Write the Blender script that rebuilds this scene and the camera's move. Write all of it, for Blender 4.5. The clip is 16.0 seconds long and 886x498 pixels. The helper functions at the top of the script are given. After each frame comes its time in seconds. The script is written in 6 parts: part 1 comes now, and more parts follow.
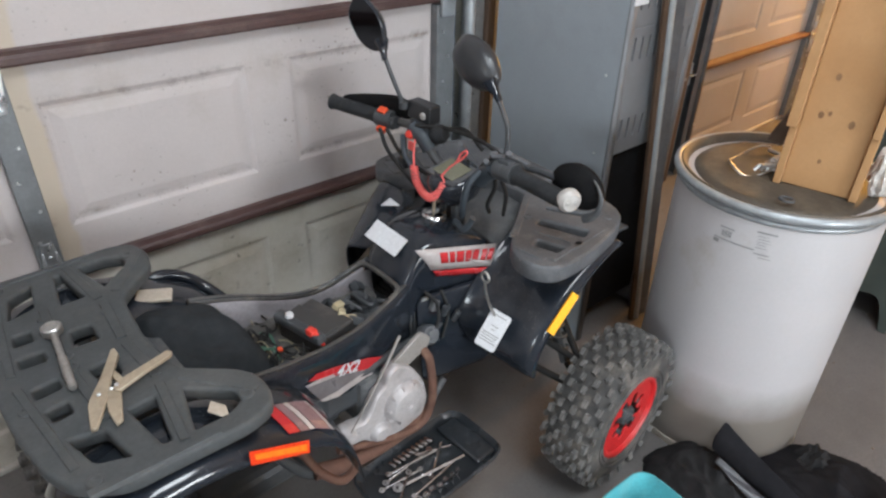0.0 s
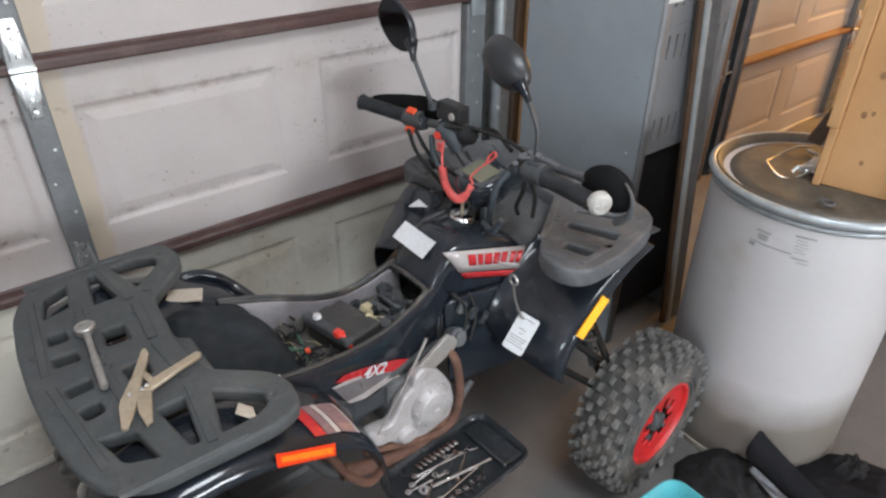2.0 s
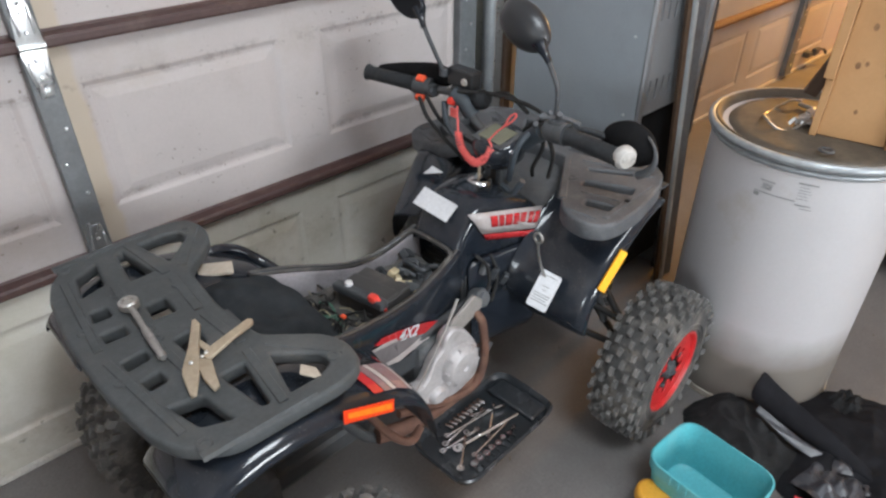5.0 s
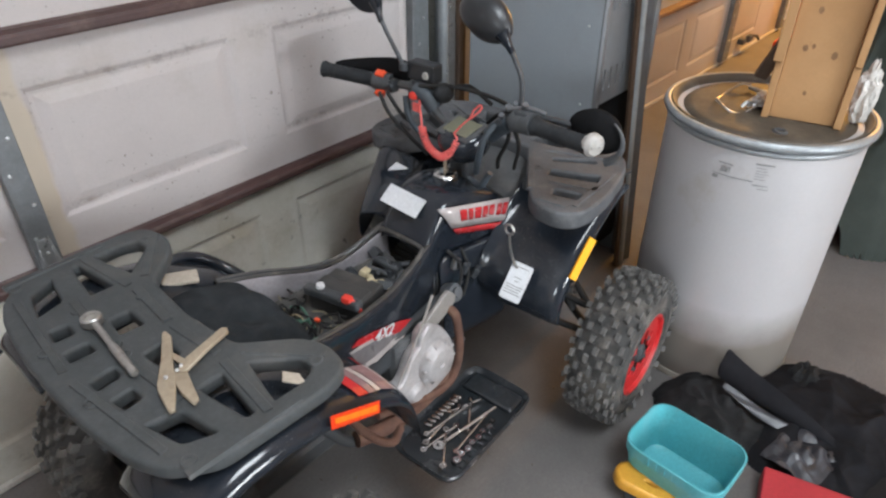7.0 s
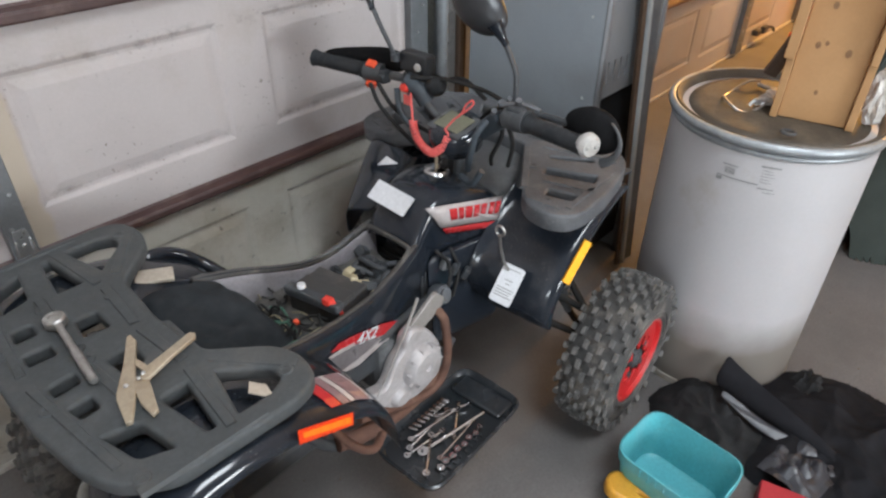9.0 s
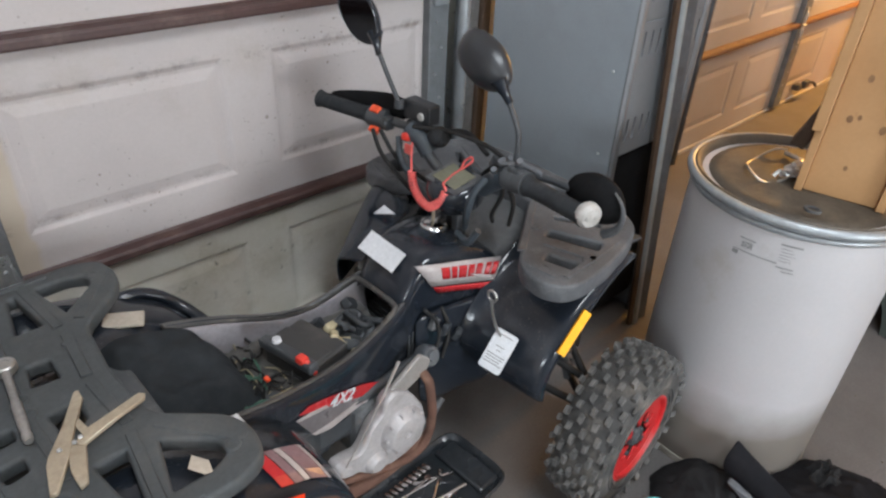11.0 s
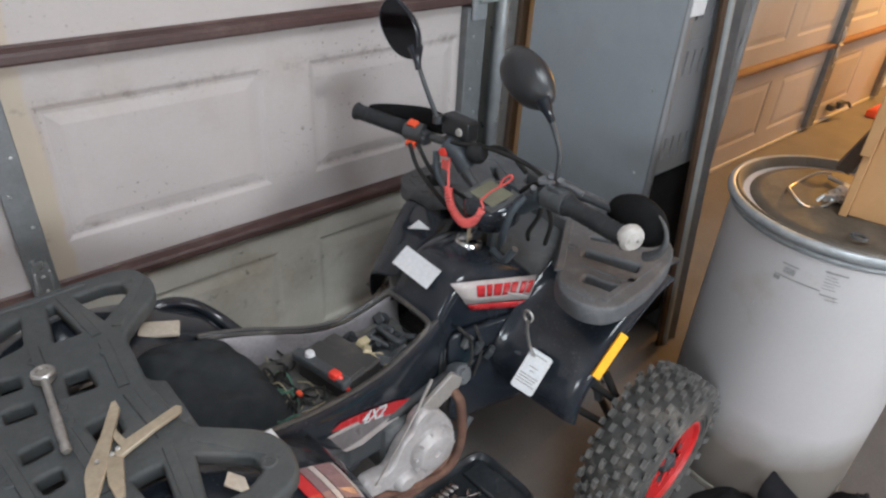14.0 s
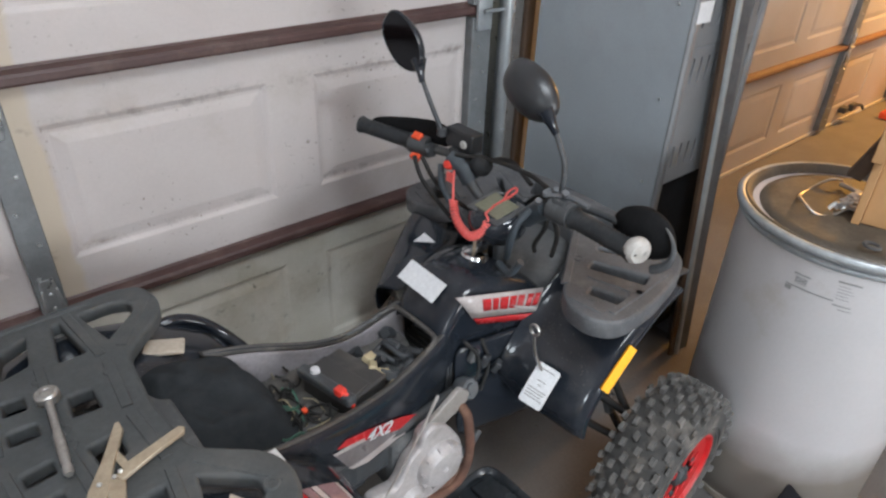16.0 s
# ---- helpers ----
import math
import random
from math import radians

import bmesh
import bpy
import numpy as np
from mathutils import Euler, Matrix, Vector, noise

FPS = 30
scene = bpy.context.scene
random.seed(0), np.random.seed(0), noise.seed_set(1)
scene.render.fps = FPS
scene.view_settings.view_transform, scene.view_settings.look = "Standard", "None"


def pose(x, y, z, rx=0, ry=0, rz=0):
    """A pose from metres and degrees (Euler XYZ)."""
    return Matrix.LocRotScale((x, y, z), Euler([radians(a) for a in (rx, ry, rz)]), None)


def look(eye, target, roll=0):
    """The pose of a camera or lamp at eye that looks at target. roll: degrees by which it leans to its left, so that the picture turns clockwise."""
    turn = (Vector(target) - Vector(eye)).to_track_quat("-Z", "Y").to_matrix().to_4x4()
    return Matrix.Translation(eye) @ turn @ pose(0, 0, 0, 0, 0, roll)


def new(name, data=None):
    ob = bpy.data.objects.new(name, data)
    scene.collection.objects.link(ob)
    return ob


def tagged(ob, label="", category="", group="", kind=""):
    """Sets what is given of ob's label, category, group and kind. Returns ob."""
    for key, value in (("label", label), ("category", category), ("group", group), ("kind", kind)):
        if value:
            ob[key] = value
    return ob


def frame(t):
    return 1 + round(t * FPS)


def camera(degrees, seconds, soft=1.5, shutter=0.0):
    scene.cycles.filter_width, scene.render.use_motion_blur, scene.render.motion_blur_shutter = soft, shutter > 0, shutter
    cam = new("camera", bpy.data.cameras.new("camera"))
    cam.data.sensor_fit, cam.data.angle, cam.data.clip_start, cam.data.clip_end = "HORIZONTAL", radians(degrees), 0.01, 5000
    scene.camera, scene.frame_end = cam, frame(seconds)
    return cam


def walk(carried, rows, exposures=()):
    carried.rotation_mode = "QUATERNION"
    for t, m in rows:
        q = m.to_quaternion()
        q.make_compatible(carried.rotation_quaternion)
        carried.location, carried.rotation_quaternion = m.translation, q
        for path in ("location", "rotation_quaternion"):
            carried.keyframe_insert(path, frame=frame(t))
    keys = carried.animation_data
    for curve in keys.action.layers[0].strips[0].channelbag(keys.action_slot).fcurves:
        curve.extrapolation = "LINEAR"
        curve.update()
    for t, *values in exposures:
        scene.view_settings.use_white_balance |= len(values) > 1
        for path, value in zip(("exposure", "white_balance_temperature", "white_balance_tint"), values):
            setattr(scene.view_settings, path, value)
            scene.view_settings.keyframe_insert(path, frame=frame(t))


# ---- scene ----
cam = camera(68.4, 16.0, soft=2.4)
PATH = [
    (0, (0.100, 0.012, 1.585), (1.222, 1.288, 0.529), 1.5),
    (0.5, (0.107, 0.014, 1.594), (1.222, 1.297, 0.540), 1.4),
    (1, (0.094, 0.015, 1.585), (1.186, 1.321, 0.536), 1.1),
    (1.5, (0.099, 0.018, 1.585), (1.156, 1.347, 0.528), 0.6),
    (2, (0.112, 0.022, 1.589), (1.162, 1.351, 0.525), 0.3),
    (2.5, (0.113, 0.018, 1.589), (1.167, 1.345, 0.526), -0.2),
    (3, (0.119, 0.022, 1.587), (1.179, 1.344, 0.523), -0.3),
    (3.5, (0.115, -0.001, 1.582), (1.152, 1.325, 0.501), -0.3),
    (3.7, (0.111, -0.027, 1.582), (1.111, 1.297, 0.465), -0.7),
    (5.8, (-0.106, 0.144, 1.560), (1.099, 1.298, 0.457), 0.3),
    (6, (-0.093, 0.132, 1.562), (1.118, 1.276, 0.456), 0.4),
    (6.5, (-0.061, 0.116, 1.560), (1.173, 1.235, 0.454), -0.3),
    (7, (-0.070, 0.136, 1.553), (1.165, 1.244, 0.435), -0.1),
    (7.5, (-0.082, 0.141, 1.551), (1.143, 1.251, 0.426), -0.0),
    (8, (-0.088, 0.141, 1.555), (1.131, 1.261, 0.433), 0.2),
    (8.5, (-0.076, 0.138, 1.554), (1.150, 1.255, 0.435), 0.3),
    (9, (0.015, 0.148, 1.548), (1.213, 1.258, 0.393), 0.6),
    (9.2, (0.058, 0.142, 1.562), (1.242, 1.290, 0.431), 1.1),
    (11.5, (0.157, 0.180, 1.569), (1.316, 1.393, 0.481), 3.2),
    (12, (0.160, 0.191, 1.572), (1.305, 1.421, 0.488), 3.4),
    (12.5, (0.159, 0.191, 1.572), (1.299, 1.434, 0.496), 3.1),
    (13, (0.153, 0.195, 1.572), (1.289, 1.444, 0.500), 3.0),
    (13.5, (0.141, 0.200, 1.569), (1.278, 1.451, 0.500), 3.2),
    (14, (0.139, 0.206, 1.570), (1.270, 1.463, 0.502), 3.4),
    (14.5, (0.139, 0.213, 1.568), (1.263, 1.478, 0.502), 3.5),
    (15, (0.147, 0.213, 1.569), (1.256, 1.489, 0.501), 3.0),
    (15.5, (0.158, 0.215, 1.576), (1.260, 1.498, 0.508), 2.4),
    (16, (0.161, 0.211, 1.579), (1.271, 1.499, 0.525), 2.1),
]
walk(cam, [(t, look(eye, target, roll)) for t, eye, target, roll in PATH],
     [(0, 0.03), (3, 0.05), (8, 0.04), (9.2, 0.0), (11.5, -0.06), (13.5, -0.09), (16, -0.03)])

# ---- world and light ----
world = bpy.data.worlds.new("world")
scene.world = world
world.use_nodes = True
wn = world.node_tree
sky = wn.nodes.new("ShaderNodeTexSky")
sky.sky_type, sky.sun_disc = "NISHITA", False
sky.sun_elevation, sky.sun_rotation = radians(35), radians(250)
wn.nodes["Background"].inputs["Strength"].default_value = 0.1
wn.links.new(sky.outputs["Color"], wn.nodes["Background"].inputs["Color"])


def area_lamp(name, at, target, sx, sy, watts, colour):
    lamp = bpy.data.lights.new(name, "AREA")
    lamp.shape, lamp.size, lamp.size_y, lamp.energy, lamp.color = "RECTANGLE", sx, sy, watts, colour
    ob = new(name, lamp)
    ob.matrix_world = look(at, target)
    return ob


# daylight through a tall opening and a window behind the walk, an added overhead fill, and a warm bulb far inside
area_lamp("daylight_bay", (-5.9, -3.25, 2.75), (0.9, 1.2, 0.8), 1.5, 1.3, 114, (0.84, 0.935, 1.0))
area_lamp("daylight_window", (0.9, -3.9, 1.15), (1.3, 1.0, 0.6), 1.5, 1.1, 148, (0.89, 0.948, 1.0))
area_lamp("overhead_fill", (0.5, -0.75, 3.58), (1.0, 0.6, 0.5), 1.3, 1.0, 84, (0.87, 0.94, 1.0))
bulb = bpy.data.lights.new("warm_bulb", "POINT")
bulb.energy, bulb.color, bulb.shadow_soft_size = 245, (1.0, 0.475, 0.085), 0.06
bulb_ob = new("warm_bulb", bulb)
bulb_ob.location = (5.9, 1.25, 1.85)


# ---- materials ----
def material(name, c1, c2=None, rough=0.6, metal=0.0, scale=14.0, bump=0.15, stain=None, stain_scale=2.5, stain_amount=0.0,
             rough_var=0.12, coat=0.0, fine=120.0, emit=None, stain_low=0.52, stain_high=0.72, specks=None, strip=None, grain=1.0, low=None, bands=None, spec=0.5):
    m = bpy.data.materials.new(name)
    m.use_nodes = True
    t = m.node_tree
    n, l = t.nodes, t.links
    b = n["Principled BSDF"]
    b.inputs["Metallic"].default_value = metal
    b.inputs["Coat Weight"].default_value = coat
    b.inputs["Specular IOR Level"].default_value = spec
    b.inputs["Coat Roughness"].default_value = 0.12
    co = n.new("ShaderNodeTexCoord")

    def noise_node(s, detail=6.0, rough_=0.6):
        q = n.new("ShaderNodeTexNoise")
        q.inputs["Scale"].default_value = s
        q.inputs["Detail"].default_value = detail
        q.inputs["Roughness"].default_value = rough_
        l.new(co.outputs["Object"], q.inputs["Vector"])
        return q

    def ramp(src, lo, hi):
        r = n.new("ShaderNodeMapRange")
        r.inputs["From Min"].default_value, r.inputs["From Max"].default_value = lo, hi
        l.new(src, r.inputs["Value"])
        return r.outputs["Result"]

    def mix(fac, a, bb):
        x = n.new("ShaderNodeMix")
        x.data_type = "RGBA"
        l.new(fac, x.inputs["Factor"])
        for v, sock in ((a, x.inputs[6]), (bb, x.inputs[7])):
            if not isinstance(v, tuple):
                l.new(v, sock)
            else:
                sock.default_value = (*v, 1)
        return x.outputs[2]

    big, small = noise_node(scale), noise_node(fine, 3.0)
    c2 = c2 or tuple(0.8 * v for v in c1)
    col = mix(ramp(big.outputs["Fac"], 0.35, 0.68), c1, c2)
    col = mix(ramp(small.outputs["Fac"], 0.3, 0.3 + 0.8 / grain), col, tuple(0.72 * v for v in c2))
    if stain:
        st = noise_node(stain_scale, 8.0, 0.68)
        a = n.new("ShaderNodeMath")
        a.operation = "MULTIPLY"
        a.inputs[1].default_value = stain_amount
        l.new(ramp(st.outputs["Fac"], stain_low, stain_high), a.inputs[0])
        a.use_clamp = True
        col = mix(a.outputs[0], col, stain)
    if specks:
        sp = noise_node(specks[1], 2.0, 0.5)
        patch = noise_node(3.0, 3.0, 0.5)
        mul = n.new("ShaderNodeMath")
        mul.operation = "MULTIPLY"
        l.new(ramp(sp.outputs["Fac"], 0.66, 0.72), mul.inputs[0])
        l.new(ramp(patch.outputs["Fac"], 0.45, 0.62), mul.inputs[1])
        col = mix(mul.outputs[0], col, specks[0])
    if strip:
        # a yellowed run down the paint between two x values
        tone, xa, xb = strip
        sep = n.new("ShaderNodeSeparateXYZ")
        l.new(co.outputs["Object"], sep.inputs[0])
        wob = noise_node(9.0, 3.0)
        add = n.new("ShaderNodeMath")
        add.operation = "MULTIPLY_ADD"
        l.new(wob.outputs["Fac"], add.inputs[0])
        add.inputs[1].default_value = 0.05
        l.new(sep.outputs["X"], add.inputs[2])
        mul = n.new("ShaderNodeMath")
        mul.operation = "MULTIPLY"
        l.new(ramp(add.outputs[0], xa, xa + 0.004), mul.inputs[0])
        l.new(ramp(add.outputs[0], xb + 0.012, xb), mul.inputs[1])
        half = n.new("ShaderNodeMath")
        half.operation = "MULTIPLY"
        half.inputs[1].default_value = 0.8
        l.new(mul.outputs[0], half.inputs[0])
        col = mix(half.outputs[0], col, tone)
    if bands:
        # mould along the pressed ledges, broken up by noise
        tone, rows = bands
        sep = n.new("ShaderNodeSeparateXYZ")
        l.new(co.outputs["Object"], sep.inputs[0])
        mould = noise_node(16.0, 6.0, 0.75)
        for zc, zw in rows:
            off = n.new("ShaderNodeMath")
            off.operation = "SUBTRACT"
            l.new(sep.outputs["Z"], off.inputs[0])
            off.inputs[1].default_value = zc
            ab = n.new("ShaderNodeMath")
            ab.operation = "ABSOLUTE"
            l.new(off.outputs[0], ab.inputs[0])
            mul = n.new("ShaderNodeMath")
            mul.operation = "MULTIPLY"
            l.new(ramp(ab.outputs[0], zw, zw * 0.2), mul.inputs[0])
            l.new(ramp(mould.outputs["Fac"], 0.50, 0.78), mul.inputs[1])
            col = mix(mul.outputs[0], col, tone)
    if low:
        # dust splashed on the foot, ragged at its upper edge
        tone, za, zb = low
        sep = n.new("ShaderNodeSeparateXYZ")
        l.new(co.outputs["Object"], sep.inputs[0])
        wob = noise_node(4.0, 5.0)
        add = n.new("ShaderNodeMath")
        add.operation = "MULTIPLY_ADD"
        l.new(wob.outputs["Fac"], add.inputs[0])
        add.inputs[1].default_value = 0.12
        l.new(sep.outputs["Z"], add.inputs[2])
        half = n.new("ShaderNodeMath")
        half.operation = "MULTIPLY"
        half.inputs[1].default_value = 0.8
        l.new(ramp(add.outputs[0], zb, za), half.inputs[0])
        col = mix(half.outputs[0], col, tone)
    l.new(col, b.inputs["Base Color"])
    rr = n.new("ShaderNodeMapRange")
    rr.inputs["To Min"].default_value, rr.inputs["To Max"].default_value = max(0.02, rough - rough_var), min(1.0, rough + rough_var)
    l.new(big.outputs["Fac"], rr.inputs["Value"])
    l.new(rr.outputs["Result"], b.inputs["Roughness"])
    if bump:
        bp = n.new("ShaderNodeBump")
        bp.inputs["Strength"].default_value = bump
        bp.inputs["Distance"].default_value = 0.002
        l.new(small.outputs["Fac"], bp.inputs["Height"])
        l.new(bp.outputs["Normal"], b.inputs["Normal"])
    if emit:
        b.inputs["Emission Color"].default_value = (*emit[0], 1)
        b.inputs["Emission Strength"].default_value = emit[1]
    return m


M = {}
M["door"] = material("door_paint", (0.485, 0.445, 0.435), (0.44, 0.40, 0.39), 0.5, grain=0.25, scale=3, bump=0.08, stain=(0.32, 0.26, 0.20), stain_scale=2.2, stain_amount=0.75, stain_low=0.53, stain_high=0.85, specks=((0.20, 0.165, 0.14), 75), strip=((0.46, 0.385, 0.29), 0.315, 0.368), bands=((0.13, 0.10, 0.08), ((1.030, 0.024), (0.722, 0.016), (1.597, 0.022))))
M["door_low"] = material("door_paint_grimy", (0.58, 0.555, 0.50), (0.45, 0.425, 0.355), 0.5, grain=0.3, scale=4, bump=0.1, stain=(0.24, 0.175, 0.095), stain_scale=3.0, stain_amount=0.85, stain_low=0.48, stain_high=0.78, specks=((0.05, 0.045, 0.04), 30))
M["strut"] = material("brown_strut", (0.085, 0.045, 0.042), (0.06, 0.03, 0.028), 0.5, scale=9, bump=0.1, stain=(0.2, 0.15, 0.12), stain_scale=14, stain_amount=0.35)
M["galv"] = material("galvanised_steel", (0.40, 0.425, 0.44), (0.30, 0.325, 0.345), 0.42, 0.45, scale=22, bump=0.1, stain=(0.20, 0.195, 0.185), stain_scale=6, stain_amount=0.5, grain=0.5)
M["stile"] = material("weathered_steel", (0.20, 0.212, 0.222), (0.145, 0.155, 0.163), 0.5, 0.3, scale=18, bump=0.1, stain=(0.10, 0.095, 0.09), stain_scale=6, stain_amount=0.5, grain=0.6)
M["galv_bright"] = material("bright_zinc", (0.75, 0.77, 0.78), (0.6, 0.62, 0.63), 0.3, 0.9, scale=25, bump=0.08)
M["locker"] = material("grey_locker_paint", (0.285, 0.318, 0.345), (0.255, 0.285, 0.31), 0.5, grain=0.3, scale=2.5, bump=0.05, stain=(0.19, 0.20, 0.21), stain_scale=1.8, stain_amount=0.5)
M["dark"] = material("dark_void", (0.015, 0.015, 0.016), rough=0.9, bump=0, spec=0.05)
M["floor"] = material("concrete_floor", (0.182, 0.171, 0.166), (0.138, 0.129, 0.124), 0.75, scale=3, bump=0.35, stain=(0.098, 0.090, 0.084), stain_scale=1.6, stain_amount=0.7, stain_low=0.45)
M["wallboard"] = material("wallboard", (0.74, 0.745, 0.76), (0.69, 0.695, 0.71), 0.8, scale=2, bump=0.1)
M["ceiling"] = material("ceiling_board", (0.80, 0.80, 0.82), (0.76, 0.76, 0.78), 0.9, scale=2, bump=0.1)
M["pine"] = material("pine_board", (0.45, 0.255, 0.115), (0.38, 0.205, 0.085), 0.6, grain=0.3, scale=5, bump=0.2, stain=(0.22, 0.10, 0.035), stain_scale=9, stain_amount=0.6, stain_low=0.62)
M["oldwood"] = material("aged_wood", (0.105, 0.066, 0.043), (0.072, 0.044, 0.028), 0.7, scale=10, bump=0.25)
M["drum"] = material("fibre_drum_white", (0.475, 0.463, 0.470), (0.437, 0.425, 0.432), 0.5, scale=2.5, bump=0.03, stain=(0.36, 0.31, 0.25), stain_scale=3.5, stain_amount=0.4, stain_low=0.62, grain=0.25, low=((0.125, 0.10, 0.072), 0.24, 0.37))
M["drum_dusty"] = material("fibre_drum_grimy_foot", (0.42, 0.38, 0.32), (0.33, 0.29, 0.24), 0.7, scale=5, bump=0.1, stain=(0.6, 0.58, 0.55), stain_scale=4, stain_amount=0.4)
M["lid"] = material("dusty_steel_lid", (0.108, 0.092, 0.073), (0.080, 0.068, 0.054), 0.6, 0.25, scale=6, bump=0.25, stain=(0.24, 0.20, 0.155), stain_scale=5, stain_amount=0.5)
M["rack"] = material("faded_rack_plastic", (0.074, 0.081, 0.085), (0.052, 0.058, 0.061), 0.68, scale=12, bump=0.3, stain=(0.128, 0.127, 0.124), stain_scale=6, stain_amount=0.65)
M["rack_front"] = material("dusty_rack_plastic", (0.110, 0.115, 0.124), (0.075, 0.079, 0.086), 0.68, scale=12, bump=0.3, stain=(0.18, 0.18, 0.185), stain_scale=9, stain_amount=0.7, specks=((0.22, 0.22, 0.22), 240))
M["gloss"] = material("gloss_black_plastic", (0.013, 0.017, 0.024), (0.018, 0.022, 0.029), 0.12, scale=6, bump=0.02, stain=(0.060, 0.064, 0.070), stain_scale=7, stain_amount=0.4, stain_low=0.52, coat=0.2, rough_var=0.05, grain=0.4, spec=0.4, specks=((0.12, 0.12, 0.12), 260))
M["satin"] = material("satin_black_plastic", (0.036, 0.041, 0.047), (0.052, 0.057, 0.063), 0.5, scale=10, bump=0.15, stain=(0.105, 0.108, 0.112), stain_scale=8, stain_amount=0.6, specks=((0.20, 0.20, 0.20), 240))
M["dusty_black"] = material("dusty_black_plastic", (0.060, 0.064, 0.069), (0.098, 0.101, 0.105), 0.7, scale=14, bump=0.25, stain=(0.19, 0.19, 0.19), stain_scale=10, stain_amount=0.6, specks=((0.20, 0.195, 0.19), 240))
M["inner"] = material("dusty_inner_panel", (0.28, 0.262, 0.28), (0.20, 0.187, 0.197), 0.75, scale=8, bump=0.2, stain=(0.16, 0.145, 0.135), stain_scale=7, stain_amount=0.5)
M["rim_lip"] = material("worn_tub_lip", (0.075, 0.07, 0.066), (0.045, 0.042, 0.04), 0.6, scale=18, bump=0.3, stain=(0.22, 0.19, 0.15), stain_scale=16, stain_amount=0.7)
M["rubber"] = material("tyre_rubber", (0.048, 0.047, 0.047), (0.075, 0.072, 0.069), 0.82, scale=18, bump=0.4, stain=(0.27, 0.24, 0.21), stain_scale=11, stain_amount=0.7, stain_low=0.48)
M["knob"] = material("dusty_tyre_knob", (0.090, 0.088, 0.087), (0.15, 0.145, 0.138), 0.85, scale=26, bump=0.4, stain=(0.25, 0.225, 0.20), stain_scale=13, stain_amount=0.6, stain_low=0.5)
M["redrim"] = material("red_wheel_paint", (0.62, 0.028, 0.030), (0.50, 0.02, 0.022), 0.38, scale=10, bump=0.05, stain=(0.28, 0.09, 0.07), stain_scale=10, stain_amount=0.4)
M["steel"] = material("steel", (0.52, 0.51, 0.49), (0.4, 0.39, 0.37), 0.38, 0.85, scale=30, bump=0.1)
M["chrome"] = material("chrome", (0.82, 0.82, 0.82), (0.7, 0.7, 0.7), 0.14, 1.0, scale=20, bump=0.02)
M["alloy"] = material("cast_engine_alloy", (0.54, 0.515, 0.515), (0.46, 0.435, 0.435), 0.52, 0.3, scale=16, bump=0.25, stain=(0.22, 0.19, 0.16), stain_scale=8, stain_amount=0.5)
M["rust"] = material("rusty_pipe", (0.16, 0.075, 0.05), (0.10, 0.05, 0.036), 0.85, scale=22, bump=0.5, stain=(0.26, 0.15, 0.10), stain_scale=14, stain_amount=0.6)
M["frame"] = material("black_frame_paint", (0.044, 0.048, 0.053), (0.070, 0.073, 0.077), 0.55, scale=16, bump=0.2, stain=(0.13, 0.115, 0.105), stain_scale=9, stain_amount=0.45)
M["orange"] = material("orange_reflector", (1.0, 0.075, 0.003), (0.72, 0.025, 0.002), 0.45, scale=160, bump=0.5)
M["amber"] = material("amber_reflector", (1.0, 0.48, 0.0), (1.0, 0.43, 0.0), 0.6, scale=90, bump=0.5)
M["red"] = material("red_plastic", (0.80, 0.055, 0.035), (0.7, 0.045, 0.03), 0.4, scale=20, bump=0.05)
M["coral"] = material("coral_cord", (0.86, 0.16, 0.14), (0.78, 0.12, 0.11), 0.4, scale=40, bump=0.05)
M["orange_switch"] = material("orange_switch", (0.88, 0.105, 0.032), (0.80, 0.085, 0.028), 0.45, scale=30, bump=0.05)
M["label"] = material("paper_label", (0.66, 0.67, 0.69), (0.60, 0.61, 0.63), 0.55, scale=9, bump=0.05, stain=(0.45, 0.44, 0.43), stain_scale=12, stain_amount=0.3)
M["print"] = material("printed_grey", (0.30, 0.30, 0.30), rough=0.6, bump=0)
M["decal_red"] = material("decal_red", (0.55, 0.03, 0.035), (0.45, 0.025, 0.03), 0.25, scale=20, bump=0.02, coat=0.4)
M["decal_white"] = material("decal_white", (0.50, 0.455, 0.445), (0.40, 0.36, 0.35), 0.3, scale=20, bump=0.02, coat=0.4, stain=(0.35, 0.30, 0.28), stain_scale=20, stain_amount=0.4)
M["decal_grey"] = material("decal_silver", (0.21, 0.195, 0.20), (0.14, 0.125, 0.13), 0.3, 0.1, scale=20, bump=0.02, coat=0.4, stain=(0.10, 0.05, 0.05), stain_scale=10, stain_amount=0.5)
M["lcd"] = material("lcd_window", (0.21, 0.21, 0.15), (0.18, 0.18, 0.13), 0.22, scale=10, bump=0.02, stain=(0.30, 0.28, 0.24), stain_scale=20, stain_amount=0.3)
M["grip"] = material("rubber_grip", (0.018, 0.020, 0.023), (0.032, 0.034, 0.037), 0.85, spec=0.3, scale=25, bump=0.5, stain=(0.095, 0.097, 0.10), stain_scale=14, stain_amount=0.4)
M["greyplastic"] = material("dusty_grey_plastic", (0.080, 0.085, 0.091), (0.055, 0.059, 0.064), 0.6, scale=20, bump=0.2, stain=(0.20, 0.20, 0.20), stain_scale=12, stain_amount=0.4)
M["bluegrey"] = material("bluish_hose", (0.050, 0.064, 0.078), (0.034, 0.043, 0.052), 0.5, scale=22, bump=0.2)
M["capwhite"] = material("white_bar_end", (0.52, 0.50, 0.48), (0.40, 0.385, 0.36), 0.5, scale=18, bump=0.15, stain=(0.25, 0.22, 0.18), stain_scale=16, stain_amount=0.5)
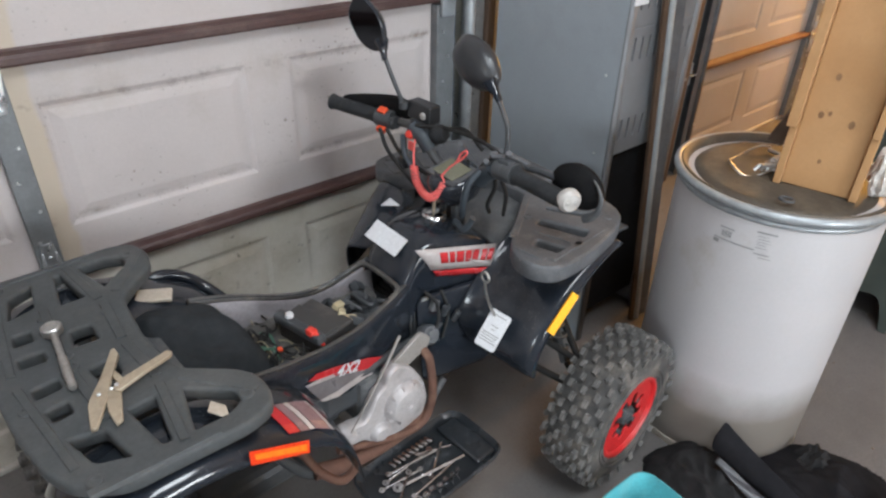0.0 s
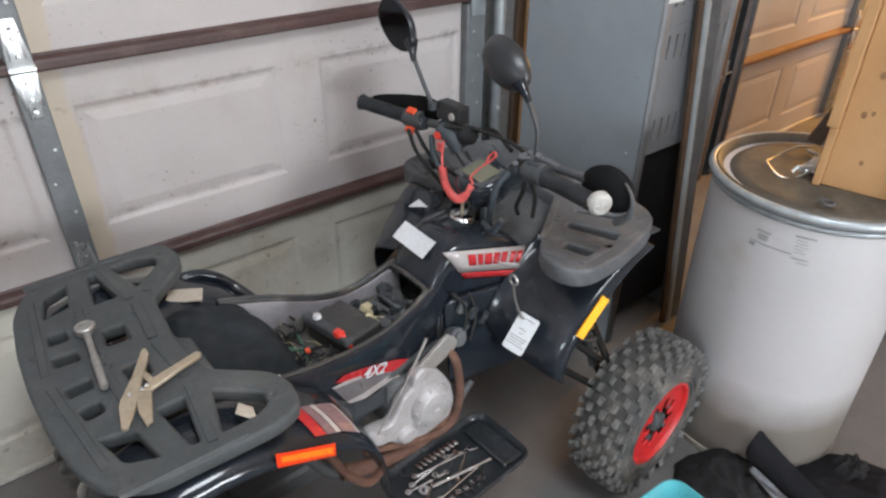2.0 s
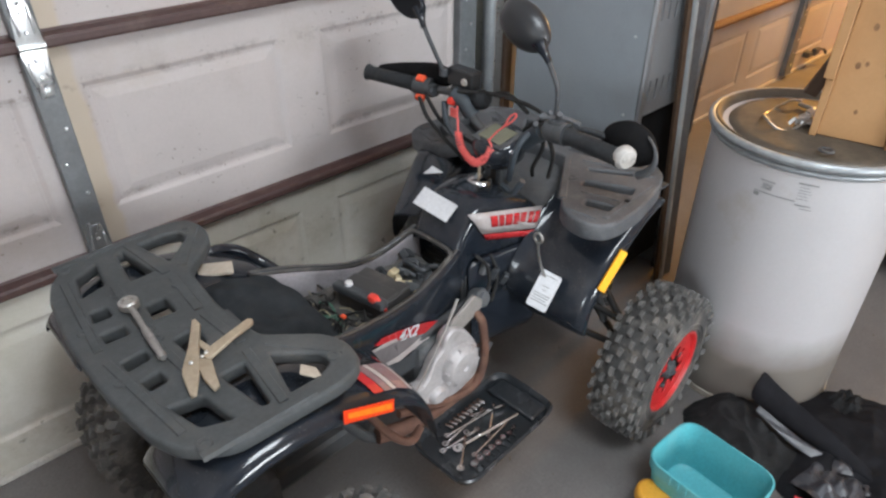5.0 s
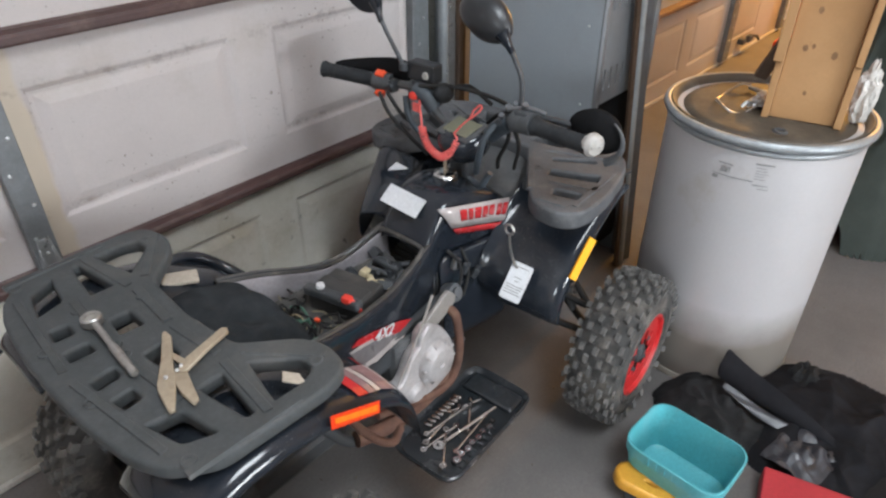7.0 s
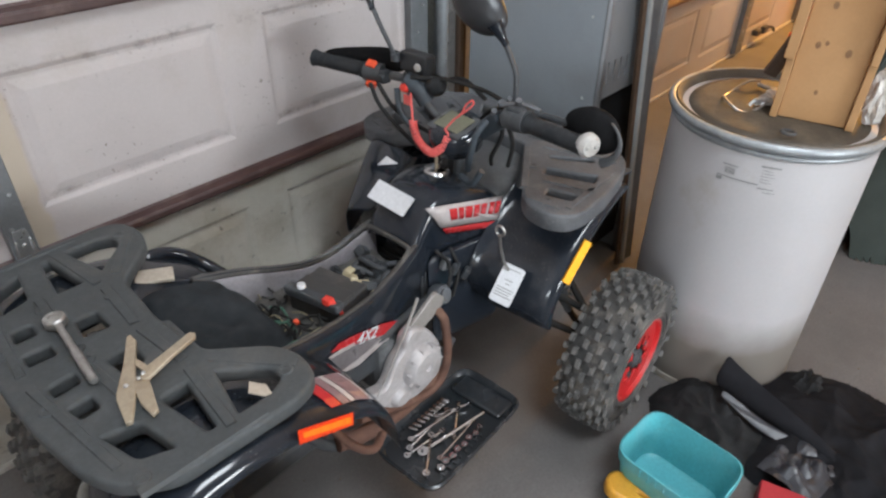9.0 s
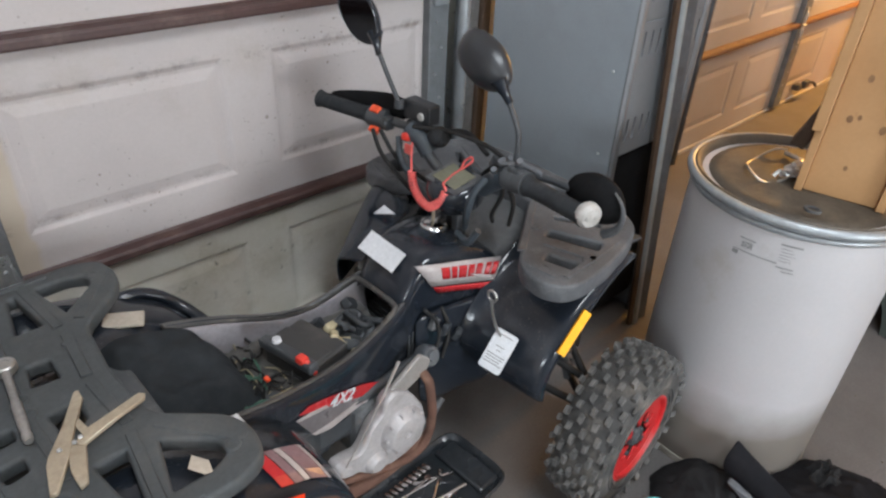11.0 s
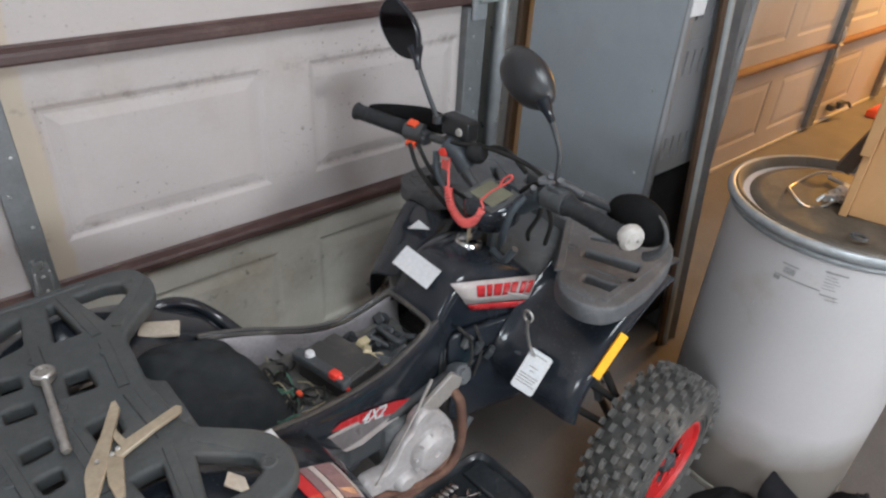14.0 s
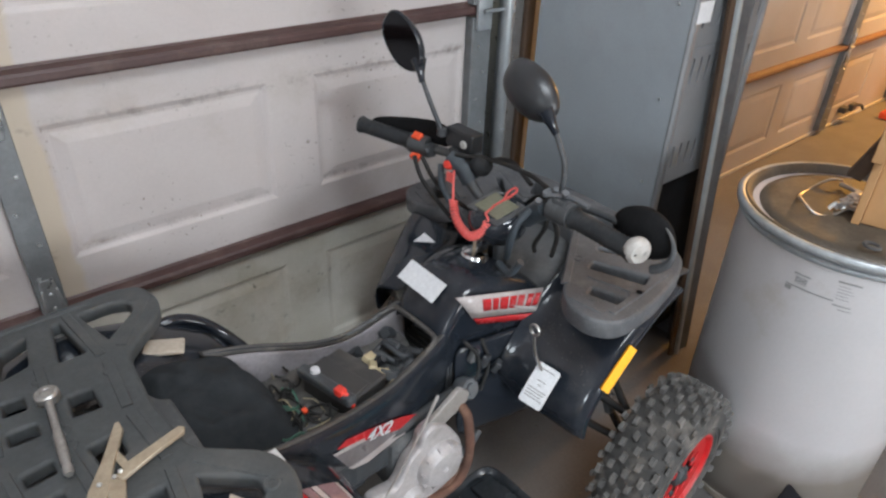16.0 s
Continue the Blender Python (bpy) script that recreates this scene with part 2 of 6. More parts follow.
M["cloth"] = material("black_filter_foam", (0.022, 0.025, 0.028), (0.034, 0.038, 0.042), 0.95, spec=0.15, scale=40, bump=0.9, fine=260)
M["foam"] = material("beige_foam", (0.52, 0.46, 0.38), (0.44, 0.38, 0.31), 0.9, scale=20, bump=0.4)
M["battery"] = material("battery_case", (0.034, 0.034, 0.036), (0.052, 0.050, 0.048), 0.6, scale=14, bump=0.2, stain=(0.14, 0.125, 0.11), stain_scale=9, stain_amount=0.5)
M["wire_black"] = material("wire_black", (0.016, 0.016, 0.017), (0.032, 0.031, 0.03), 0.75, spec=0.25, scale=30, bump=0.1)
M["wire_tan"] = material("wire_tan", (0.30, 0.26, 0.17), (0.20, 0.17, 0.11), 0.6, scale=30, bump=0.1)
M["wire_green"] = material("wire_green", (0.06, 0.16, 0.11), (0.05, 0.12, 0.09), 0.5, scale=30, bump=0.1)
M["connector"] = material("tan_connector", (0.50, 0.43, 0.28), (0.42, 0.36, 0.23), 0.55, scale=20, bump=0.15)
M["tan_steel"] = material("tan_coated_steel", (0.52, 0.44, 0.33), (0.42, 0.35, 0.26), 0.48, 0.45, scale=24, bump=0.2, stain=(0.25, 0.19, 0.13), stain_scale=18, stain_amount=0.5)
M["glass_dark"] = material("mirror_glass", (0.040, 0.043, 0.050), (0.034, 0.037, 0.042), 0.10, 1.0, scale=12, bump=0.0, rough_var=0.05)
M["teal"] = material("turquoise_plastic", (0.115, 0.50, 0.56), (0.10, 0.44, 0.50), 0.42, scale=8, bump=0.06, stain=(0.28, 0.50, 0.52), stain_scale=6, stain_amount=0.4)
M["yellow"] = material("yellow_plastic", (0.78, 0.40, 0.05), (0.70, 0.34, 0.04), 0.42, scale=12, bump=0.08)
M["bag"] = material("black_bag_film", (0.013, 0.013, 0.015), (0.022, 0.022, 0.025), 0.82, scale=20, bump=0.1, fine=50, rough_var=0.08, spec=0.05)
M["film"] = material("grey_bag_film", (0.060, 0.061, 0.070), (0.030, 0.031, 0.037), 0.36, scale=18, bump=0.3, fine=60, rough_var=0.1)
M["rag"] = material("black_rag", (0.018, 0.018, 0.019), (0.03, 0.03, 0.031), 0.95, spec=0.15, scale=30, bump=0.8)
M["redbox"] = material("red_box", (0.46, 0.03, 0.045), (0.40, 0.025, 0.04), 0.5, scale=9, bump=0.1)
M["clear"] = material("cloudy_film", (0.62, 0.60, 0.57), (0.5, 0.48, 0.45), 0.25, scale=30, bump=0.4)
M["greencloth"] = material("dark_green_cloth", (0.030, 0.040, 0.034), (0.045, 0.055, 0.048), 0.9, scale=14, bump=0.5)
M["dull_steel"] = material("dull_steel", (0.165, 0.177, 0.193), (0.115, 0.124, 0.136), 0.42, 0.4, scale=14, bump=0.1, stain=(0.09, 0.06, 0.045), stain_scale=5, stain_amount=0.5)
M["footwell"] = material("dusty_footwell", (0.20, 0.182, 0.175), (0.15, 0.136, 0.13), 0.8, scale=8, bump=0.3, stain=(0.09, 0.083, 0.078), stain_scale=5, stain_amount=0.6)
M["mirror_shell"] = material("mirror_shell", (0.021, 0.023, 0.026), (0.030, 0.031, 0.034), 0.36, scale=10, bump=0.05, stain=(0.07, 0.068, 0.066), stain_scale=9, stain_amount=0.3, grain=0.4)
M["strut_tan"] = material("tan_strut", (0.22, 0.11, 0.055), (0.17, 0.08, 0.04), 0.5, scale=9, bump=0.1)
M["bracket"] = material("worn_bracket", (0.36, 0.335, 0.315), (0.29, 0.27, 0.25), 0.5, 0.2, scale=16, bump=0.2, stain=(0.18, 0.15, 0.12), stain_scale=12, stain_amount=0.5)
M["orange_core"] = material("orange_prism", (1.0, 0.26, 0.008), (1.0, 0.17, 0.005), 0.45, scale=70, bump=0.5)
M["liner"] = material("grimy_liner", (0.055, 0.054, 0.053), (0.10, 0.095, 0.088), 0.8, scale=30, bump=0.6, stain=(0.17, 0.15, 0.13), stain_scale=18, stain_amount=0.5)
M["decal_mauve"] = material("decal_mauve", (0.26, 0.17, 0.185), (0.19, 0.115, 0.125), 0.35, scale=20, bump=0.02, coat=0.3)
M["pipe"] = material("zinc_pipe", (0.46, 0.50, 0.515), (0.38, 0.42, 0.435), 0.45, 0.35, scale=9, bump=0.08, stain=(0.24, 0.24, 0.24), stain_scale=7, stain_amount=0.5, grain=0.5)
# Locker paint darkened: the front's shade is in the colour, with grime stains.
M["locker_front"] = material("shaded_grimy_locker_paint", (0.175, 0.182, 0.194), (0.14, 0.145, 0.153), 0.5, scale=3, bump=0.06, stain=(0.09, 0.08, 0.075), stain_scale=2.5, stain_amount=0.5, grain=0.4)
M["door_far"] = material("far_door_paint", (0.46, 0.425, 0.39), (0.42, 0.385, 0.35), 0.5, grain=0.25, scale=3, bump=0.06, stain=(0.36, 0.30, 0.22), stain_scale=2.0, stain_amount=0.4, stain_low=0.56, stain_high=0.85)
M["knot"] = material("pine_knot", (0.27, 0.15, 0.07), (0.20, 0.10, 0.045), 0.6, scale=30, bump=0.1)
M["litter"] = material("dry_litter", (0.26, 0.22, 0.18), (0.10, 0.085, 0.07), 0.9, scale=60, bump=0.2)
M["socket"] = material("satin_chrome", (0.84, 0.84, 0.85), (0.62, 0.62, 0.63), 0.17, 1.0, scale=20, bump=0.02)
M["tray"] = material("tray_plastic", (0.020, 0.024, 0.028), (0.032, 0.036, 0.041), 0.26, scale=8, bump=0.05, stain=(0.07, 0.075, 0.08), stain_scale=9, stain_amount=0.4)
M["seal"] = material("door_seal", (0.55, 0.53, 0.49), (0.44, 0.42, 0.38), 0.7, scale=10, bump=0.2)


# ---- mesh helpers ----
def thing(name, at, label, category, group="", kind=""):
    ob = new(name)
    ob.empty_display_size = 0.05
    ob.location = at
    bpy.context.view_layer.update()
    return tagged(ob, label, category, group, kind)


def finish(me, mat, smooth):
    me.materials.append(mat)
    if smooth:
        for p in me.polygons:
            p.use_smooth = True


def part(name, bm, mat, parent=None, label="", smooth=False, angle=None):
    """One mesh object, built in world coordinates, under a thing or a part."""
    me = bpy.data.meshes.new(name)
    bmesh.ops.recalc_face_normals(bm, faces=bm.faces)
    bm.to_mesh(me)
    bm.free()
    finish(me, mat, smooth)
    ob = new(name, me)
    if parent:
        ob.parent = parent
        bpy.context.view_layer.update()
        ob.matrix_parent_inverse = parent.matrix_world.inverted()
    if label:
        tagged(ob, label)
    if smooth:
        me.set_sharp_from_angle(angle=radians(angle or 38))
    return ob


def box(bm, lo, hi, bevel=0.0, m=None, seg=2):
    r = bmesh.ops.create_cube(bm, size=1.0)
    vs = r["verts"]
    lo, hi = Vector(lo), Vector(hi)
    for v in vs:
        v.co = Vector([(lo[i] + hi[i]) / 2 + v.co[i] * (hi[i] - lo[i]) for i in range(3)])
    if bevel:
        es = list({e for v in vs for e in v.link_edges})
        out = bmesh.ops.bevel(bm, geom=es, offset=bevel, segments=seg, affect="EDGES", profile=0.5)
        vs = list({v for f in out["faces"] for v in f.verts} | {v for v in vs if v.is_valid})
    if m is not None:
        bmesh.ops.transform(bm, matrix=m, verts=vs)
    return vs


def boxes(name, spec, mat, parent=None, label="", smooth=False):
    """Boxes of one name: parts of their own under a parent, else one mesh."""
    if parent:
        out = []
        for lo, hi, bv in spec:
            bm = bmesh.new()
            box(bm, lo, hi, bv)
            out.append(part(name, bm, mat, parent, label, smooth))
        return out[0]
    bm = bmesh.new()
    for lo, hi, bv in spec:
        box(bm, lo, hi, bv)
    return part(name, bm, mat, parent, label, smooth)


def ring_frames(pts):
    """Tangent frames along a polyline."""
    pts = [Vector(p) for p in pts]
    out, up = [], None
    for i, p in enumerate(pts):
        d = (pts[min(i + 1, len(pts) - 1)] - pts[max(i - 1, 0)]).normalized()
        if up is None:
            up = Vector((0, 0, 1)) if abs(d.z) < 0.9 else Vector((1, 0, 0))
        side = d.cross(up).normalized()
        up = side.cross(d).normalized()
        out.append((p, side, up))
    return out


def smooth_path(pts, n=6):
    """Catmull-Rom through the points."""
    p = [Vector(q) for q in pts]
    p = [2 * p[0] - p[1]] + p + [2 * p[-1] - p[-2]]
    out = []
    for i in range(1, len(p) - 2):
        for k in range(n):
            t = k / n
            a, b, c, d = p[i - 1], p[i], p[i + 1], p[i + 2]
            out.append(0.5 * (2 * b + (c - a) * t + (2 * a - 5 * b + 4 * c - d) * t * t + (3 * b - a - 3 * c + d) * t ** 3))
    out.append(p[-2])
    return out


def tube(bm, pts, r, seg=10, cap=True, curve=True, n=6):
    pts = smooth_path(pts, n) if curve and len(pts) > 2 else [Vector(q) for q in pts]
    rings = []
    for i, (p, s, u) in enumerate(ring_frames(pts)):
        rad = r(i / (len(pts) - 1)) if callable(r) else r
        rings.append([bm.verts.new(p + rad * (math.cos(a) * s + math.sin(a) * u)) for a in (2 * math.pi * k / seg for k in range(seg))])
    for a, b in zip(rings, rings[1:]):
        for k in range(seg):
            bm.faces.new((a[k], a[(k + 1) % seg], b[(k + 1) % seg], b[k]))
    if cap:
        bm.faces.new(rings[0][::-1])
        bm.faces.new(rings[-1])


def tubes(name, lines, r, mat, parent=None, label="", seg=10, curve=True):
    for pts in lines:
        bm = bmesh.new()
        tube(bm, pts, r, seg, True, curve)
        ob = part(name, bm, mat, parent, label, True, 50)
    return ob


def lathe(bm, profile, m=None, seg=32, close=False):
    """Revolves (radius, height) pairs round z, then places them with m."""
    rings = []
    for r, h in profile:
        if r < 1e-6:
            rings.append([bm.verts.new((0, 0, h))])
        else:
            rings.append([bm.verts.new((r * math.cos(2 * math.pi * k / seg), r * math.sin(2 * math.pi * k / seg), h)) for k in range(seg)])
    pairs = list(zip(rings, rings[1:])) + ([(rings[-1], rings[0])] if close else [])
    for a, b in pairs:
        for k in range(seg):
            k2 = (k + 1) % seg
            if len(a) == 1 and len(b) == 1:
                continue
            if len(a) == 1:
                bm.faces.new((a[0], b[k2], b[k]))
            elif len(b) == 1:
                bm.faces.new((a[k], a[k2], b[0]))
            else:
                bm.faces.new((a[k], a[k2], b[k2], b[k]))
    if m is not None:
        bmesh.ops.transform(bm, matrix=m, verts=[v for r in rings for v in r])


def loft(bm, sections, cap=False, closed=False):
    rows = [[bm.verts.new(p) for p in s] for s in sections]
    for a, b in zip(rows, rows[1:]):
        for k in range(len(a) - (0 if closed else 1)):
            k2 = (k + 1) % len(a)
            bm.faces.new((a[k], a[k2], b[k2], b[k]))
    if cap:
        bm.faces.new(rows[0][::-1])
        bm.faces.new(rows[-1])


def shell(name, sections, mat, parent, label="", thick=0.005, sub=1, closed=False, cap=False):
    bm = bmesh.new()
    loft(bm, sections, cap, closed)
    ob = part(name, bm, mat, parent, label)
    for p in ob.data.polygons:
        p.use_smooth = True
    if thick:
        s = ob.modifiers.new("thickness", "SOLIDIFY")
        s.thickness, s.offset = thick, -1
    if sub:
        s = ob.modifiers.new("smooth", "SUBSURF")
        s.levels = s.render_levels = sub
    return ob


def rounded(poly, r, n=4):
    """Rounds the corners of a 2D polygon."""
    out, k = [], len(poly)
    for i in range(k):
        a, b, c = Vector(poly[i - 1]), Vector(poly[i]), Vector(poly[(i + 1) % k])
        d1, d2 = (a - b), (c - b)
        q = min(r, d1.length * 0.45, d2.length * 0.45)
        p1, p2 = b + d1.normalized() * q, b + d2.normalized() * q
        for j in range(n + 1):
            t = j / n
            out.append(tuple((1 - t) ** 2 * p1 + 2 * t * (1 - t) * b + t * t * p2))
    return out


def plate_mesh(name, outline, holes, thick, bevel, m=None):
    """A mesh of a flat plate with holes and rounded edges, by way of a filled 2D curve."""
    cu = bpy.data.curves.new(name, "CURVE")
    cu.dimensions, cu.fill_mode = "2D", "BOTH"
    cu.extrude, cu.bevel_depth, cu.bevel_resolution = max(thick / 2 - bevel, 0.0001), bevel, 2
    for loop in [outline] + list(holes):
        s = cu.splines.new("POLY")
        s.points.add(len(loop) - 1)
        for p, q in zip(s.points, loop):
            p.co = (q[0], q[1], 0, 1)
        s.use_cyclic_u = True
    tmp = bpy.data.objects.new(name, cu)
    scene.collection.objects.link(tmp)
    bpy.context.view_layer.update()
    me = bpy.data.meshes.new_from_object(tmp.evaluated_get(bpy.context.evaluated_depsgraph_get()))
    bpy.data.objects.remove(tmp)
    bpy.data.curves.remove(cu)
    me.materials.clear()
    b = bmesh.new()
    b.from_mesh(me)
    bmesh.ops.remove_doubles(b, verts=b.verts, dist=2e-5)
    b.to_mesh(me)
    b.free()
    if m is not None:
        me.transform(m)
    me.name = name
    return me


def plate(name, outline, holes, thick, bevel, mat, parent=None, m=None, label=""):
    me = plate_mesh(name, outline, holes, thick, bevel, m)
    finish(me, mat, False)
    ob = new(name, me)
    if parent:
        ob.parent = parent
        bpy.context.view_layer.update()
        ob.matrix_parent_inverse = parent.matrix_world.inverted()
    if label:
        tagged(ob, label)
    return ob


def lettering(name, text, size, m, mat, parent, shear=0.0):
    cu = bpy.data.curves.new(name, "FONT")
    cu.body, cu.size, cu.extrude, cu.shear = text, size, 0.0004, shear
    cu.align_x = "LEFT"
    cu.offset = 0.0007
    tmp = bpy.data.objects.new(name, cu)
    scene.collection.objects.link(tmp)
    bpy.context.view_layer.update()
    me = bpy.data.meshes.new_from_object(tmp.evaluated_get(bpy.context.evaluated_depsgraph_get()))
    bpy.data.objects.remove(tmp)
    bpy.data.curves.remove(cu)
    me.transform(m)
    me.materials.clear()
    finish(me, mat, False)
    ob = new(name, me)
    ob.parent = parent
    bpy.context.view_layer.update()
    ob.matrix_parent_inverse = parent.matrix_world.inverted()
    return ob


def on_plane(o, u, v):
    """A matrix whose x and y run along u and v from o; its z is their cross product."""
    u, v = Vector(u).normalized(), Vector(v)
    w = u.cross(v).normalized()
    v = w.cross(u)
    return Matrix(((u.x, v.x, w.x, o[0]), (u.y, v.y, w.y, o[1]), (u.z, v.z, w.z, o[2]), (0, 0, 0, 1)))


def curve_at(table, x):
    """Smooth interpolation in a table of (x, value)."""
    if x <= table[0][0]:
        return table[0][1]
    for (x0, a), (x1, b) in zip(table, table[1:]):
        if x <= x1:
            t = (x - x0) / (x1 - x0)
            return a + (b - a) * t
    return table[-1][1]


def structure(ob, label, category="wall"):
    return tagged(ob, label, category, "", "structure")


# ---- setting ----
WALL = 1.785
PITCH = 0.567


def slab(name, lo, hi, mat, label, category="wall"):
    return structure(boxes(name, [(lo, hi, 0)], mat), label, category)


bm = bmesh.new()
bmesh.ops.create_grid(bm, x_segments=60, y_segments=30, size=0.5)
for v in bm.verts:
    v.co = Vector((0.9 + v.co.x * 14.6, -1.0 + v.co.y * 6.4, 0))
    v.co.z = 0.0015 * noise.noise(v.co * 1.3)
structure(part("floor", bm, M["floor"], smooth=True), "stained grey concrete garage floor", "floor")
# The ceiling's gap is made for the added overhead fill lamp.
structure(boxes("ceiling", [((-6.4, -4.2, 3.6), (-0.3, 2.2, 3.7), 0), ((1.1, -4.2, 3.6), (8.2, 2.2, 3.7), 0), ((-0.3, -4.2, 3.6), (1.1, -1.3, 3.7), 0), ((-0.3, -0.2, 3.6), (1.1, 2.2, 3.7), 0)], M["ceiling"]), "plain board garage ceiling with an added gap for the fill lamp", "ceiling")
structure(boxes("wall_north", [((-6.4, WALL + 0.06, 0), (-1.16, 1.98, 3.6), 0), ((1.80, WALL + 0.06, 0), (3.22, 1.98, 3.6), 0), ((6.06, WALL + 0.06, 0), (8.2, 1.98, 3.6), 0),
                                ((-1.16, WALL + 0.06, 2.30), (1.80, 1.98, 3.6), 0), ((3.22, WALL + 0.06, 2.30), (6.06, 1.98, 3.6), 0)], M["wallboard"]), "garage wall between two overhead doors")
structure(boxes("wall_west", [((-6.4, -4.2, 0), (-6.2, -4.05, 3.6), 0), ((-6.4, -2.05, 0), (-6.2, 1.845, 3.6), 0), ((-6.4, -4.05, 3.45), (-6.2, -2.05, 3.6), 0), ((-6.4, -4.05, 0), (-6.2, -2.05, 0.25), 0)], M["wallboard"]), "garage wall with a tall opening to daylight")
structure(boxes("wall_south", [((-6.2, -4.2, 0), (0.05, -4.0, 3.6), 0), ((1.75, -4.2, 0), (8.2, -4.0, 3.6), 0), ((0.05, -4.2, 0), (1.75, -4.0, 0.5), 0), ((0.05, -4.2, 1.8), (1.75, -4.0, 3.6), 0)], M["wallboard"]), "garage wall with a window opening")
# Unseen wall, added to hold the bay lamp off the door's left part.
slab("wall_shade", (-1.45, -0.30, 0), (-1.30, 1.845, 3.6), M["wallboard"], "added unseen wall that shades the left of the overhead door")
slab("wall_east", (8.0, -4.0, 0), (8.2, 1.845, 3.6), M["wallboard"], "plain end wall of the garage")


def door_section(x0, x1, z0, z1, panels, mat, parent):
    """One pressed section of an overhead door, facing -y."""
    bm = bmesh.new()
    me = plate_mesh("door_section", [(x0, z0), (x1, z0), (x1, z1), (x0, z1)], [[(a, c), (b, c), (b, d), (a, d)] for a, b, c, d in panels], 0.004, 0.0005,
                    on_plane((0, WALL + 0.002, 0), (1, 0, 0), (0, 0, 1)))
    bm.from_mesh(me)
    bpy.data.meshes.remove(me)
    for a, b, c, d in panels:
        rows = []
        for inset, depth in ((0, 0.0), (0.004, 0.0005), (0.015, 0.0055), (0.024, 0.006), (0.052, 0.0012), (0.056, 0.001)):
            rows.append([(a + inset, WALL + depth, c + inset), (b - inset, WALL + depth, c + inset), (b - inset, WALL + depth, d - inset), (a + inset, WALL + depth, d - inset)])
        loft(bm, rows, False, True)
        bm.faces.new([bm.verts.new(p) for p in rows[-1]])
    box(bm, (x0, WALL + 0.012, z0), (x1, WALL + 0.045, z1))
    return part("door_section", bm, mat, parent)


def hinge(at, parent):
    """A two-leaf stamped hinge over a section joint."""
    x, z = at
    y = WALL - 0.040
    bm = bmesh.new()
    for s in (1, -1):
        lo, hi = sorted((z + s * 0.012, z + s * 0.105))
        leaf = [(-0.027, 0), (0.027, 0), (0.020, 0.06), (0.014, 0.105), (-0.014, 0.105), (-0.020, 0.06)]
        me = plate_mesh("leaf", [(x + u, z + s * (0.006 + v)) for u, v in leaf], [[(x + 0.004 * math.cos(a), z + s * 0.09 + 0.004 * math.sin(a)) for a in (k * math.pi / 4 for k in range(8))]],
                        0.004, 0.0005, on_plane((0, y, 0), (1, 0, 0), (0, 0, 1)))
        bm.from_mesh(me)
        bpy.data.meshes.remove(me)
        for u in (-0.016, 0.016):
            box(bm, (x + u - 0.003, y - 0.007, lo + 0.012), (x + u + 0.003, y, hi - 0.02), 0.002)
        for v in (0.03, 0.07):
            lathe(bm, [(0.0, 0.006), (0.004, 0.005), (0.0055, 0.0)], Matrix.Translation((x, y - 0.002, z + s * v)) @ pose(0, 0, 0, 90), 10)
    tube(bm, [(x - 0.027, y - 0.006, z), (x + 0.027, y - 0.006, z)], 0.007, 10)
    return part("hinge", bm, M["galv_bright"], parent, "bright zinc hinge", True)


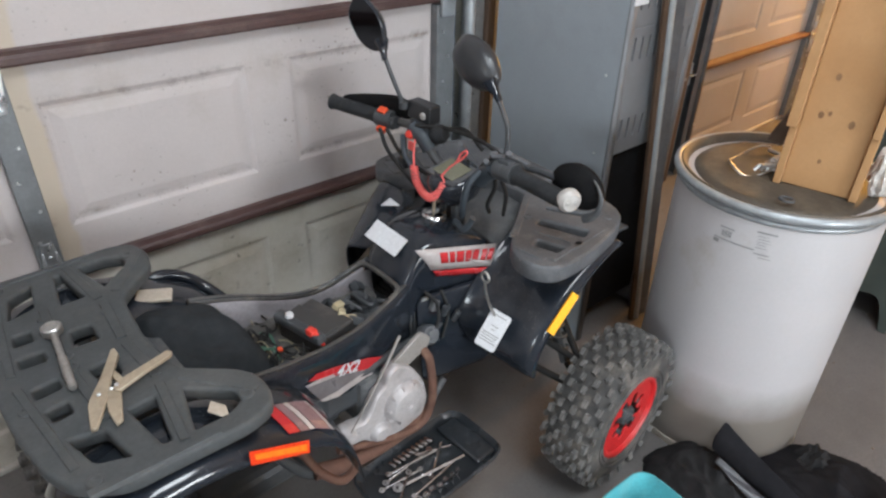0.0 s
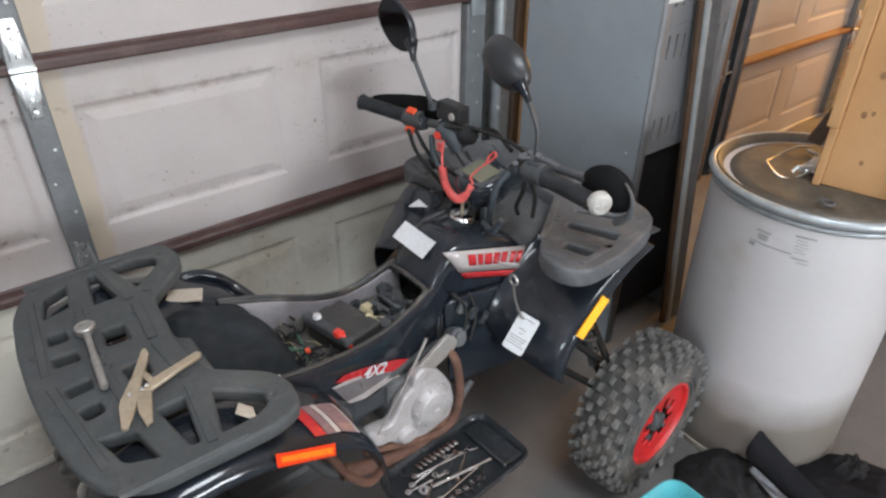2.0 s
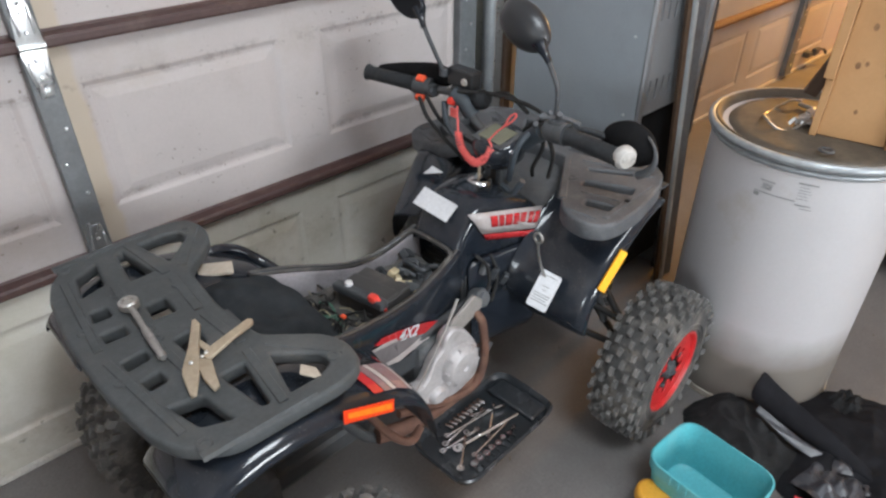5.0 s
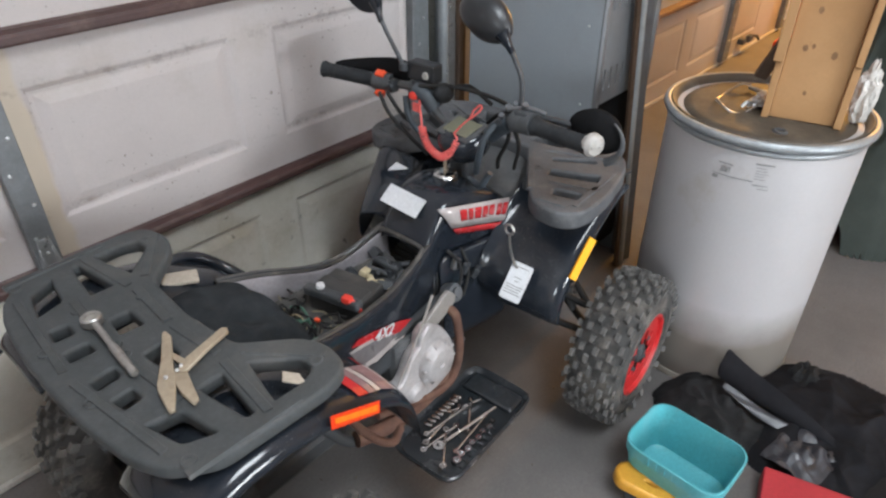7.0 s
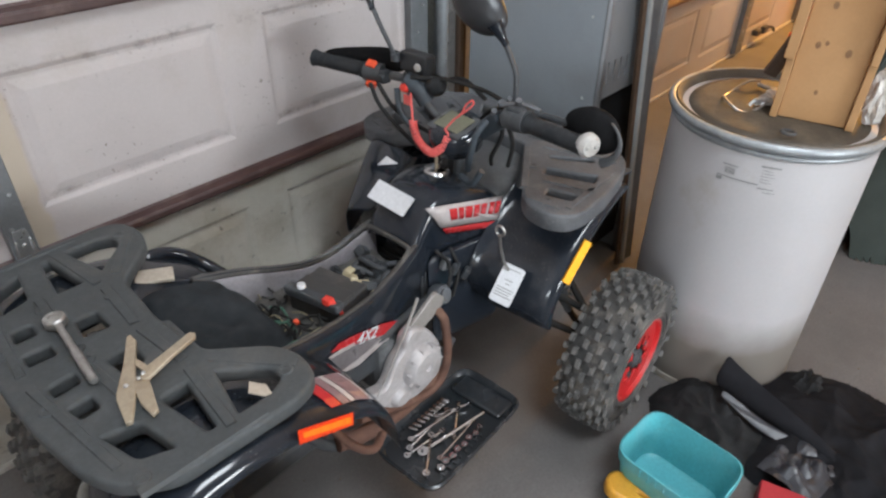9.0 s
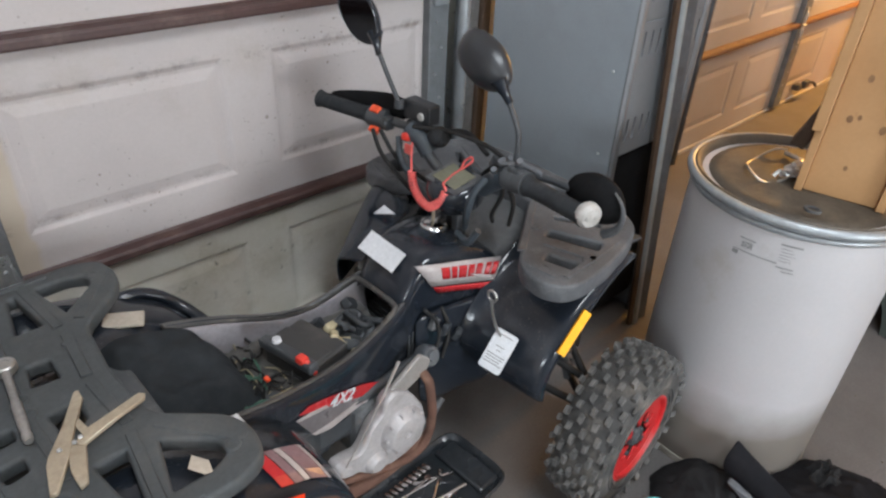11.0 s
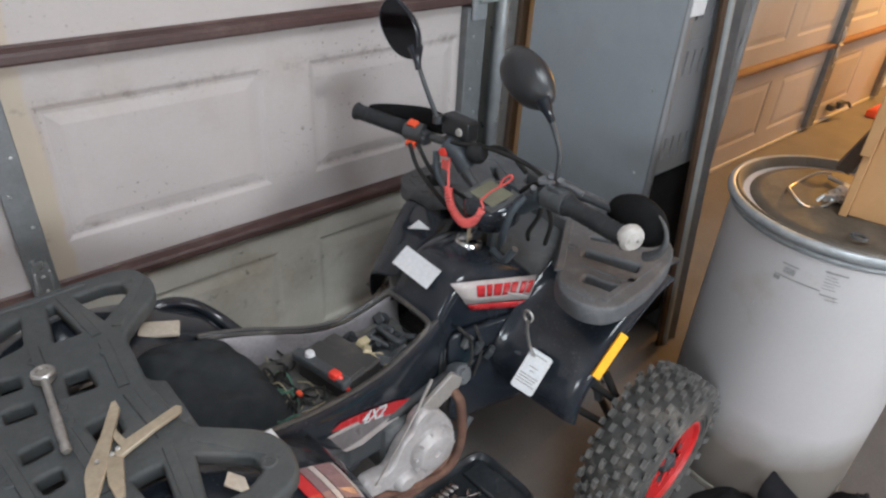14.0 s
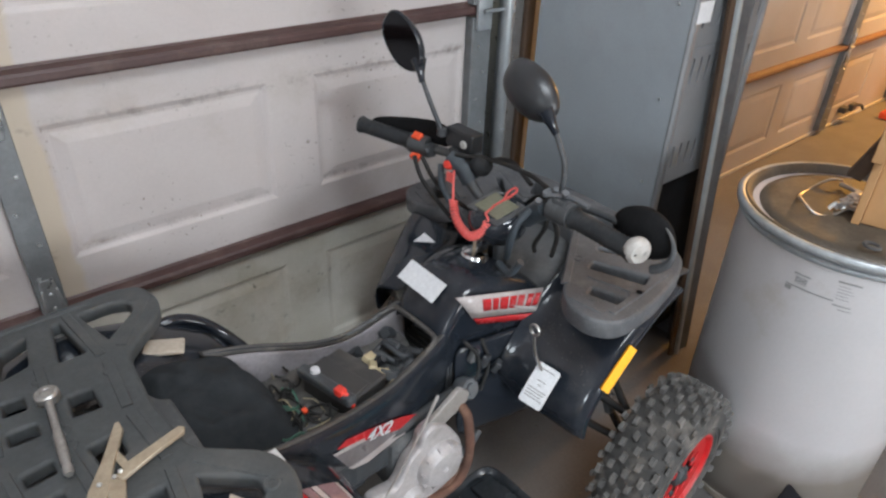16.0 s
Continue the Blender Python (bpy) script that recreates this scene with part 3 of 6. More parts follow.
def garage_door(name, x0, stile, label, strut_mat="strut", stile_w=0.057, foot="door_low"):
    """An overhead door of four sections, 2.76 m wide, with struts, a middle stile and end stiles."""
    x1 = x0 + 2.76
    d = thing(name, (x0, WALL, 0), label, "garage door", "", "structure")
    first = stile - 0.603
    cols = [(first + 0.679 * k, first + 0.679 * k + 0.545) for k in range(-1, 3)]
    cols = [(a, b) for a, b in cols if a > x0 + 0.03 and b < x1 - 0.03]
    for k in range(4):
        z0, z1 = 0.006 + PITCH * k, 0.006 + PITCH * (k + 1) - 0.003
        zp = z0 + 0.124
        door_section(x0, x1, z0, z1, [(a, b, zp, zp + 0.341) for a, b in cols], M[foot] if k == 0 else M["door" if foot == "door_low" else foot], d)
    for k in (1, 2, 3):
        z = PITCH * k - 0.006
        bm = bmesh.new()
        prof = [(0, 0.0), (-0.004, 0.004), (-0.030, 0.006), (-0.034, 0.012), (-0.034, 0.026), (-0.030, 0.032), (-0.004, 0.036), (0, 0.042)]
        loft(bm, [[(x, WALL - 0.001 + a, z + b) for a, b in prof] for x in (x0 + 0.02, x1 - 0.02)], True, True)
        part("strut", bm, M[strut_mat], d, "brown painted steel strut")
    for xs, w in ((stile, stile_w), (x0 + 0.045, 0.08), (x1 - 0.045, 0.08)):
        bm = bmesh.new()
        for k in range(4):
            box(bm, (xs - w / 2, WALL - 0.036, 0.03 + PITCH * k), (xs + w / 2, WALL - 0.002, PITCH * (k + 1) - 0.008), 0.003)
        ob = part("stile", bm, M["stile"], d, "dull galvanised steel stile")
        bm = bmesh.new()
        for k in range(26):
            z = 0.10 + 0.085 * k
            lathe(bm, [(0.0, 0.0035), (0.0035, 0.003), (0.005, 0.0)], Matrix.Translation((xs + 0.012 * (-1) ** k, WALL - 0.037, z)) @ pose(0, 0, 0, 90), 8)
        part("screw", bm, M["galv_bright"], ob)
    for k in (1, 2, 3):
        hinge((stile, PITCH * k + 0.012), d)
        for xs in (x0 + 0.045, x1 - 0.045):
            bm = bmesh.new()
            z = PITCH * k + 0.014
            box(bm, (xs - 0.03, WALL - 0.05, z - 0.06), (xs + 0.03, WALL - 0.036, z + 0.06), 0.004)
            tube(bm, [(xs - 0.02, WALL - 0.065, z), (xs + 0.09, WALL - 0.065, z)], 0.006, 10)
            lathe(bm, [(0, -0.01), (0.020, -0.01), (0.022, 0), (0.020, 0.01), (0, 0.01)], Matrix.Translation((xs + (0.085 if xs > stile else -0.085), WALL - 0.065, z)) @ pose(0, 0, 0, 0, 90), 16)
            part("roller_bracket", bm, M["galv"], d, "", True)
    boxes("bottom_seal", [((x0, WALL - 0.012, 0.001), (x1, WALL + 0.05, 0.02), 0.004)], M["seal"], d, "dirty pale rubber seal")
    return d


garage_door("door_1", -1.10, 0.268, "white panelled steel overhead door, grimy at the foot, with brown struts")
garage_door("door_2", 3.26, 4.80, "white panelled steel overhead door in warm lamp light", "strut_tan", 0.11, "door_far")


def door_track(name, x, side, label, metal="galv", edge="galv_bright"):
    """A vertical roller track of galvanised channel on an angle."""
    t = thing(name, (x, WALL, 0), label, "door track", "", "structure")
    bm = bmesh.new()
    y = WALL - 0.045
    prof = [(0, 0), (0, -0.030), (0.010, -0.040), (0.030, -0.040), (0.040, -0.030), (0.040, 0.0)]
    loft(bm, [[(x + side * u, y + v, z) for u, v in prof] for z in (0.02, 2.2)])
    ob = part("channel", bm, M[metal], t, "", True)
    ob.modifiers.new("thickness", "SOLIDIFY").thickness = 0.002
    bm = bmesh.new()
    loft(bm, [[(x + side * u, v, z) for u, v in ((0.043, WALL + 0.03), (0.043, WALL - 0.075), (0.046, WALL - 0.075), (0.082, WALL - 0.072), (0.082, WALL - 0.069), (0.047, WALL - 0.071))] for z in (0.0, 2.2)], True, True)
    part("angle", bm, M[edge], t, "steel angle")
    bm = bmesh.new()
    for z in (0.3, 0.75, 1.2, 1.7):
        tube(bm, [(x + side * 0.02, y - 0.036, z), (x + side * 0.02, y - 0.046, z)], 0.006, 8)
    part("bolt", bm, M["galv_bright"], t, "", True)
    return t


door_track("door_track_1", 1.675, 1, "galvanised roller track beside the overhead door")
door_track("door_track_2", 3.42, -1, "dull steel roller track of the far overhead door", "dull_steel", "dull_steel")
structure(boxes("trim_1", [((1.765, 1.70, 0), (1.802, 1.845, 2.25), 0.003)], M["oldwood"]), "brown wooden door jamb", "trim")
structure(boxes("trim_2", [((3.20, 1.70, 0), (3.245, 1.845, 2.25), 0.003)], M["oldwood"]), "brown wooden door jamb", "trim")


# ---- grey locker ----
def locker():
    k = thing("metal_locker", (2.0, 1.38, 0), "tall grey painted steel locker with louvred doors", "locker")
    x0, x1, y0, y1, h = 1.749, 2.130, 1.111, 1.636, 1.86
    boxes("side", [((x0, y0 + 0.010, 0.0), (x0 + 0.004, y1, h), 0.001), ((x1 - 0.004, y0 + 0.022, 0.0), (x1, y1, h), 0.001)], M["locker"], k)
    boxes("back", [((x0 + 0.004, y1 - 0.004, 0.0), (x1 - 0.004, y1, h), 0)], M["locker"], k)
    boxes("top", [((x0, y0 + 0.022, h), (x1, y1, h + 0.006), 0.001)], M["locker"], k)
    boxes("shelf", [((x0 + 0.004, y0 + 0.03, z), (x1 - 0.004, y1 - 0.004, z + 0.006), 0) for z in (0.10, 0.63, 1.14)], M["locker"], k)
    bm = bmesh.new()
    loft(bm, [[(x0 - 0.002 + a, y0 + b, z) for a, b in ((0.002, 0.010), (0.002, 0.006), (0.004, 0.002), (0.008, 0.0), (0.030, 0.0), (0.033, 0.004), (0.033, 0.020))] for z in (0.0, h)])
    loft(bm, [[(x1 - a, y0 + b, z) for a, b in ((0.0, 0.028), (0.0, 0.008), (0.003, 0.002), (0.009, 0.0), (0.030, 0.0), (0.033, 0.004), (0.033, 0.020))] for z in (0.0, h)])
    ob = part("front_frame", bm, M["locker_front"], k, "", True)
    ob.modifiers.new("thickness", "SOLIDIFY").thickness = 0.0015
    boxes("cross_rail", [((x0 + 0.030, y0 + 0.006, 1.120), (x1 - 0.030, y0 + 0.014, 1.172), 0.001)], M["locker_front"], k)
    # Black sheet added for the shade behind the slots and below the doors.
    boxes("shade_sheet", [((x0 + 0.036, y0 + 0.026, 0.10), (x1 - 0.036, y0 + 0.029, 1.83), 0)], M["dark"], k)
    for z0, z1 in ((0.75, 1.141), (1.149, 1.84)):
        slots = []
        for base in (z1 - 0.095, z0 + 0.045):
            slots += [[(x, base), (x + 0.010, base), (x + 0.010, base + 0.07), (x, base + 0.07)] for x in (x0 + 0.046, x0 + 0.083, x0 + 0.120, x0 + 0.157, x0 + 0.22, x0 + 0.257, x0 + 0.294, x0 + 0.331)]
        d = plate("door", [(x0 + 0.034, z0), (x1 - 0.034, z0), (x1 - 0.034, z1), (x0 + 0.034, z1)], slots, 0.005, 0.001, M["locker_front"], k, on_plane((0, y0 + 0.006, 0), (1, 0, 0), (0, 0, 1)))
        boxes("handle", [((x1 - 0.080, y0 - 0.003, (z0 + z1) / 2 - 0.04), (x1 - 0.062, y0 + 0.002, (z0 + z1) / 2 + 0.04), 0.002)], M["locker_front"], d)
    boxes("sticker", [((1.756, y0 - 0.003, 1.210), (1.822, y0 - 0.001, 1.264), 0)], M["label"], k, "torn white sticker")
    for y, z in ((1.163, 0.751), (1.163, 1.002), (1.163, 0.50), (1.163, 1.253)):
        bm = bmesh.new()
        lathe(bm, [(0, 0.002), (0.0035, 0.0015), (0.0045, 0)], Matrix.Translation((x0 - 0.0005, y, z)) @ pose(0, 0, 0, 0, -90), 8)
        part("rivet", bm, M["galv_bright"], k, "bright rivet")


locker()

# a pipe, a lath and an angle leaning against the locker doors
for nm, lab, cat, mat, kind, off, w in (("steel_pipe", "bright galvanised steel pipe leaning against the locker", "pipe", "pipe", 0, (0, 0), 0.012),
                                        ("wooden_lath", "brown wooden lath leaning beside the pipe", "lath", "oldwood", 1, (-0.027, 0.004), 0.009),
                                        ("steel_angle", "dull steel angle leaning beside the pipe", "angle bar", "dull_steel", 2, (0.038, -0.004), 0.022)):
    lo, hi2 = Vector((2.055 + off[0], 1.062 + off[1], 0.0)), Vector((1.868 + off[0], 1.094 + off[1], 1.55))
    t = thing(nm, lo, lab, cat)
    bm = bmesh.new()
    if kind == 0:
        tube(bm, [lo, hi2], w, 16, True, False)
    elif kind == 1:
        d = (hi2 - lo).normalized()
        s = Vector((0.97, -0.24, 0))
        f = d.cross(s).normalized()
        loft(bm, [[p + s * a + f * b for a, b in ((-w, -0.006), (w, -0.006), (w, 0.006), (-w, 0.006))] for p in (lo, hi2)], True, True)
    else:
        d = (hi2 - lo).normalized()
        s = Vector((0.97, -0.24, 0))
        f = d.cross(s).normalized()
        loft(bm, [[p + s * a + f * b for a, b in ((-w, 0.0), (w, 0.0), (w, 0.003), (-w + 0.003, 0.003), (-w + 0.003, 0.03), (-w, 0.03))] for p in (lo, hi2)], True, True)
    part("shaft", bm, M[mat], t, "", kind == 0)


# ---- white drum ----
DX, DY, DZ = 1.850, 0.620, 0.862


def drum():
    d = thing("fibre_drum", (DX, DY, 0), "white fibre drum with a dusty steel lid and zinc ring", "drum")
    at = Matrix.Translation((DX, DY, 0))
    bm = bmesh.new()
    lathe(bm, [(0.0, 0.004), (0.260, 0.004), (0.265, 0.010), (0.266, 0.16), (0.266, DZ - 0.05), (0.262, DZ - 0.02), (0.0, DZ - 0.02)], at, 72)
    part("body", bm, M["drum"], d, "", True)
    bm = bmesh.new()
    lathe(bm, [(0.2645, 0.0), (0.2680, 0.002), (0.2685, 0.012), (0.2675, 0.022), (0.2650, 0.024)], at, 72)
    part("foot_band", bm, M["drum_dusty"], d, "dust-stained foot", True)
    bm = bmesh.new()
    lathe(bm, [(0.0, DZ - 0.012), (0.07, DZ - 0.011), (0.085, DZ - 0.008), (0.10, DZ - 0.011), (0.20, DZ - 0.011), (0.222, DZ - 0.014), (0.232, DZ - 0.024), (0.243, DZ - 0.022), (0.252, DZ - 0.004), (0.262, DZ + 0.001), (0.268, DZ - 0.006)], at, 96)
    part("lid", bm, M["lid"], d, "dusty brown steel lid", True)
    bm = bmesh.new()
    lathe(bm, [(0.273 + 0.0105 * math.cos(a), DZ - 0.012 + 0.0125 * math.sin(a)) for a in (2 * math.pi * k / 14 for k in range(14))], at, 96, True)
    lathe(bm, [(0.266 + 0.006 * math.cos(a), DZ - 0.036 + 0.008 * math.sin(a)) for a in (2 * math.pi * k / 12 for k in range(12))], at, 96, True)
    part("locking_ring", bm, M["galv"], d, "zinc locking ring", True)
    bm = bmesh.new()
    c = Vector((1.671, 0.532, DZ + 0.004))
    tube(bm, [c + Vector((0.013 * math.cos(a), 0.016 * math.sin(a), 0)) for a in (2 * math.pi * k / 16 for k in range(17))], 0.0042, 8)
    part("ring_eye", bm, M["frame"], d, "small black ring", True)
    # shipping label: only its bars of print show
    bm = bmesh.new()
    def strip(a0, a1, z0, z1):
        n = 6
        rows = [[(DX + 0.2672 * math.cos(a), DY + 0.2672 * math.sin(a), z + 0.020) for z in (z0, z1)] for a in (radians(a0 + (a1 - a0) * i / n) for i in range(n + 1))]
        loft(bm, rows)
    for k in range(9):
        strip(178.6 + k * 0.62, 178.6 + k * 0.62 + 0.35, 0.735, 0.752)
    strip(177, 185, 0.757, 0.7605)
    strip(196, 206, 0.774, 0.7785)
    for k in range(5):
        strip(197, 202 + (k * 7 % 3), 0.765 - k * 0.008, 0.7665 - k * 0.008)
    strip(175, 197, 0.724, 0.727)
    strip(175, 178, 0.712, 0.722)
    strip(197, 205, 0.715, 0.718)
    strip(200, 206, 0.706, 0.708)
    part("label_print", bm, M["print"], d, "faint grey label print")
    return d


drum()


def lid_clutter():
    z = DZ - 0.008
    w = thing("wire_loop", (1.90, 0.70, z), "bent grey wire loop lying on the drum lid", "wire")
    bm = bmesh.new()
    tube(bm, [(1.80 + 0.075 * math.cos(a) * 1.5 + 0.06, 0.70 + 0.06 * math.sin(a), z + 0.004 + 0.01 * math.sin(3 * a)) for a in (0.3 + 4.6 * k / 12 for k in range(13))], 0.0035, 8)
    tube(bm, [(1.955, 0.715, z + 0.006), (1.93, 0.66, z + 0.009), (1.905, 0.615, z + 0.007)], 0.006, 8)
    part("loop", bm, M["steel"], w, "", True)
    p = thing("plastic_wrap", (1.87, 0.62, z), "crumpled cloudy plastic wrap on the drum lid", "plastic wrap")
    bm = bmesh.new()
    bmesh.ops.create_icosphere(bm, subdivisions=4, radius=1.0)
    for v in bm.verts:
        q = v.co.copy()
        f = 1 + 0.55 * noise.noise(q * 2.3) + 0.3 * noise.noise(q * 5.1)
        v.co = Vector((1.865 + 0.038 * q.x * f, 0.628 + 0.036 * q.y * f, z + 0.017 + 0.020 * q.z * f))
        v.co.z = max(v.co.z, z + 0.0005)
    part("film", bm, M["clear"], p, "", False)
    p = thing("zinc_clip", (1.80, 0.655, z), "small crumpled zinc clip on the drum lid", "clip")
    bm = bmesh.new()
    for k in range(4):
        tube(bm, [(1.79 + 0.012 * k, 0.675 - 0.012 * k, z + 0.004), (1.80 + 0.011 * k, 0.665 - 0.008 * k, z + 0.020), (1.815 + 0.008 * k, 0.655 - 0.012 * k, z + 0.006)], 0.005, 8)
    part("clip_wire", bm, M["galv_bright"], p, "", True)


lid_clutter()


def plank_post():
    """A wide board with battens down both edges, standing on the drum; y runs across its face."""
    z0 = DZ - 0.009
    at = Matrix.Translation((1.806, 0.522, 0)) @ pose(0, 0, 0, 0, 0, 13)
    b = thing("wooden_post", (1.808, 0.519, z0), "knotty pine board with edge battens standing on the drum", "post")
    bm = bmesh.new()
    box(bm, (0.0, -0.079, z0), (0.022, 0.079, 2.3), 0.002, at)
    part("face_board", bm, M["pine"], b)
    for y0, y1, za, zb, x0 in ((0.0795, 0.098, z0, 1.006, -0.016), (0.080, 0.105, 1.010, 2.3, -0.030), (-0.098, -0.0795, z0, 1.018, -0.016), (-0.097, -0.080, 1.022, 2.3, -0.028)):
        bm = bmesh.new()
        box(bm, (x0, y0, za), (0.03, y1, zb), 0.002, at)
        part("batten", bm, M["pine"], b)
    for y, z, r in ((-0.030, 1.035, 0.008), (0.040, 1.045, 0.007), (0.022, 1.052, 0.005), (0.030, 1.14, 0.007), (0.010, 0.93, 0.005)):
        bm = bmesh.new()
        lathe(bm, [(0, 0.0012), (r, 0.0008)], at @ Matrix.Translation((0, y, z)) @ pose(0, 0, 0, 0, -90) @ Matrix.Diagonal((1.3, 0.9, 1, 1)), 14)
        part("knot", bm, M["knot"], b, "", True)
    bm = bmesh.new()
    box(bm, (-0.010, -0.017, 0), (0.010, 0.017, 0.125), 0.002, at @ Matrix.Translation((0.035, 0.128, 0.945)) @ pose(0, 0, 0, 18, -14, 7))
    part("broken_batten", bm, M["oldwood"], b, "greyed split batten end")
    c = thing("plastic_sheet", (1.90, 0.35, z0), "bunched pale plastic sheet behind the post", "plastic sheet")
    bm = bmesh.new()
    bmesh.ops.create_icosphere(bm, subdivisions=4, radius=1.0)
    for v in bm.verts:
        q = v.co.copy()
        f = 1 + 0.4 * noise.noise(q * 2.0) + 0.2 * noise.noise(q * 6.0)
        v.co = Vector((1.915 + 0.04 * q.x * f, 0.412 + 0.028 * q.y * f, max(z0 + 0.001, z0 + 0.070 + 0.080 * q.z * f)))
    part("sheet", bm, M["clear"], c)


plank_post()


# ---- floor clutter ----
def tub(x, y, z, rim_h):
    """A rounded rectangular plastic tub with a rolled rim."""
    t = thing("plastic_tub", (x, y, z), "empty turquoise plastic tub with rounded corners", "tub")
    def loop(sx, sy, h, r):
        p = rounded([(-sx, -sy), (sx, -sy), (sx, sy), (-sx, sy)], r, 6)
        rot = Matrix.Rotation(radians(-3), 3, "Z")
        return [Vector((x, y, z + h)) + rot @ Vector((a, b, 0)) for a, b in p]
    bm = bmesh.new()
    rows = [loop(0.080, 0.110, 0.002, 0.05), loop(0.086, 0.117, 0.012, 0.05), loop(0.098, 0.130, rim_h - 0.035, 0.055), loop(0.103, 0.135, rim_h - 0.033, 0.057), loop(0.104, 0.136, rim_h, 0.058),
            loop(0.100, 0.132, rim_h + 0.001, 0.056), loop(0.095, 0.127, rim_h - 0.035, 0.053), loop(0.083, 0.114, 0.016, 0.048), loop(0.076, 0.106, 0.0105, 0.044), loop(0.03, 0.045, 0.010, 0.02), loop(0.004, 0.006, 0.010, 0.003)]
    rows.insert(0, loop(0.004, 0.006, 0.002, 0.003))
    loft(bm, rows, True, True)
    part("shell", bm, M["teal"], t, "", True)
    bm = bmesh.new()
    for k in range(6):
        a = -0.055 + 0.022 * k
        tube(bm, [(x - 0.1035, y + a, z + rim_h - 0.028), (x - 0.1035, y + a, z + rim_h - 0.006)], 0.0022, 6)
    part("rim_rib", bm, M["teal"], t, "", True)


tub(1.203, 0.416, 0.0, 0.160)


def yellow_handle():
    t = thing("yellow_handle", (1.10, 0.40, 0), "yellow moulded plastic handle with an oval hole", "handle")
    out = rounded([(-0.105, -0.034), (0.10, -0.034), (0.115, 0.0), (0.10, 0.034), (-0.105, 0.034)], 0.03, 5)
    hole = [(0.022 + 0.027 * math.cos(a), 0.014 * math.sin(a)) for a in (2 * math.pi * k / 16 for k in range(16))]
    plate("moulding", out, [hole], 0.034, 0.009, M["yellow"], t, Matrix.Translation((1.106, 0.428, 0.056)) @ pose(0, 0, 0, 8, -6, 102))
    boxes("base", [((1.070, 0.335, 0), (1.10, 0.505, 0.03), 0.008)], M["satin"], t)


yellow_handle()


def crumpled(name, label, cat, centre, size, mat, seed, turn=0.0, amp=0.35, sub=64, profile=None):
    """A slumped, folded heap of sheet lying on the floor."""
    t = thing(name, (centre[0], centre[1], 0), label, cat)
    bm = bmesh.new()
    bmesh.ops.create_grid(bm, x_segments=sub, y_segments=sub, size=1.0)
    rot = Matrix.Rotation(radians(turn), 3, "Z")
    off = Vector((seed * 3.7, seed * 1.3, 0))
    outside = []
    for v in bm.verts:
        u, w = v.co.x, v.co.y
        q = Vector((u, w, 0))
        r = math.sqrt(u * u + w * w) * (1 + 0.18 * noise.noise(q * 1.7 + off))
        edge = max(0.0, 1 - r ** 2.2)
        fold = 1 - abs(noise.noise(q * 1.9 + off)) * 2
        fold2 = noise.noise(q * 3.6 + off * 2)
        crease = 1 - 2 * abs(noise.noise(q * 5.2 + off * 3))
        h = edge ** 0.7 * (0.55 + 0.32 * amp * crease + amp * fold + 0.5 * amp * fold2 + 0.05 * noise.noise(q * 8 + off))
        if profile:
            h *= profile(u, w)
        warp = Vector((noise.noise(q * 2.6 + off + Vector((9, 0, 0))), noise.noise(q * 2.6 + off + Vector((0, 9, 0))), 0)) * 0.09
        p = rot @ Vector(((u + warp.x) * size[0], (w + warp.y) * size[1], 0))
        v.co = Vector((centre[0] + p.x, centre[1] + p.y, max(0.002, h * size[2])))
        if r > 1.04:
            outside.append(v)
    bmesh.ops.delete(bm, geom=outside, context="VERTS")
    return part("sheet", bm, M[mat], t, "", True, 30)


bag_sheet = crumpled("bin_bag", "crumpled black bin bag with a stiff flap on the floor", "bag", (1.66, 0.12), (0.31, 0.30, 0.115), "bag", 3, 20, 0.20, 90)
crumpled("black_jacket", "black cloth heap lying by the drum", "cloth", (1.525, 0.44), (0.185, 0.18, 0.105), "rag", 5, 35, 0.2, 60)
crumpled("dark_cloth", "dark fluffy cloth on the floor", "cloth", (1.835, 0.275), (0.075, 0.065, 0.115), "rag", 8, 0, 0.14, 50)
crumpled("dark_sacking", "dark rumpled sacking on the floor", "sack", (1.66, -0.16), (0.36, 0.30, 0.12), "rag", 11, 0, 0.25, 60)


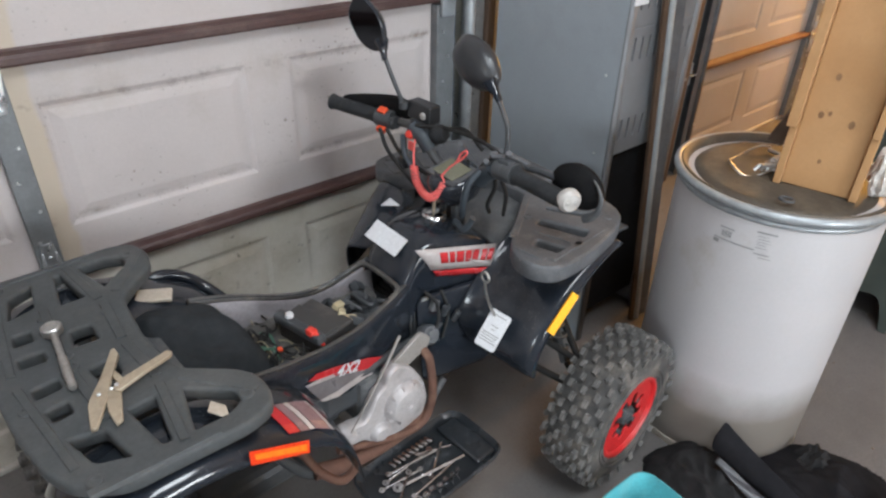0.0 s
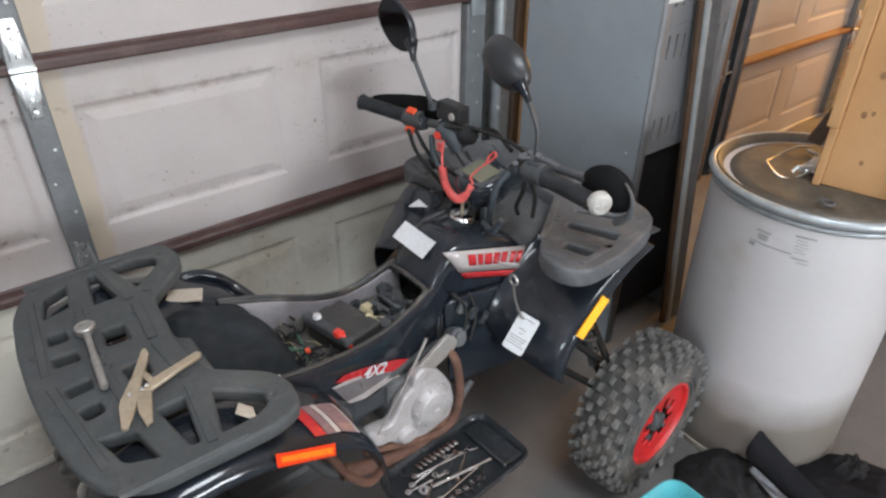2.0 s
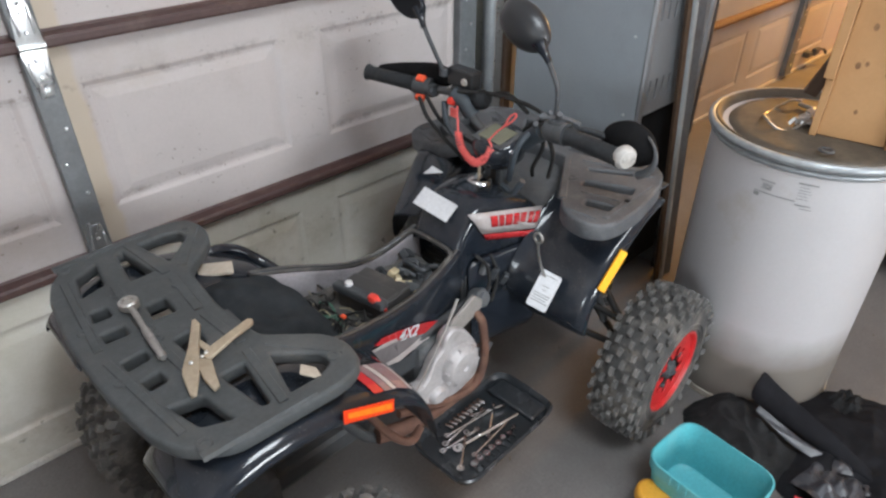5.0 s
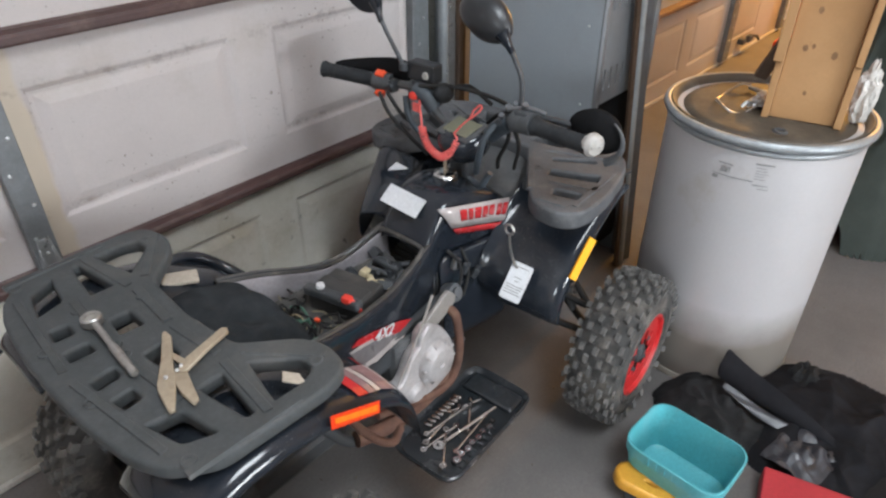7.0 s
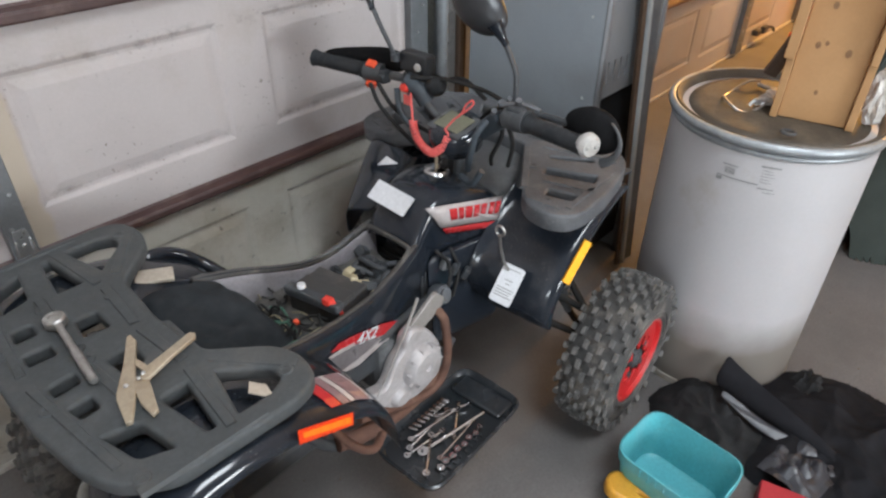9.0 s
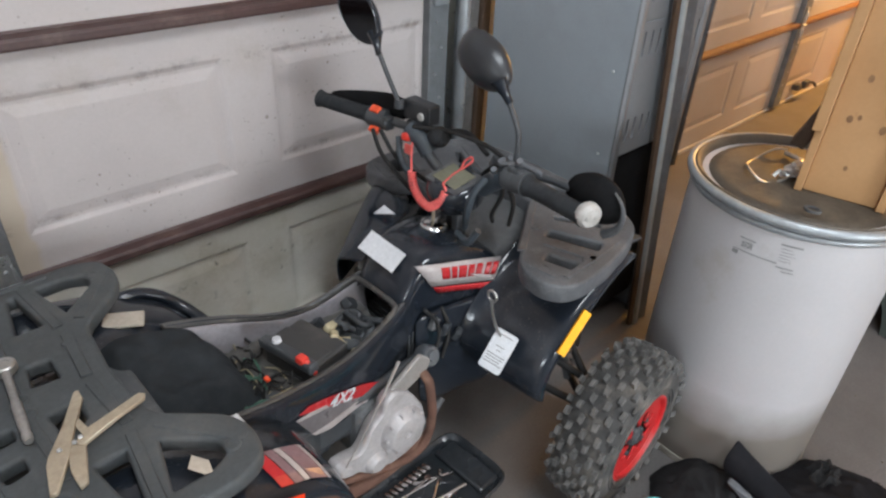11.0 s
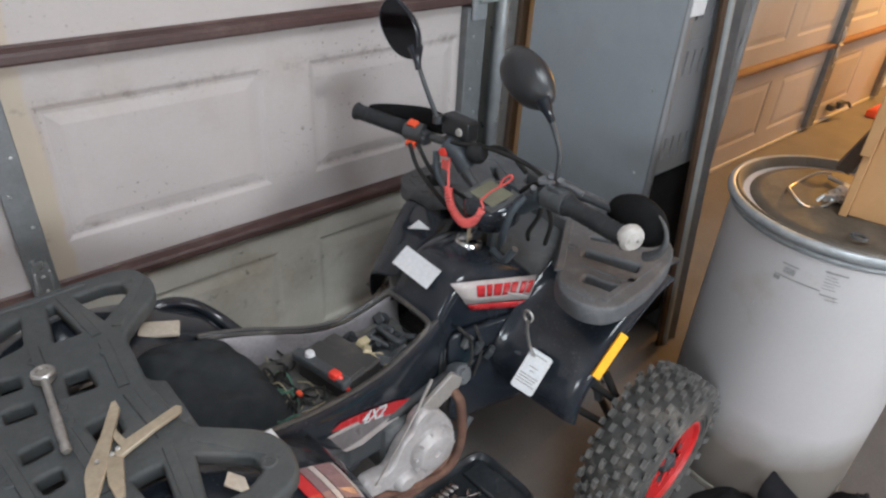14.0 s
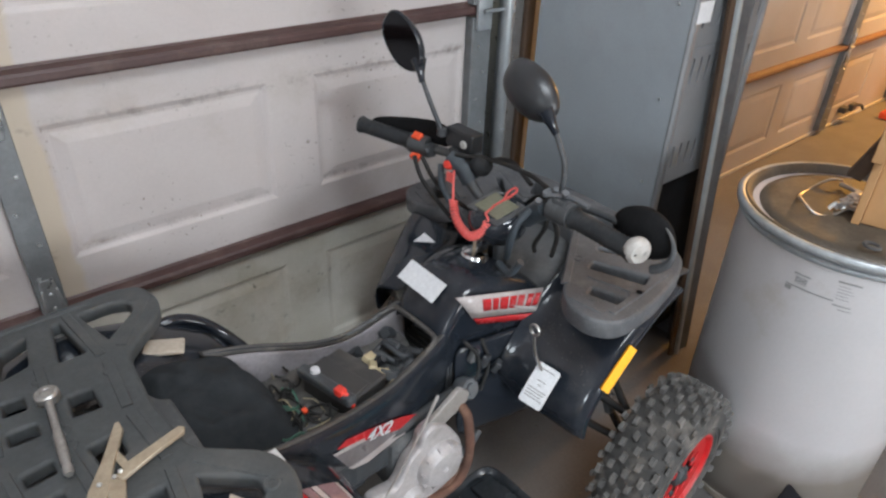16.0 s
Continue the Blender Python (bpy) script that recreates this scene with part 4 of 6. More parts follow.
def bag_flap(bag):
    """A stiff pointed flap that droops along the bag, its pale edge and a crumple of shiny film."""
    rows, edge = [], []
    for i in range(17):
        t = i / 16
        up = Vector((1.600 - 0.014 * t, 0.478 - 0.357 * t, 0.205 - 0.135 * t ** 0.8 + 0.012 * math.sin(3.0 * t)))
        lo = Vector((1.556 + 0.012 * t, 0.470 - 0.348 * t, 0.118 - 0.062 * t - 0.010 * math.sin(3.1 * t)))
        rows.append([lo + (up - lo) * (k / 5) + Vector((-0.014 * math.sin(math.pi * k / 5), 0.004 * math.sin(9 * t + k), 0)) for k in range(6)])
        w = 0.026 * math.sin(math.pi * min(1.0, 0.12 + 0.88 * t)) + 0.004
        edge.append([lo + Vector((-0.010 - w * k / 3, -0.004, 0.004 - 0.5 * w * k / 3 + 0.003 * math.sin(11 * t + 2 * k))) for k in range(4)])
    shell("flap", rows, M["bag"], bag, "stiff black plastic flap", 0.002, 1)
    shell("flap_edge", edge[1:15], M["film"], bag, "pale grey folded edge of the flap", 0.0015, 1)
    bm = bmesh.new()
    bmesh.ops.create_grid(bm, x_segments=34, y_segments=34, size=1.0)
    for v in bm.verts:
        u, w = v.co.x, v.co.y
        q = Vector((u, w, 4.0))
        c = abs(noise.noise(q * 1.3)) + 0.25 * abs(noise.noise(q * 2.9))
        k = 1 + 0.22 * noise.noise(q * 1.6)
        v.co = Vector((1.485 + (0.085 * u + 0.02 * w) * k, 0.185 + (0.070 * w - 0.02 * u) * k, 0.040 + 0.075 * c * max(0.0, 1 - 0.5 * (u * u + w * w)) + 0.022 * (1 - u * u * 0.5 - w * w * 0.5)))
    part("clear_film", bm, M["film"], bag, "shiny crumple of grey film", True, 18)


bag_flap(bag_sheet.parent)


def red_box():
    t = thing("red_box", (1.30, 0.095, 0), "red cardboard box lid on the floor", "box")
    bm = bmesh.new()
    m = Matrix.Translation((1.299, 0.095, 0.0)) @ pose(0, 0, 0, 0, 0, 14)
    box(bm, (-0.11, -0.13, 0.0), (0.11, 0.13, 0.060), 0.004, m)
    part("lid", bm, M["redbox"], t)


red_box()
crumpled("green_cloth", "dark green cloth bundle on the garage floor", "cloth", (3.17, 0.47), (0.45, 0.46, 1.05), "greencloth", 14, 0, 0.35, 90)
crumpled("red_cloth", "red cloth bundle beyond the drum", "cloth", (4.05, 0.46), (0.3, 0.3, 0.95), "redbox", 17, 0, 0.25, 40)


def far_things():
    t = thing("orange_cone", (5.62, 1.50, 0), "orange plastic traffic cone by the far door", "cone")
    bm = bmesh.new()
    lathe(bm, [(0.0, 0.62), (0.02, 0.62), (0.025, 0.6), (0.10, 0.05), (0.0, 0.05)], Matrix.Translation((5.62, 1.50, 0)), 24)
    box(bm, (5.48, 1.36, 0), (5.76, 1.64, 0.05), 0.01)
    part("cone_body", bm, M["orange_switch"], t, "", True)
    t = thing("door_latch", (5.15, 1.75, 0.1), "small dark latch bracket on the far door", "latch")
    bm = bmesh.new()
    box(bm, (5.08, 1.735, 0.085), (5.15, 1.783, 0.125), 0.006)
    box(bm, (5.14, 1.715, 0.095), (5.22, 1.75, 0.145), 0.008)
    tube(bm, [(5.20, 1.73, 0.13), (5.27, 1.71, 0.12), (5.30, 1.70, 0.09)], 0.010, 8)
    part("bracket", bm, M["frame"], t)


far_things()


# ---- the quad bike: x runs forward, C is its middle line ----
C = 1.118
quad = thing("quad_bike", (0.8, C, 0), "dusty black quad bike with its seat taken off and red wheels", "quad bike")


def both(v, side):
    return C + side * v


def rim_z(x, side=-1):
    if side > 0:
        return curve_at([(0.30, 0.74), (0.43, 0.728), (0.52, 0.708), (0.59, 0.682), (0.66, 0.652), (0.72, 0.642), (0.78, 0.652), (0.82, 0.668), (0.85, 0.680), (0.89, 0.690)], x)
    return curve_at([(0.30, 0.735), (0.43, 0.700), (0.505, 0.677), (0.56, 0.665), (0.637, 0.651), (0.70, 0.646), (0.74, 0.647), (0.80, 0.660), (0.84, 0.673), (0.89, 0.690)], x)


def low_z(x):
    return curve_at([(0.30, 0.66), (0.45, 0.61), (0.53, 0.590), (0.59, 0.505), (0.69, 0.475), (0.80, 0.450), (0.90, 0.48), (1.05, 0.52)], x)


def half_w(x):
    """Half the outside width of the body at the knees."""
    return curve_at([(0.30, 0.168), (0.43, 0.156), (0.55, 0.141), (0.86, 0.093), (0.93, 0.085)], x)


XS = [0.30, 0.36, 0.43, 0.50, 0.56, 0.62, 0.68, 0.73, 0.78, 0.82, 0.85, 0.875, 0.89]
for side in (-1, 1):
    rows = []
    for x in (XS if side < 0 else [x for x in XS if x > 0.42]):
        z, zl, w = rim_z(x, side), low_z(x), half_w(x)
        rows.append([(x, both(v, side), h) for v, h in ((w - 0.012, z - 0.001), (w - 0.005, z - 0.002), (w - 0.001, z - 0.012), (w, z - 0.05), (w, (z + zl) / 2), (w - 0.001, zl + 0.012), (w - 0.010, zl))])
    shell("side_panel", rows, M["gloss"], quad, "scuffed gloss black side panel", 0.004, 1)
    xs = XS if side < 0 else [x for x in XS if x > 0.42]
    rows = []
    for x in xs:
        z, w = rim_z(x, side), half_w(x)
        k = 1.0 if side < 0 else 0.45
        rows.append([(x, both(w - v * k, side), h) for v, h in ((0.0075, z + 0.001), (0.012, z + 0.003), (0.018, z + 0.0025), (0.025, z - 0.004), (0.031, z - 0.014))])
    shell("tub_lip", rows, M["rim_lip"], quad, "worn dusty lip of the seat tub", 0.003, 1)
    rows = []
    for x in xs:
        z, w = rim_z(x, side), half_w(x)
        w0 = w - (0.0305 if side < 0 else 0.0135)
        rows.append([(x, both(v, side), h) for v, h in ((w0, z - 0.013), (w0 - 0.004, z - 0.03), (w0 - 0.008, 0.590), (max(0.03, w0 - 0.03), 0.565))])
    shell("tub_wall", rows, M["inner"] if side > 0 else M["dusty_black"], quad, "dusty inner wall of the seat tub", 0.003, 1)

boxes("tub_floor", [((0.30, C - 0.10, 0.548), (0.70, C + 0.10, 0.562), 0.004), ((0.70, C - 0.07, 0.548), (0.885, C + 0.07, 0.562), 0.004)], M["dusty_black"], quad)

bm = bmesh.new()
bmesh.ops.create_grid(bm, x_segments=70, y_segments=36, size=1.0)
for v in bm.verts:
    x = 0.66 + 0.205 * v.co.x
    w = half_w(x) - 0.036
    q = Vector((x * 20, v.co.y * 3, 0))
    v.co = Vector((x, C + v.co.y * w, 0.606 + 0.012 * noise.noise(q) + 0.010 * abs(noise.noise(q * 2.3)) + 0.012 * abs(v.co.y) ** 3))
part("tub_liner", bm, M["liner"], quad, "grimy black bottom of the seat tub", True, 80)

# tank cover: a ridge that narrows towards the tub and flares to the front and foot
def tank_row(x, zt, ws, wl, zl):
    m1, m2 = zt - 0.35 * (zt - zl), zt - 0.7 * (zt - zl)
    half = [(0.0, zt), (ws * 0.5, zt - 0.002), (ws * 0.82, zt - 0.007), (ws * 0.97, zt - 0.018), (ws + 0.002, zt - 0.036), ((ws + wl) / 2, m1), (wl, m2), (wl - 0.004, zl + 0.02), (wl - 0.014, zl)]
    return [(x, C - v, z) for v, z in reversed(half)] + [(x, C + v, z) for v, z in half[1:]]


rows = [tank_row(*r) for r in ((0.868, 0.676, 0.078, 0.084, 0.55), (0.872, 0.688, 0.081, 0.086, 0.545), (0.890, 0.722, 0.083, 0.086, 0.54), (0.925, 0.768, 0.083, 0.085, 0.535), (0.945, 0.785, 0.084, 0.084, 0.53),
                               (0.975, 0.792, 0.089, 0.086, 0.53), (1.02, 0.792, 0.101, 0.096, 0.54), (1.07, 0.782, 0.113, 0.108, 0.55), (1.115, 0.765, 0.124, 0.120, 0.57), (1.15, 0.740, 0.127, 0.124, 0.59), (1.18, 0.70, 0.118, 0.118, 0.61))]
tank = shell("tank_cover", rows, M["gloss"], quad, "gloss black tank cover", 0.004, 2)
# worn front edge of the seat tub below the tank
bm = bmesh.new()
tube(bm, [(0.835, C - 0.082, 0.670), (0.858, C - 0.078, 0.681), (0.868, C - 0.062, 0.686), (0.869, C, 0.688), (0.868, C + 0.062, 0.686), (0.858, C + 0.080, 0.681), (0.835, C + 0.086, 0.672)], 0.0065, 10)
part("tub_rim_bar", bm, M["rim_lip"], quad, "worn rim of the seat tub", True)

# tank labels and cap
m = on_plane((0.908, 1.150, 0.7575), (0.06, -0.99, -0.11), (0.80, 0.0, 0.60))
lab = plate("warning_label", [(-0.058, -0.026), (0.058, -0.026), (0.058, 0.026), (-0.058, 0.026)], [], 0.0012, 0.0003, M["label"], quad, Matrix.Translation((-0.001, -0.006, 0.010)) @ m, "white paper warning label")
cap = bmesh.new()
lathe(cap, [(0.0, 0.020), (0.018, 0.020), (0.030, 0.016), (0.034, 0.008), (0.034, -0.004), (0.030, -0.010)], Matrix.Translation((1.058, 1.134, 0.777)) @ pose(0, 0, 0, 0, 4), 28)
cap = part("fuel_cap", cap, M["chrome"], quad, "chrome fuel cap", True)
bm = bmesh.new()
tube(bm, [(1.058, 1.134, 0.79), (1.060, 1.136, 0.842)], 0.0042, 10)
lathe(bm, [(0.0, 0.0), (0.007, 0.0), (0.008, 0.004), (0.008, 0.018), (0.006, 0.021), (0, 0.021)], Matrix.Translation((1.060, 1.136, 0.840)), 12)
part("breather_stem", bm, M["tan_steel"], cap, "brass breather stem", True)

# decals of the tank side and of the side panel: stripes, and bars in place of the maker's word
def panel_y(x):
    return C - half_w(x) - 0.003


def flat(name, poly, y, mat, label="", lift=0.0):
    bm = bmesh.new()
    yy = (lambda x: y) if y else panel_y
    a = [bm.verts.new((x, yy(x) - lift, z)) for x, z in poly]
    b = [bm.verts.new((x, yy(x) - lift + 0.0015, z)) for x, z in poly]
    bm.faces.new(a)
    bm.faces.new(b[::-1])
    for k in range(len(a)):
        k2 = (k + 1) % len(a)
        bm.faces.new((a[k], b[k], b[k2], a[k2]))
    return part(name, bm, M[mat], quad, label)


TL, TR, BR, BL = Vector((0.908, 1.034, 0.784)), Vector((1.146, 0.988, 0.734)), Vector((1.122, 0.994, 0.648)), Vector((0.946, 1.034, 0.692))


def slanted(name, quad_uv, mat, label, lift):
    """A thin sheet on the tank side, from coordinates across (u) and down (v) the decal."""
    def at(u, v):
        top, bot = TL.lerp(TR, u), BL.lerp(BR, u)
        out = Vector((-0.22, -0.97, 0.08)).normalized()
        return top.lerp(bot, v) + out * (lift + 0.004 + 0.005 * math.sin(math.pi * v))
    bm = bmesh.new()
    n = 6
    (u0, v0), (u1, v1), (u2, v2), (u3, v3) = quad_uv
    rows = []
    for k in range(n + 1):
        t = k / n
        rows.append([at(u0 + (u1 - u0) * t + ((u3 + (u2 - u3) * t) - (u0 + (u1 - u0) * t)) * r, v0 + (v1 - v0) * t + ((v3 + (v2 - v3) * t) - (v0 + (v1 - v0) * t)) * r) for r in (0, 0.33, 0.67, 1)])
    loft(bm, rows)
    ob = part(name, bm, M[mat], quad, label, True)
    ob.modifiers.new("thickness", "SOLIDIFY").thickness = 0.001
    return ob


slanted("tank_decal", [(0, 0), (1, 0), (1, 0.72), (0.10, 0.74)], "decal_white", "worn white and red tank decal", 0.0)
slanted("decal_stripe", [(0.12, 0.78), (1, 0.77), (1, 0.98), (0.16, 1.0)], "decal_red", "red stripe", 0.0)
for a, b in ((0.26, 0.36), (0.38, 0.45), (0.47, 0.57), (0.59, 0.67), (0.69, 0.77), (0.81, 0.88), (0.90, 0.97)):
    slanted("decal_bar", [(a + 0.012, 0.13), (b + 0.012, 0.13), (b, 0.50), (a, 0.50)], "decal_red", "red bars of the maker's word", 0.0015)
slanted("decal_stripe", [(0.62, 0.40), (0.99, 0.56), (0.98, 0.66), (0.72, 0.56)], "decal_white", "white flash", 0.003)
flat("side_decal", [(0.556, 0.596), (0.641, 0.571), (0.720, 0.533), (0.832, 0.479), (0.828, 0.470), (0.773, 0.495), (0.730, 0.511), (0.640, 0.513), (0.590, 0.531)], 0, "decal_grey", "worn silver and red side decal")
flat("side_stripe", [(0.562, 0.610), (0.586, 0.616), (0.641, 0.599), (0.738, 0.560), (0.851, 0.495), (0.832, 0.480), (0.773, 0.512), (0.720, 0.534), (0.641, 0.573)], 0, "decal_red", "red stripe", 0.001)
flat("side_stripe", [(0.551, 0.604), (0.591, 0.597), (0.632, 0.584), (0.636, 0.574), (0.590, 0.587), (0.559, 0.596)], 0, "decal_white", "white stripe", 0.002)
flat("side_stripe", [(0.588, 0.535), (0.635, 0.526), (0.720, 0.524), (0.773, 0.506), (0.830, 0.479), (0.823, 0.473), (0.777, 0.492), (0.730, 0.506), (0.640, 0.508), (0.597, 0.524)], 0, "decal_white", "white stripe", 0.002)
lettering("number_lettering", "4X2", 0.042, on_plane((0.634, panel_y(0.634) - 0.0042, 0.573), (0.93, 0.144, -0.337), (0.36, 0.05, 0.93)), M["label"], quad, 0.26)


# racks
def rack(name, half, holes, z, mat, label, thick=0.030, skew=0.0, near=1.0):
    out = [(x, C + v * near) for x, v in half] + [(x - skew * v, C - v) for x, v in reversed(half[1:-1])]
    out = rounded(out, 0.022, 4)
    hs = []
    for h in holes:
        for s in (1, -1):
            hs.append(rounded([(x - (skew * v if s < 0 else 0), C + s * v * (near if s > 0 else 1.0)) for x, v in h], 0.014, 4))
    ob = plate(name, out, hs, thick, 0.007, M[mat], quad, Matrix.Translation((0, 0, z - thick / 2)), label)
    return ob


def rack_ribs(ribs, bosses, z, mat, parent, skew=0.0, near=1.0):
    """Raised ribs and bolt bosses moulded on both halves of a rack."""
    for s in (1, -1):
        for a, b, w in ribs:
            k = skew if s < 0 else 0.0
            g = s * (near if s > 0 else 1.0)
            p, q = Vector((a[0] - k * a[1], C + g * a[1], z)), Vector((b[0] - k * b[1], C + g * b[1], z))
            d = (q - p).normalized()
            n = Vector((-d.y, d.x, 0))
            bm = bmesh.new()
            loft(bm, [[e + n * u + Vector((0, 0, h)) for u, h in ((-w * 1.25, -0.004), (-w * 0.8, 0.0030), (w * 0.8, 0.0030), (w * 1.25, -0.004))] for e in (p, q)], True, True)
            part("rib", bm, M[mat], parent)
        for x, v in bosses:
            bm = bmesh.new()
            lathe(bm, [(0.0, 0.001), (0.006, 0.001), (0.0065, 0.0025), (0.011, 0.003), (0.0125, 0.002), (0.014, -0.002)], Matrix.Translation((x - (skew * v if s < 0 else 0), C + s * v * (near if s > 0 else 1.0), z)), 16)
            part("bolt_boss", bm, M[mat], parent, "", True)


REAR = 0.797
rear_half = [(0.048, 0.0), (0.052, -0.12), (0.066, -0.24), (0.090, -0.305), (0.150, -0.352), (0.350, -0.362), (0.396, -0.345), (0.408, -0.285), (0.392, -0.235), (0.302, -0.148), (0.290, 0.0)]
rear_holes = [
    [(0.290, -0.198), (0.368, -0.272), (0.366, -0.312), (0.330, -0.330), (0.262, -0.328)],
    [(0.196, -0.190), (0.258, -0.190), (0.240, -0.325), (0.214, -0.322)],
    [(0.100, -0.196), (0.166, -0.215), (0.182, -0.318), (0.120, -0.290)],
    [(0.178, -0.036), (0.236, -0.030), (0.236, -0.100), (0.186, -0.104)],
    [(0.086, -0.030), (0.144, -0.026), (0.144, -0.070), (0.088, -0.076)],
    [(0.090, -0.104), (0.140, -0.100), (0.142, -0.148), (0.098, -0.154)],
]
rr = rack("rear_rack", rear_half, rear_holes, REAR, "rack", "faded dark grey plastic rear rack", near=0.93)
rack_ribs((((0.305, -0.175), (0.395, -0.30), 0.010), ((0.268, -0.17), (0.250, -0.335), 0.009), ((0.10, -0.345), (0.30, -0.352), 0.008), ((0.075, -0.02), (0.10, -0.28), 0.008),
                    ((0.160, -0.03), (0.172, -0.20), 0.009), ((0.262, -0.01), (0.272, -0.145), 0.010)), ((0.075, -0.09), (0.165, -0.165), (0.372, -0.30), (0.115, -0.325), (0.268, -0.115), (0.165, -0.02)), REAR, "rack", rr, 0.0, 0.93)

boxes("tail_tray", [((0.075, C - 0.165, 0.700), (0.345, C + 0.150, 0.712), 0.005)], M["dusty_black"], quad, "dusty black tail plastic under the rack")

FRONT = 0.800
front_half = [(1.325, 0.0), (1.320, -0.075), (1.222, -0.158), (1.100, -0.228), (1.070, -0.268), (1.064, -0.322), (1.088, -0.360), (1.130, -0.372), (1.225, -0.368), (1.345, -0.344), (1.408, -0.318), (1.440, -0.280), (1.475, -0.15), (1.485, 0.0)]
front_holes = [
    [(1.202, -0.200), (1.244, -0.186), (1.298, -0.315), (1.250, -0.334)],
    [(1.120, -0.262), (1.162, -0.250), (1.186, -0.336), (1.146, -0.350)],
    [(1.300, -0.150), (1.368, -0.256), (1.344, -0.280), (1.280, -0.170)],
    [(1.350, -0.040), (1.440, -0.050), (1.430, -0.190), (1.365, -0.150)],
]
fr = rack("front_rack", front_half, front_holes, FRONT, "rack_front", "dusty grey plastic front rack", 0.046, 0.12)
rack_ribs((((1.184, -0.225), (1.218, -0.345), 0.010), ((1.090, -0.25), (1.10, -0.33), 0.010), ((1.11, -0.343), (1.33, -0.330), 0.008), ((1.335, -0.12), (1.395, -0.29), 0.012), ((1.12, -0.212), (1.31, -0.085), 0.009)), ((1.222, -0.165), (1.105, -0.29), (1.20, -0.335), (1.38, -0.30)), FRONT, "rack_front", fr, 0.12)

# rear fenders under the rack
for side in (-1, 1):
    prof = [(0.045, 0.690), (0.075, 0.735), (0.18, 0.765), (0.30, 0.758), (0.40, 0.725), (0.48, 0.690), (0.530, 0.640), (0.552, 0.57), (0.560, 0.49)]
    rows = []
    for x, z in prof:
        rows.append([(x, both(v, side), z + dz) for v, dz in ((0.14, -0.03), (0.18, 0.0), (0.25, 0.006), (0.32, 0.0), (0.345, -0.012), (0.352, -0.032), (0.348, -0.042))])
    shell("rear_fender", rows, M["gloss"], quad, "scuffed gloss black rear fender", 0.004, 1)
flat("rear_reflector", [(0.328, 0.753), (0.438, 0.702), (0.436, 0.672), (0.327, 0.721)], C - 0.3535, "orange", "bright red-orange side reflector", 0.008)
flat("reflector_core", [(0.336, 0.742), (0.432, 0.697), (0.431, 0.682), (0.336, 0.729)], C - 0.3535, "orange_core", "bright orange middle of the reflector", 0.0092)
for k, (x0, mt) in enumerate(((0.400, "decal_red"), (0.424, "decal_mauve"), (0.442, "decal_white"), (0.454, "decal_mauve"), (0.486, "decal_white"))):
    w = (0.022, 0.016, 0.010, 0.030, 0.005)[k]
    bm = bmesh.new()
    rows = []
    for v in (0.262, 0.29, 0.318, 0.336):
        x1 = x0 + (v - 0.262) * 0.18
        def top(x):
            return curve_at([(0.30, 0.758), (0.40, 0.725), (0.48, 0.690), (0.53, 0.640)], x) + (0.006 if v < 0.30 else (0.001 if v < 0.33 else -0.006))
        rows.append([(x1, C - v, top(x1) + 0.0025), (x1 + w, C - v, top(x1 + w) + 0.0025)])
    loft(bm, rows)
    ob = part("fender_stripe", bm, M[mt], quad, "worn fender stripe")
    ob.modifiers.new("thickness", "SOLIDIFY").thickness = 0.001

# front fenders: a mudguard behind each wheel rising to the rack
for side in (-1, 1):
    prof = [(1.070, 0.462), (1.062, 0.50), (1.074, 0.548), (1.112, 0.60), (1.165, 0.648), (1.22, 0.690), (1.275, 0.730), (1.33, 0.752), (1.375, 0.757)]
    rows = []
    for k, (x, z) in enumerate(prof):
        lean = 0.0 if k > 2 else 0.02 * (2 - k) / 2
        rows.append([(x + dx, both(v, side), z + dz) for v, dx, dz in ((0.120, -0.045 + lean, 0.030), (0.135, -0.036 + lean, 0.018), (0.17, -0.022, 0.012), (0.205, -0.028, 0.012), (0.24, -0.008, 0.004), (0.30, -0.006, 0.002), (0.336, 0.0, 0.0), (0.349, 0.010, -0.008), (0.352, 0.024, -0.018))])
    shell("front_fender", rows, M["gloss"], quad, "scuffed gloss black front fender", 0.004, 1)
    bm = bmesh.new()
    loft(bm, [[(x, both(v, side), z) for v in (0.12, 0.18, 0.25, 0.33)] for x, z in ((1.205, 0.735), (1.225, 0.760), (1.26, 0.772), (1.34, 0.774), (1.44, 0.765))])
    ob = part("fender_top", bm, M["satin"], quad)
    ob.modifiers.new("thickness", "SOLIDIFY").thickness = 0.006
m = on_plane((1.176, C - 0.352, 0.624), (0.72, 0.0, 0.69), (0.50, -0.66, -0.55))
plate("front_reflector", [(-0.058, -0.0095), (0.058, -0.0095), (0.058, 0.0095), (-0.058, 0.0095)], [], 0.008, 0.001, M["amber"], quad, Matrix.Translation((-0.014, -0.006, 0.004)) @ m, "amber side reflector")

# far knee panel that rises from the tub to the rack
rows = []
for (ax, ay, az), (bx, by, bz) in (((0.865, 1.272, 0.698), (0.890, 1.195, 0.712)), ((0.915, 1.300, 0.728), (0.935, 1.203, 0.752)), ((0.968, 1.330, 0.752), (0.985, 1.210, 0.770)), ((1.025, 1.368, 0.772), (1.040, 1.228, 0.772)), ((1.085, 1.405, 0.786), (1.11, 1.245, 0.768))):
    rows.append([(ax + 0.01, ay + 0.012, 0.60), (ax + 0.006, ay + 0.010, az - 0.04), (ax + 0.002, ay + 0.004, az - 0.008), (ax * 0.85 + bx * 0.15, ay * 0.85 + by * 0.15, az + 0.001), (ax * 0.5 + bx * 0.5, ay * 0.5 + by * 0.5, (az + bz) / 2 + 0.003), (bx, by, bz - 0.004)])
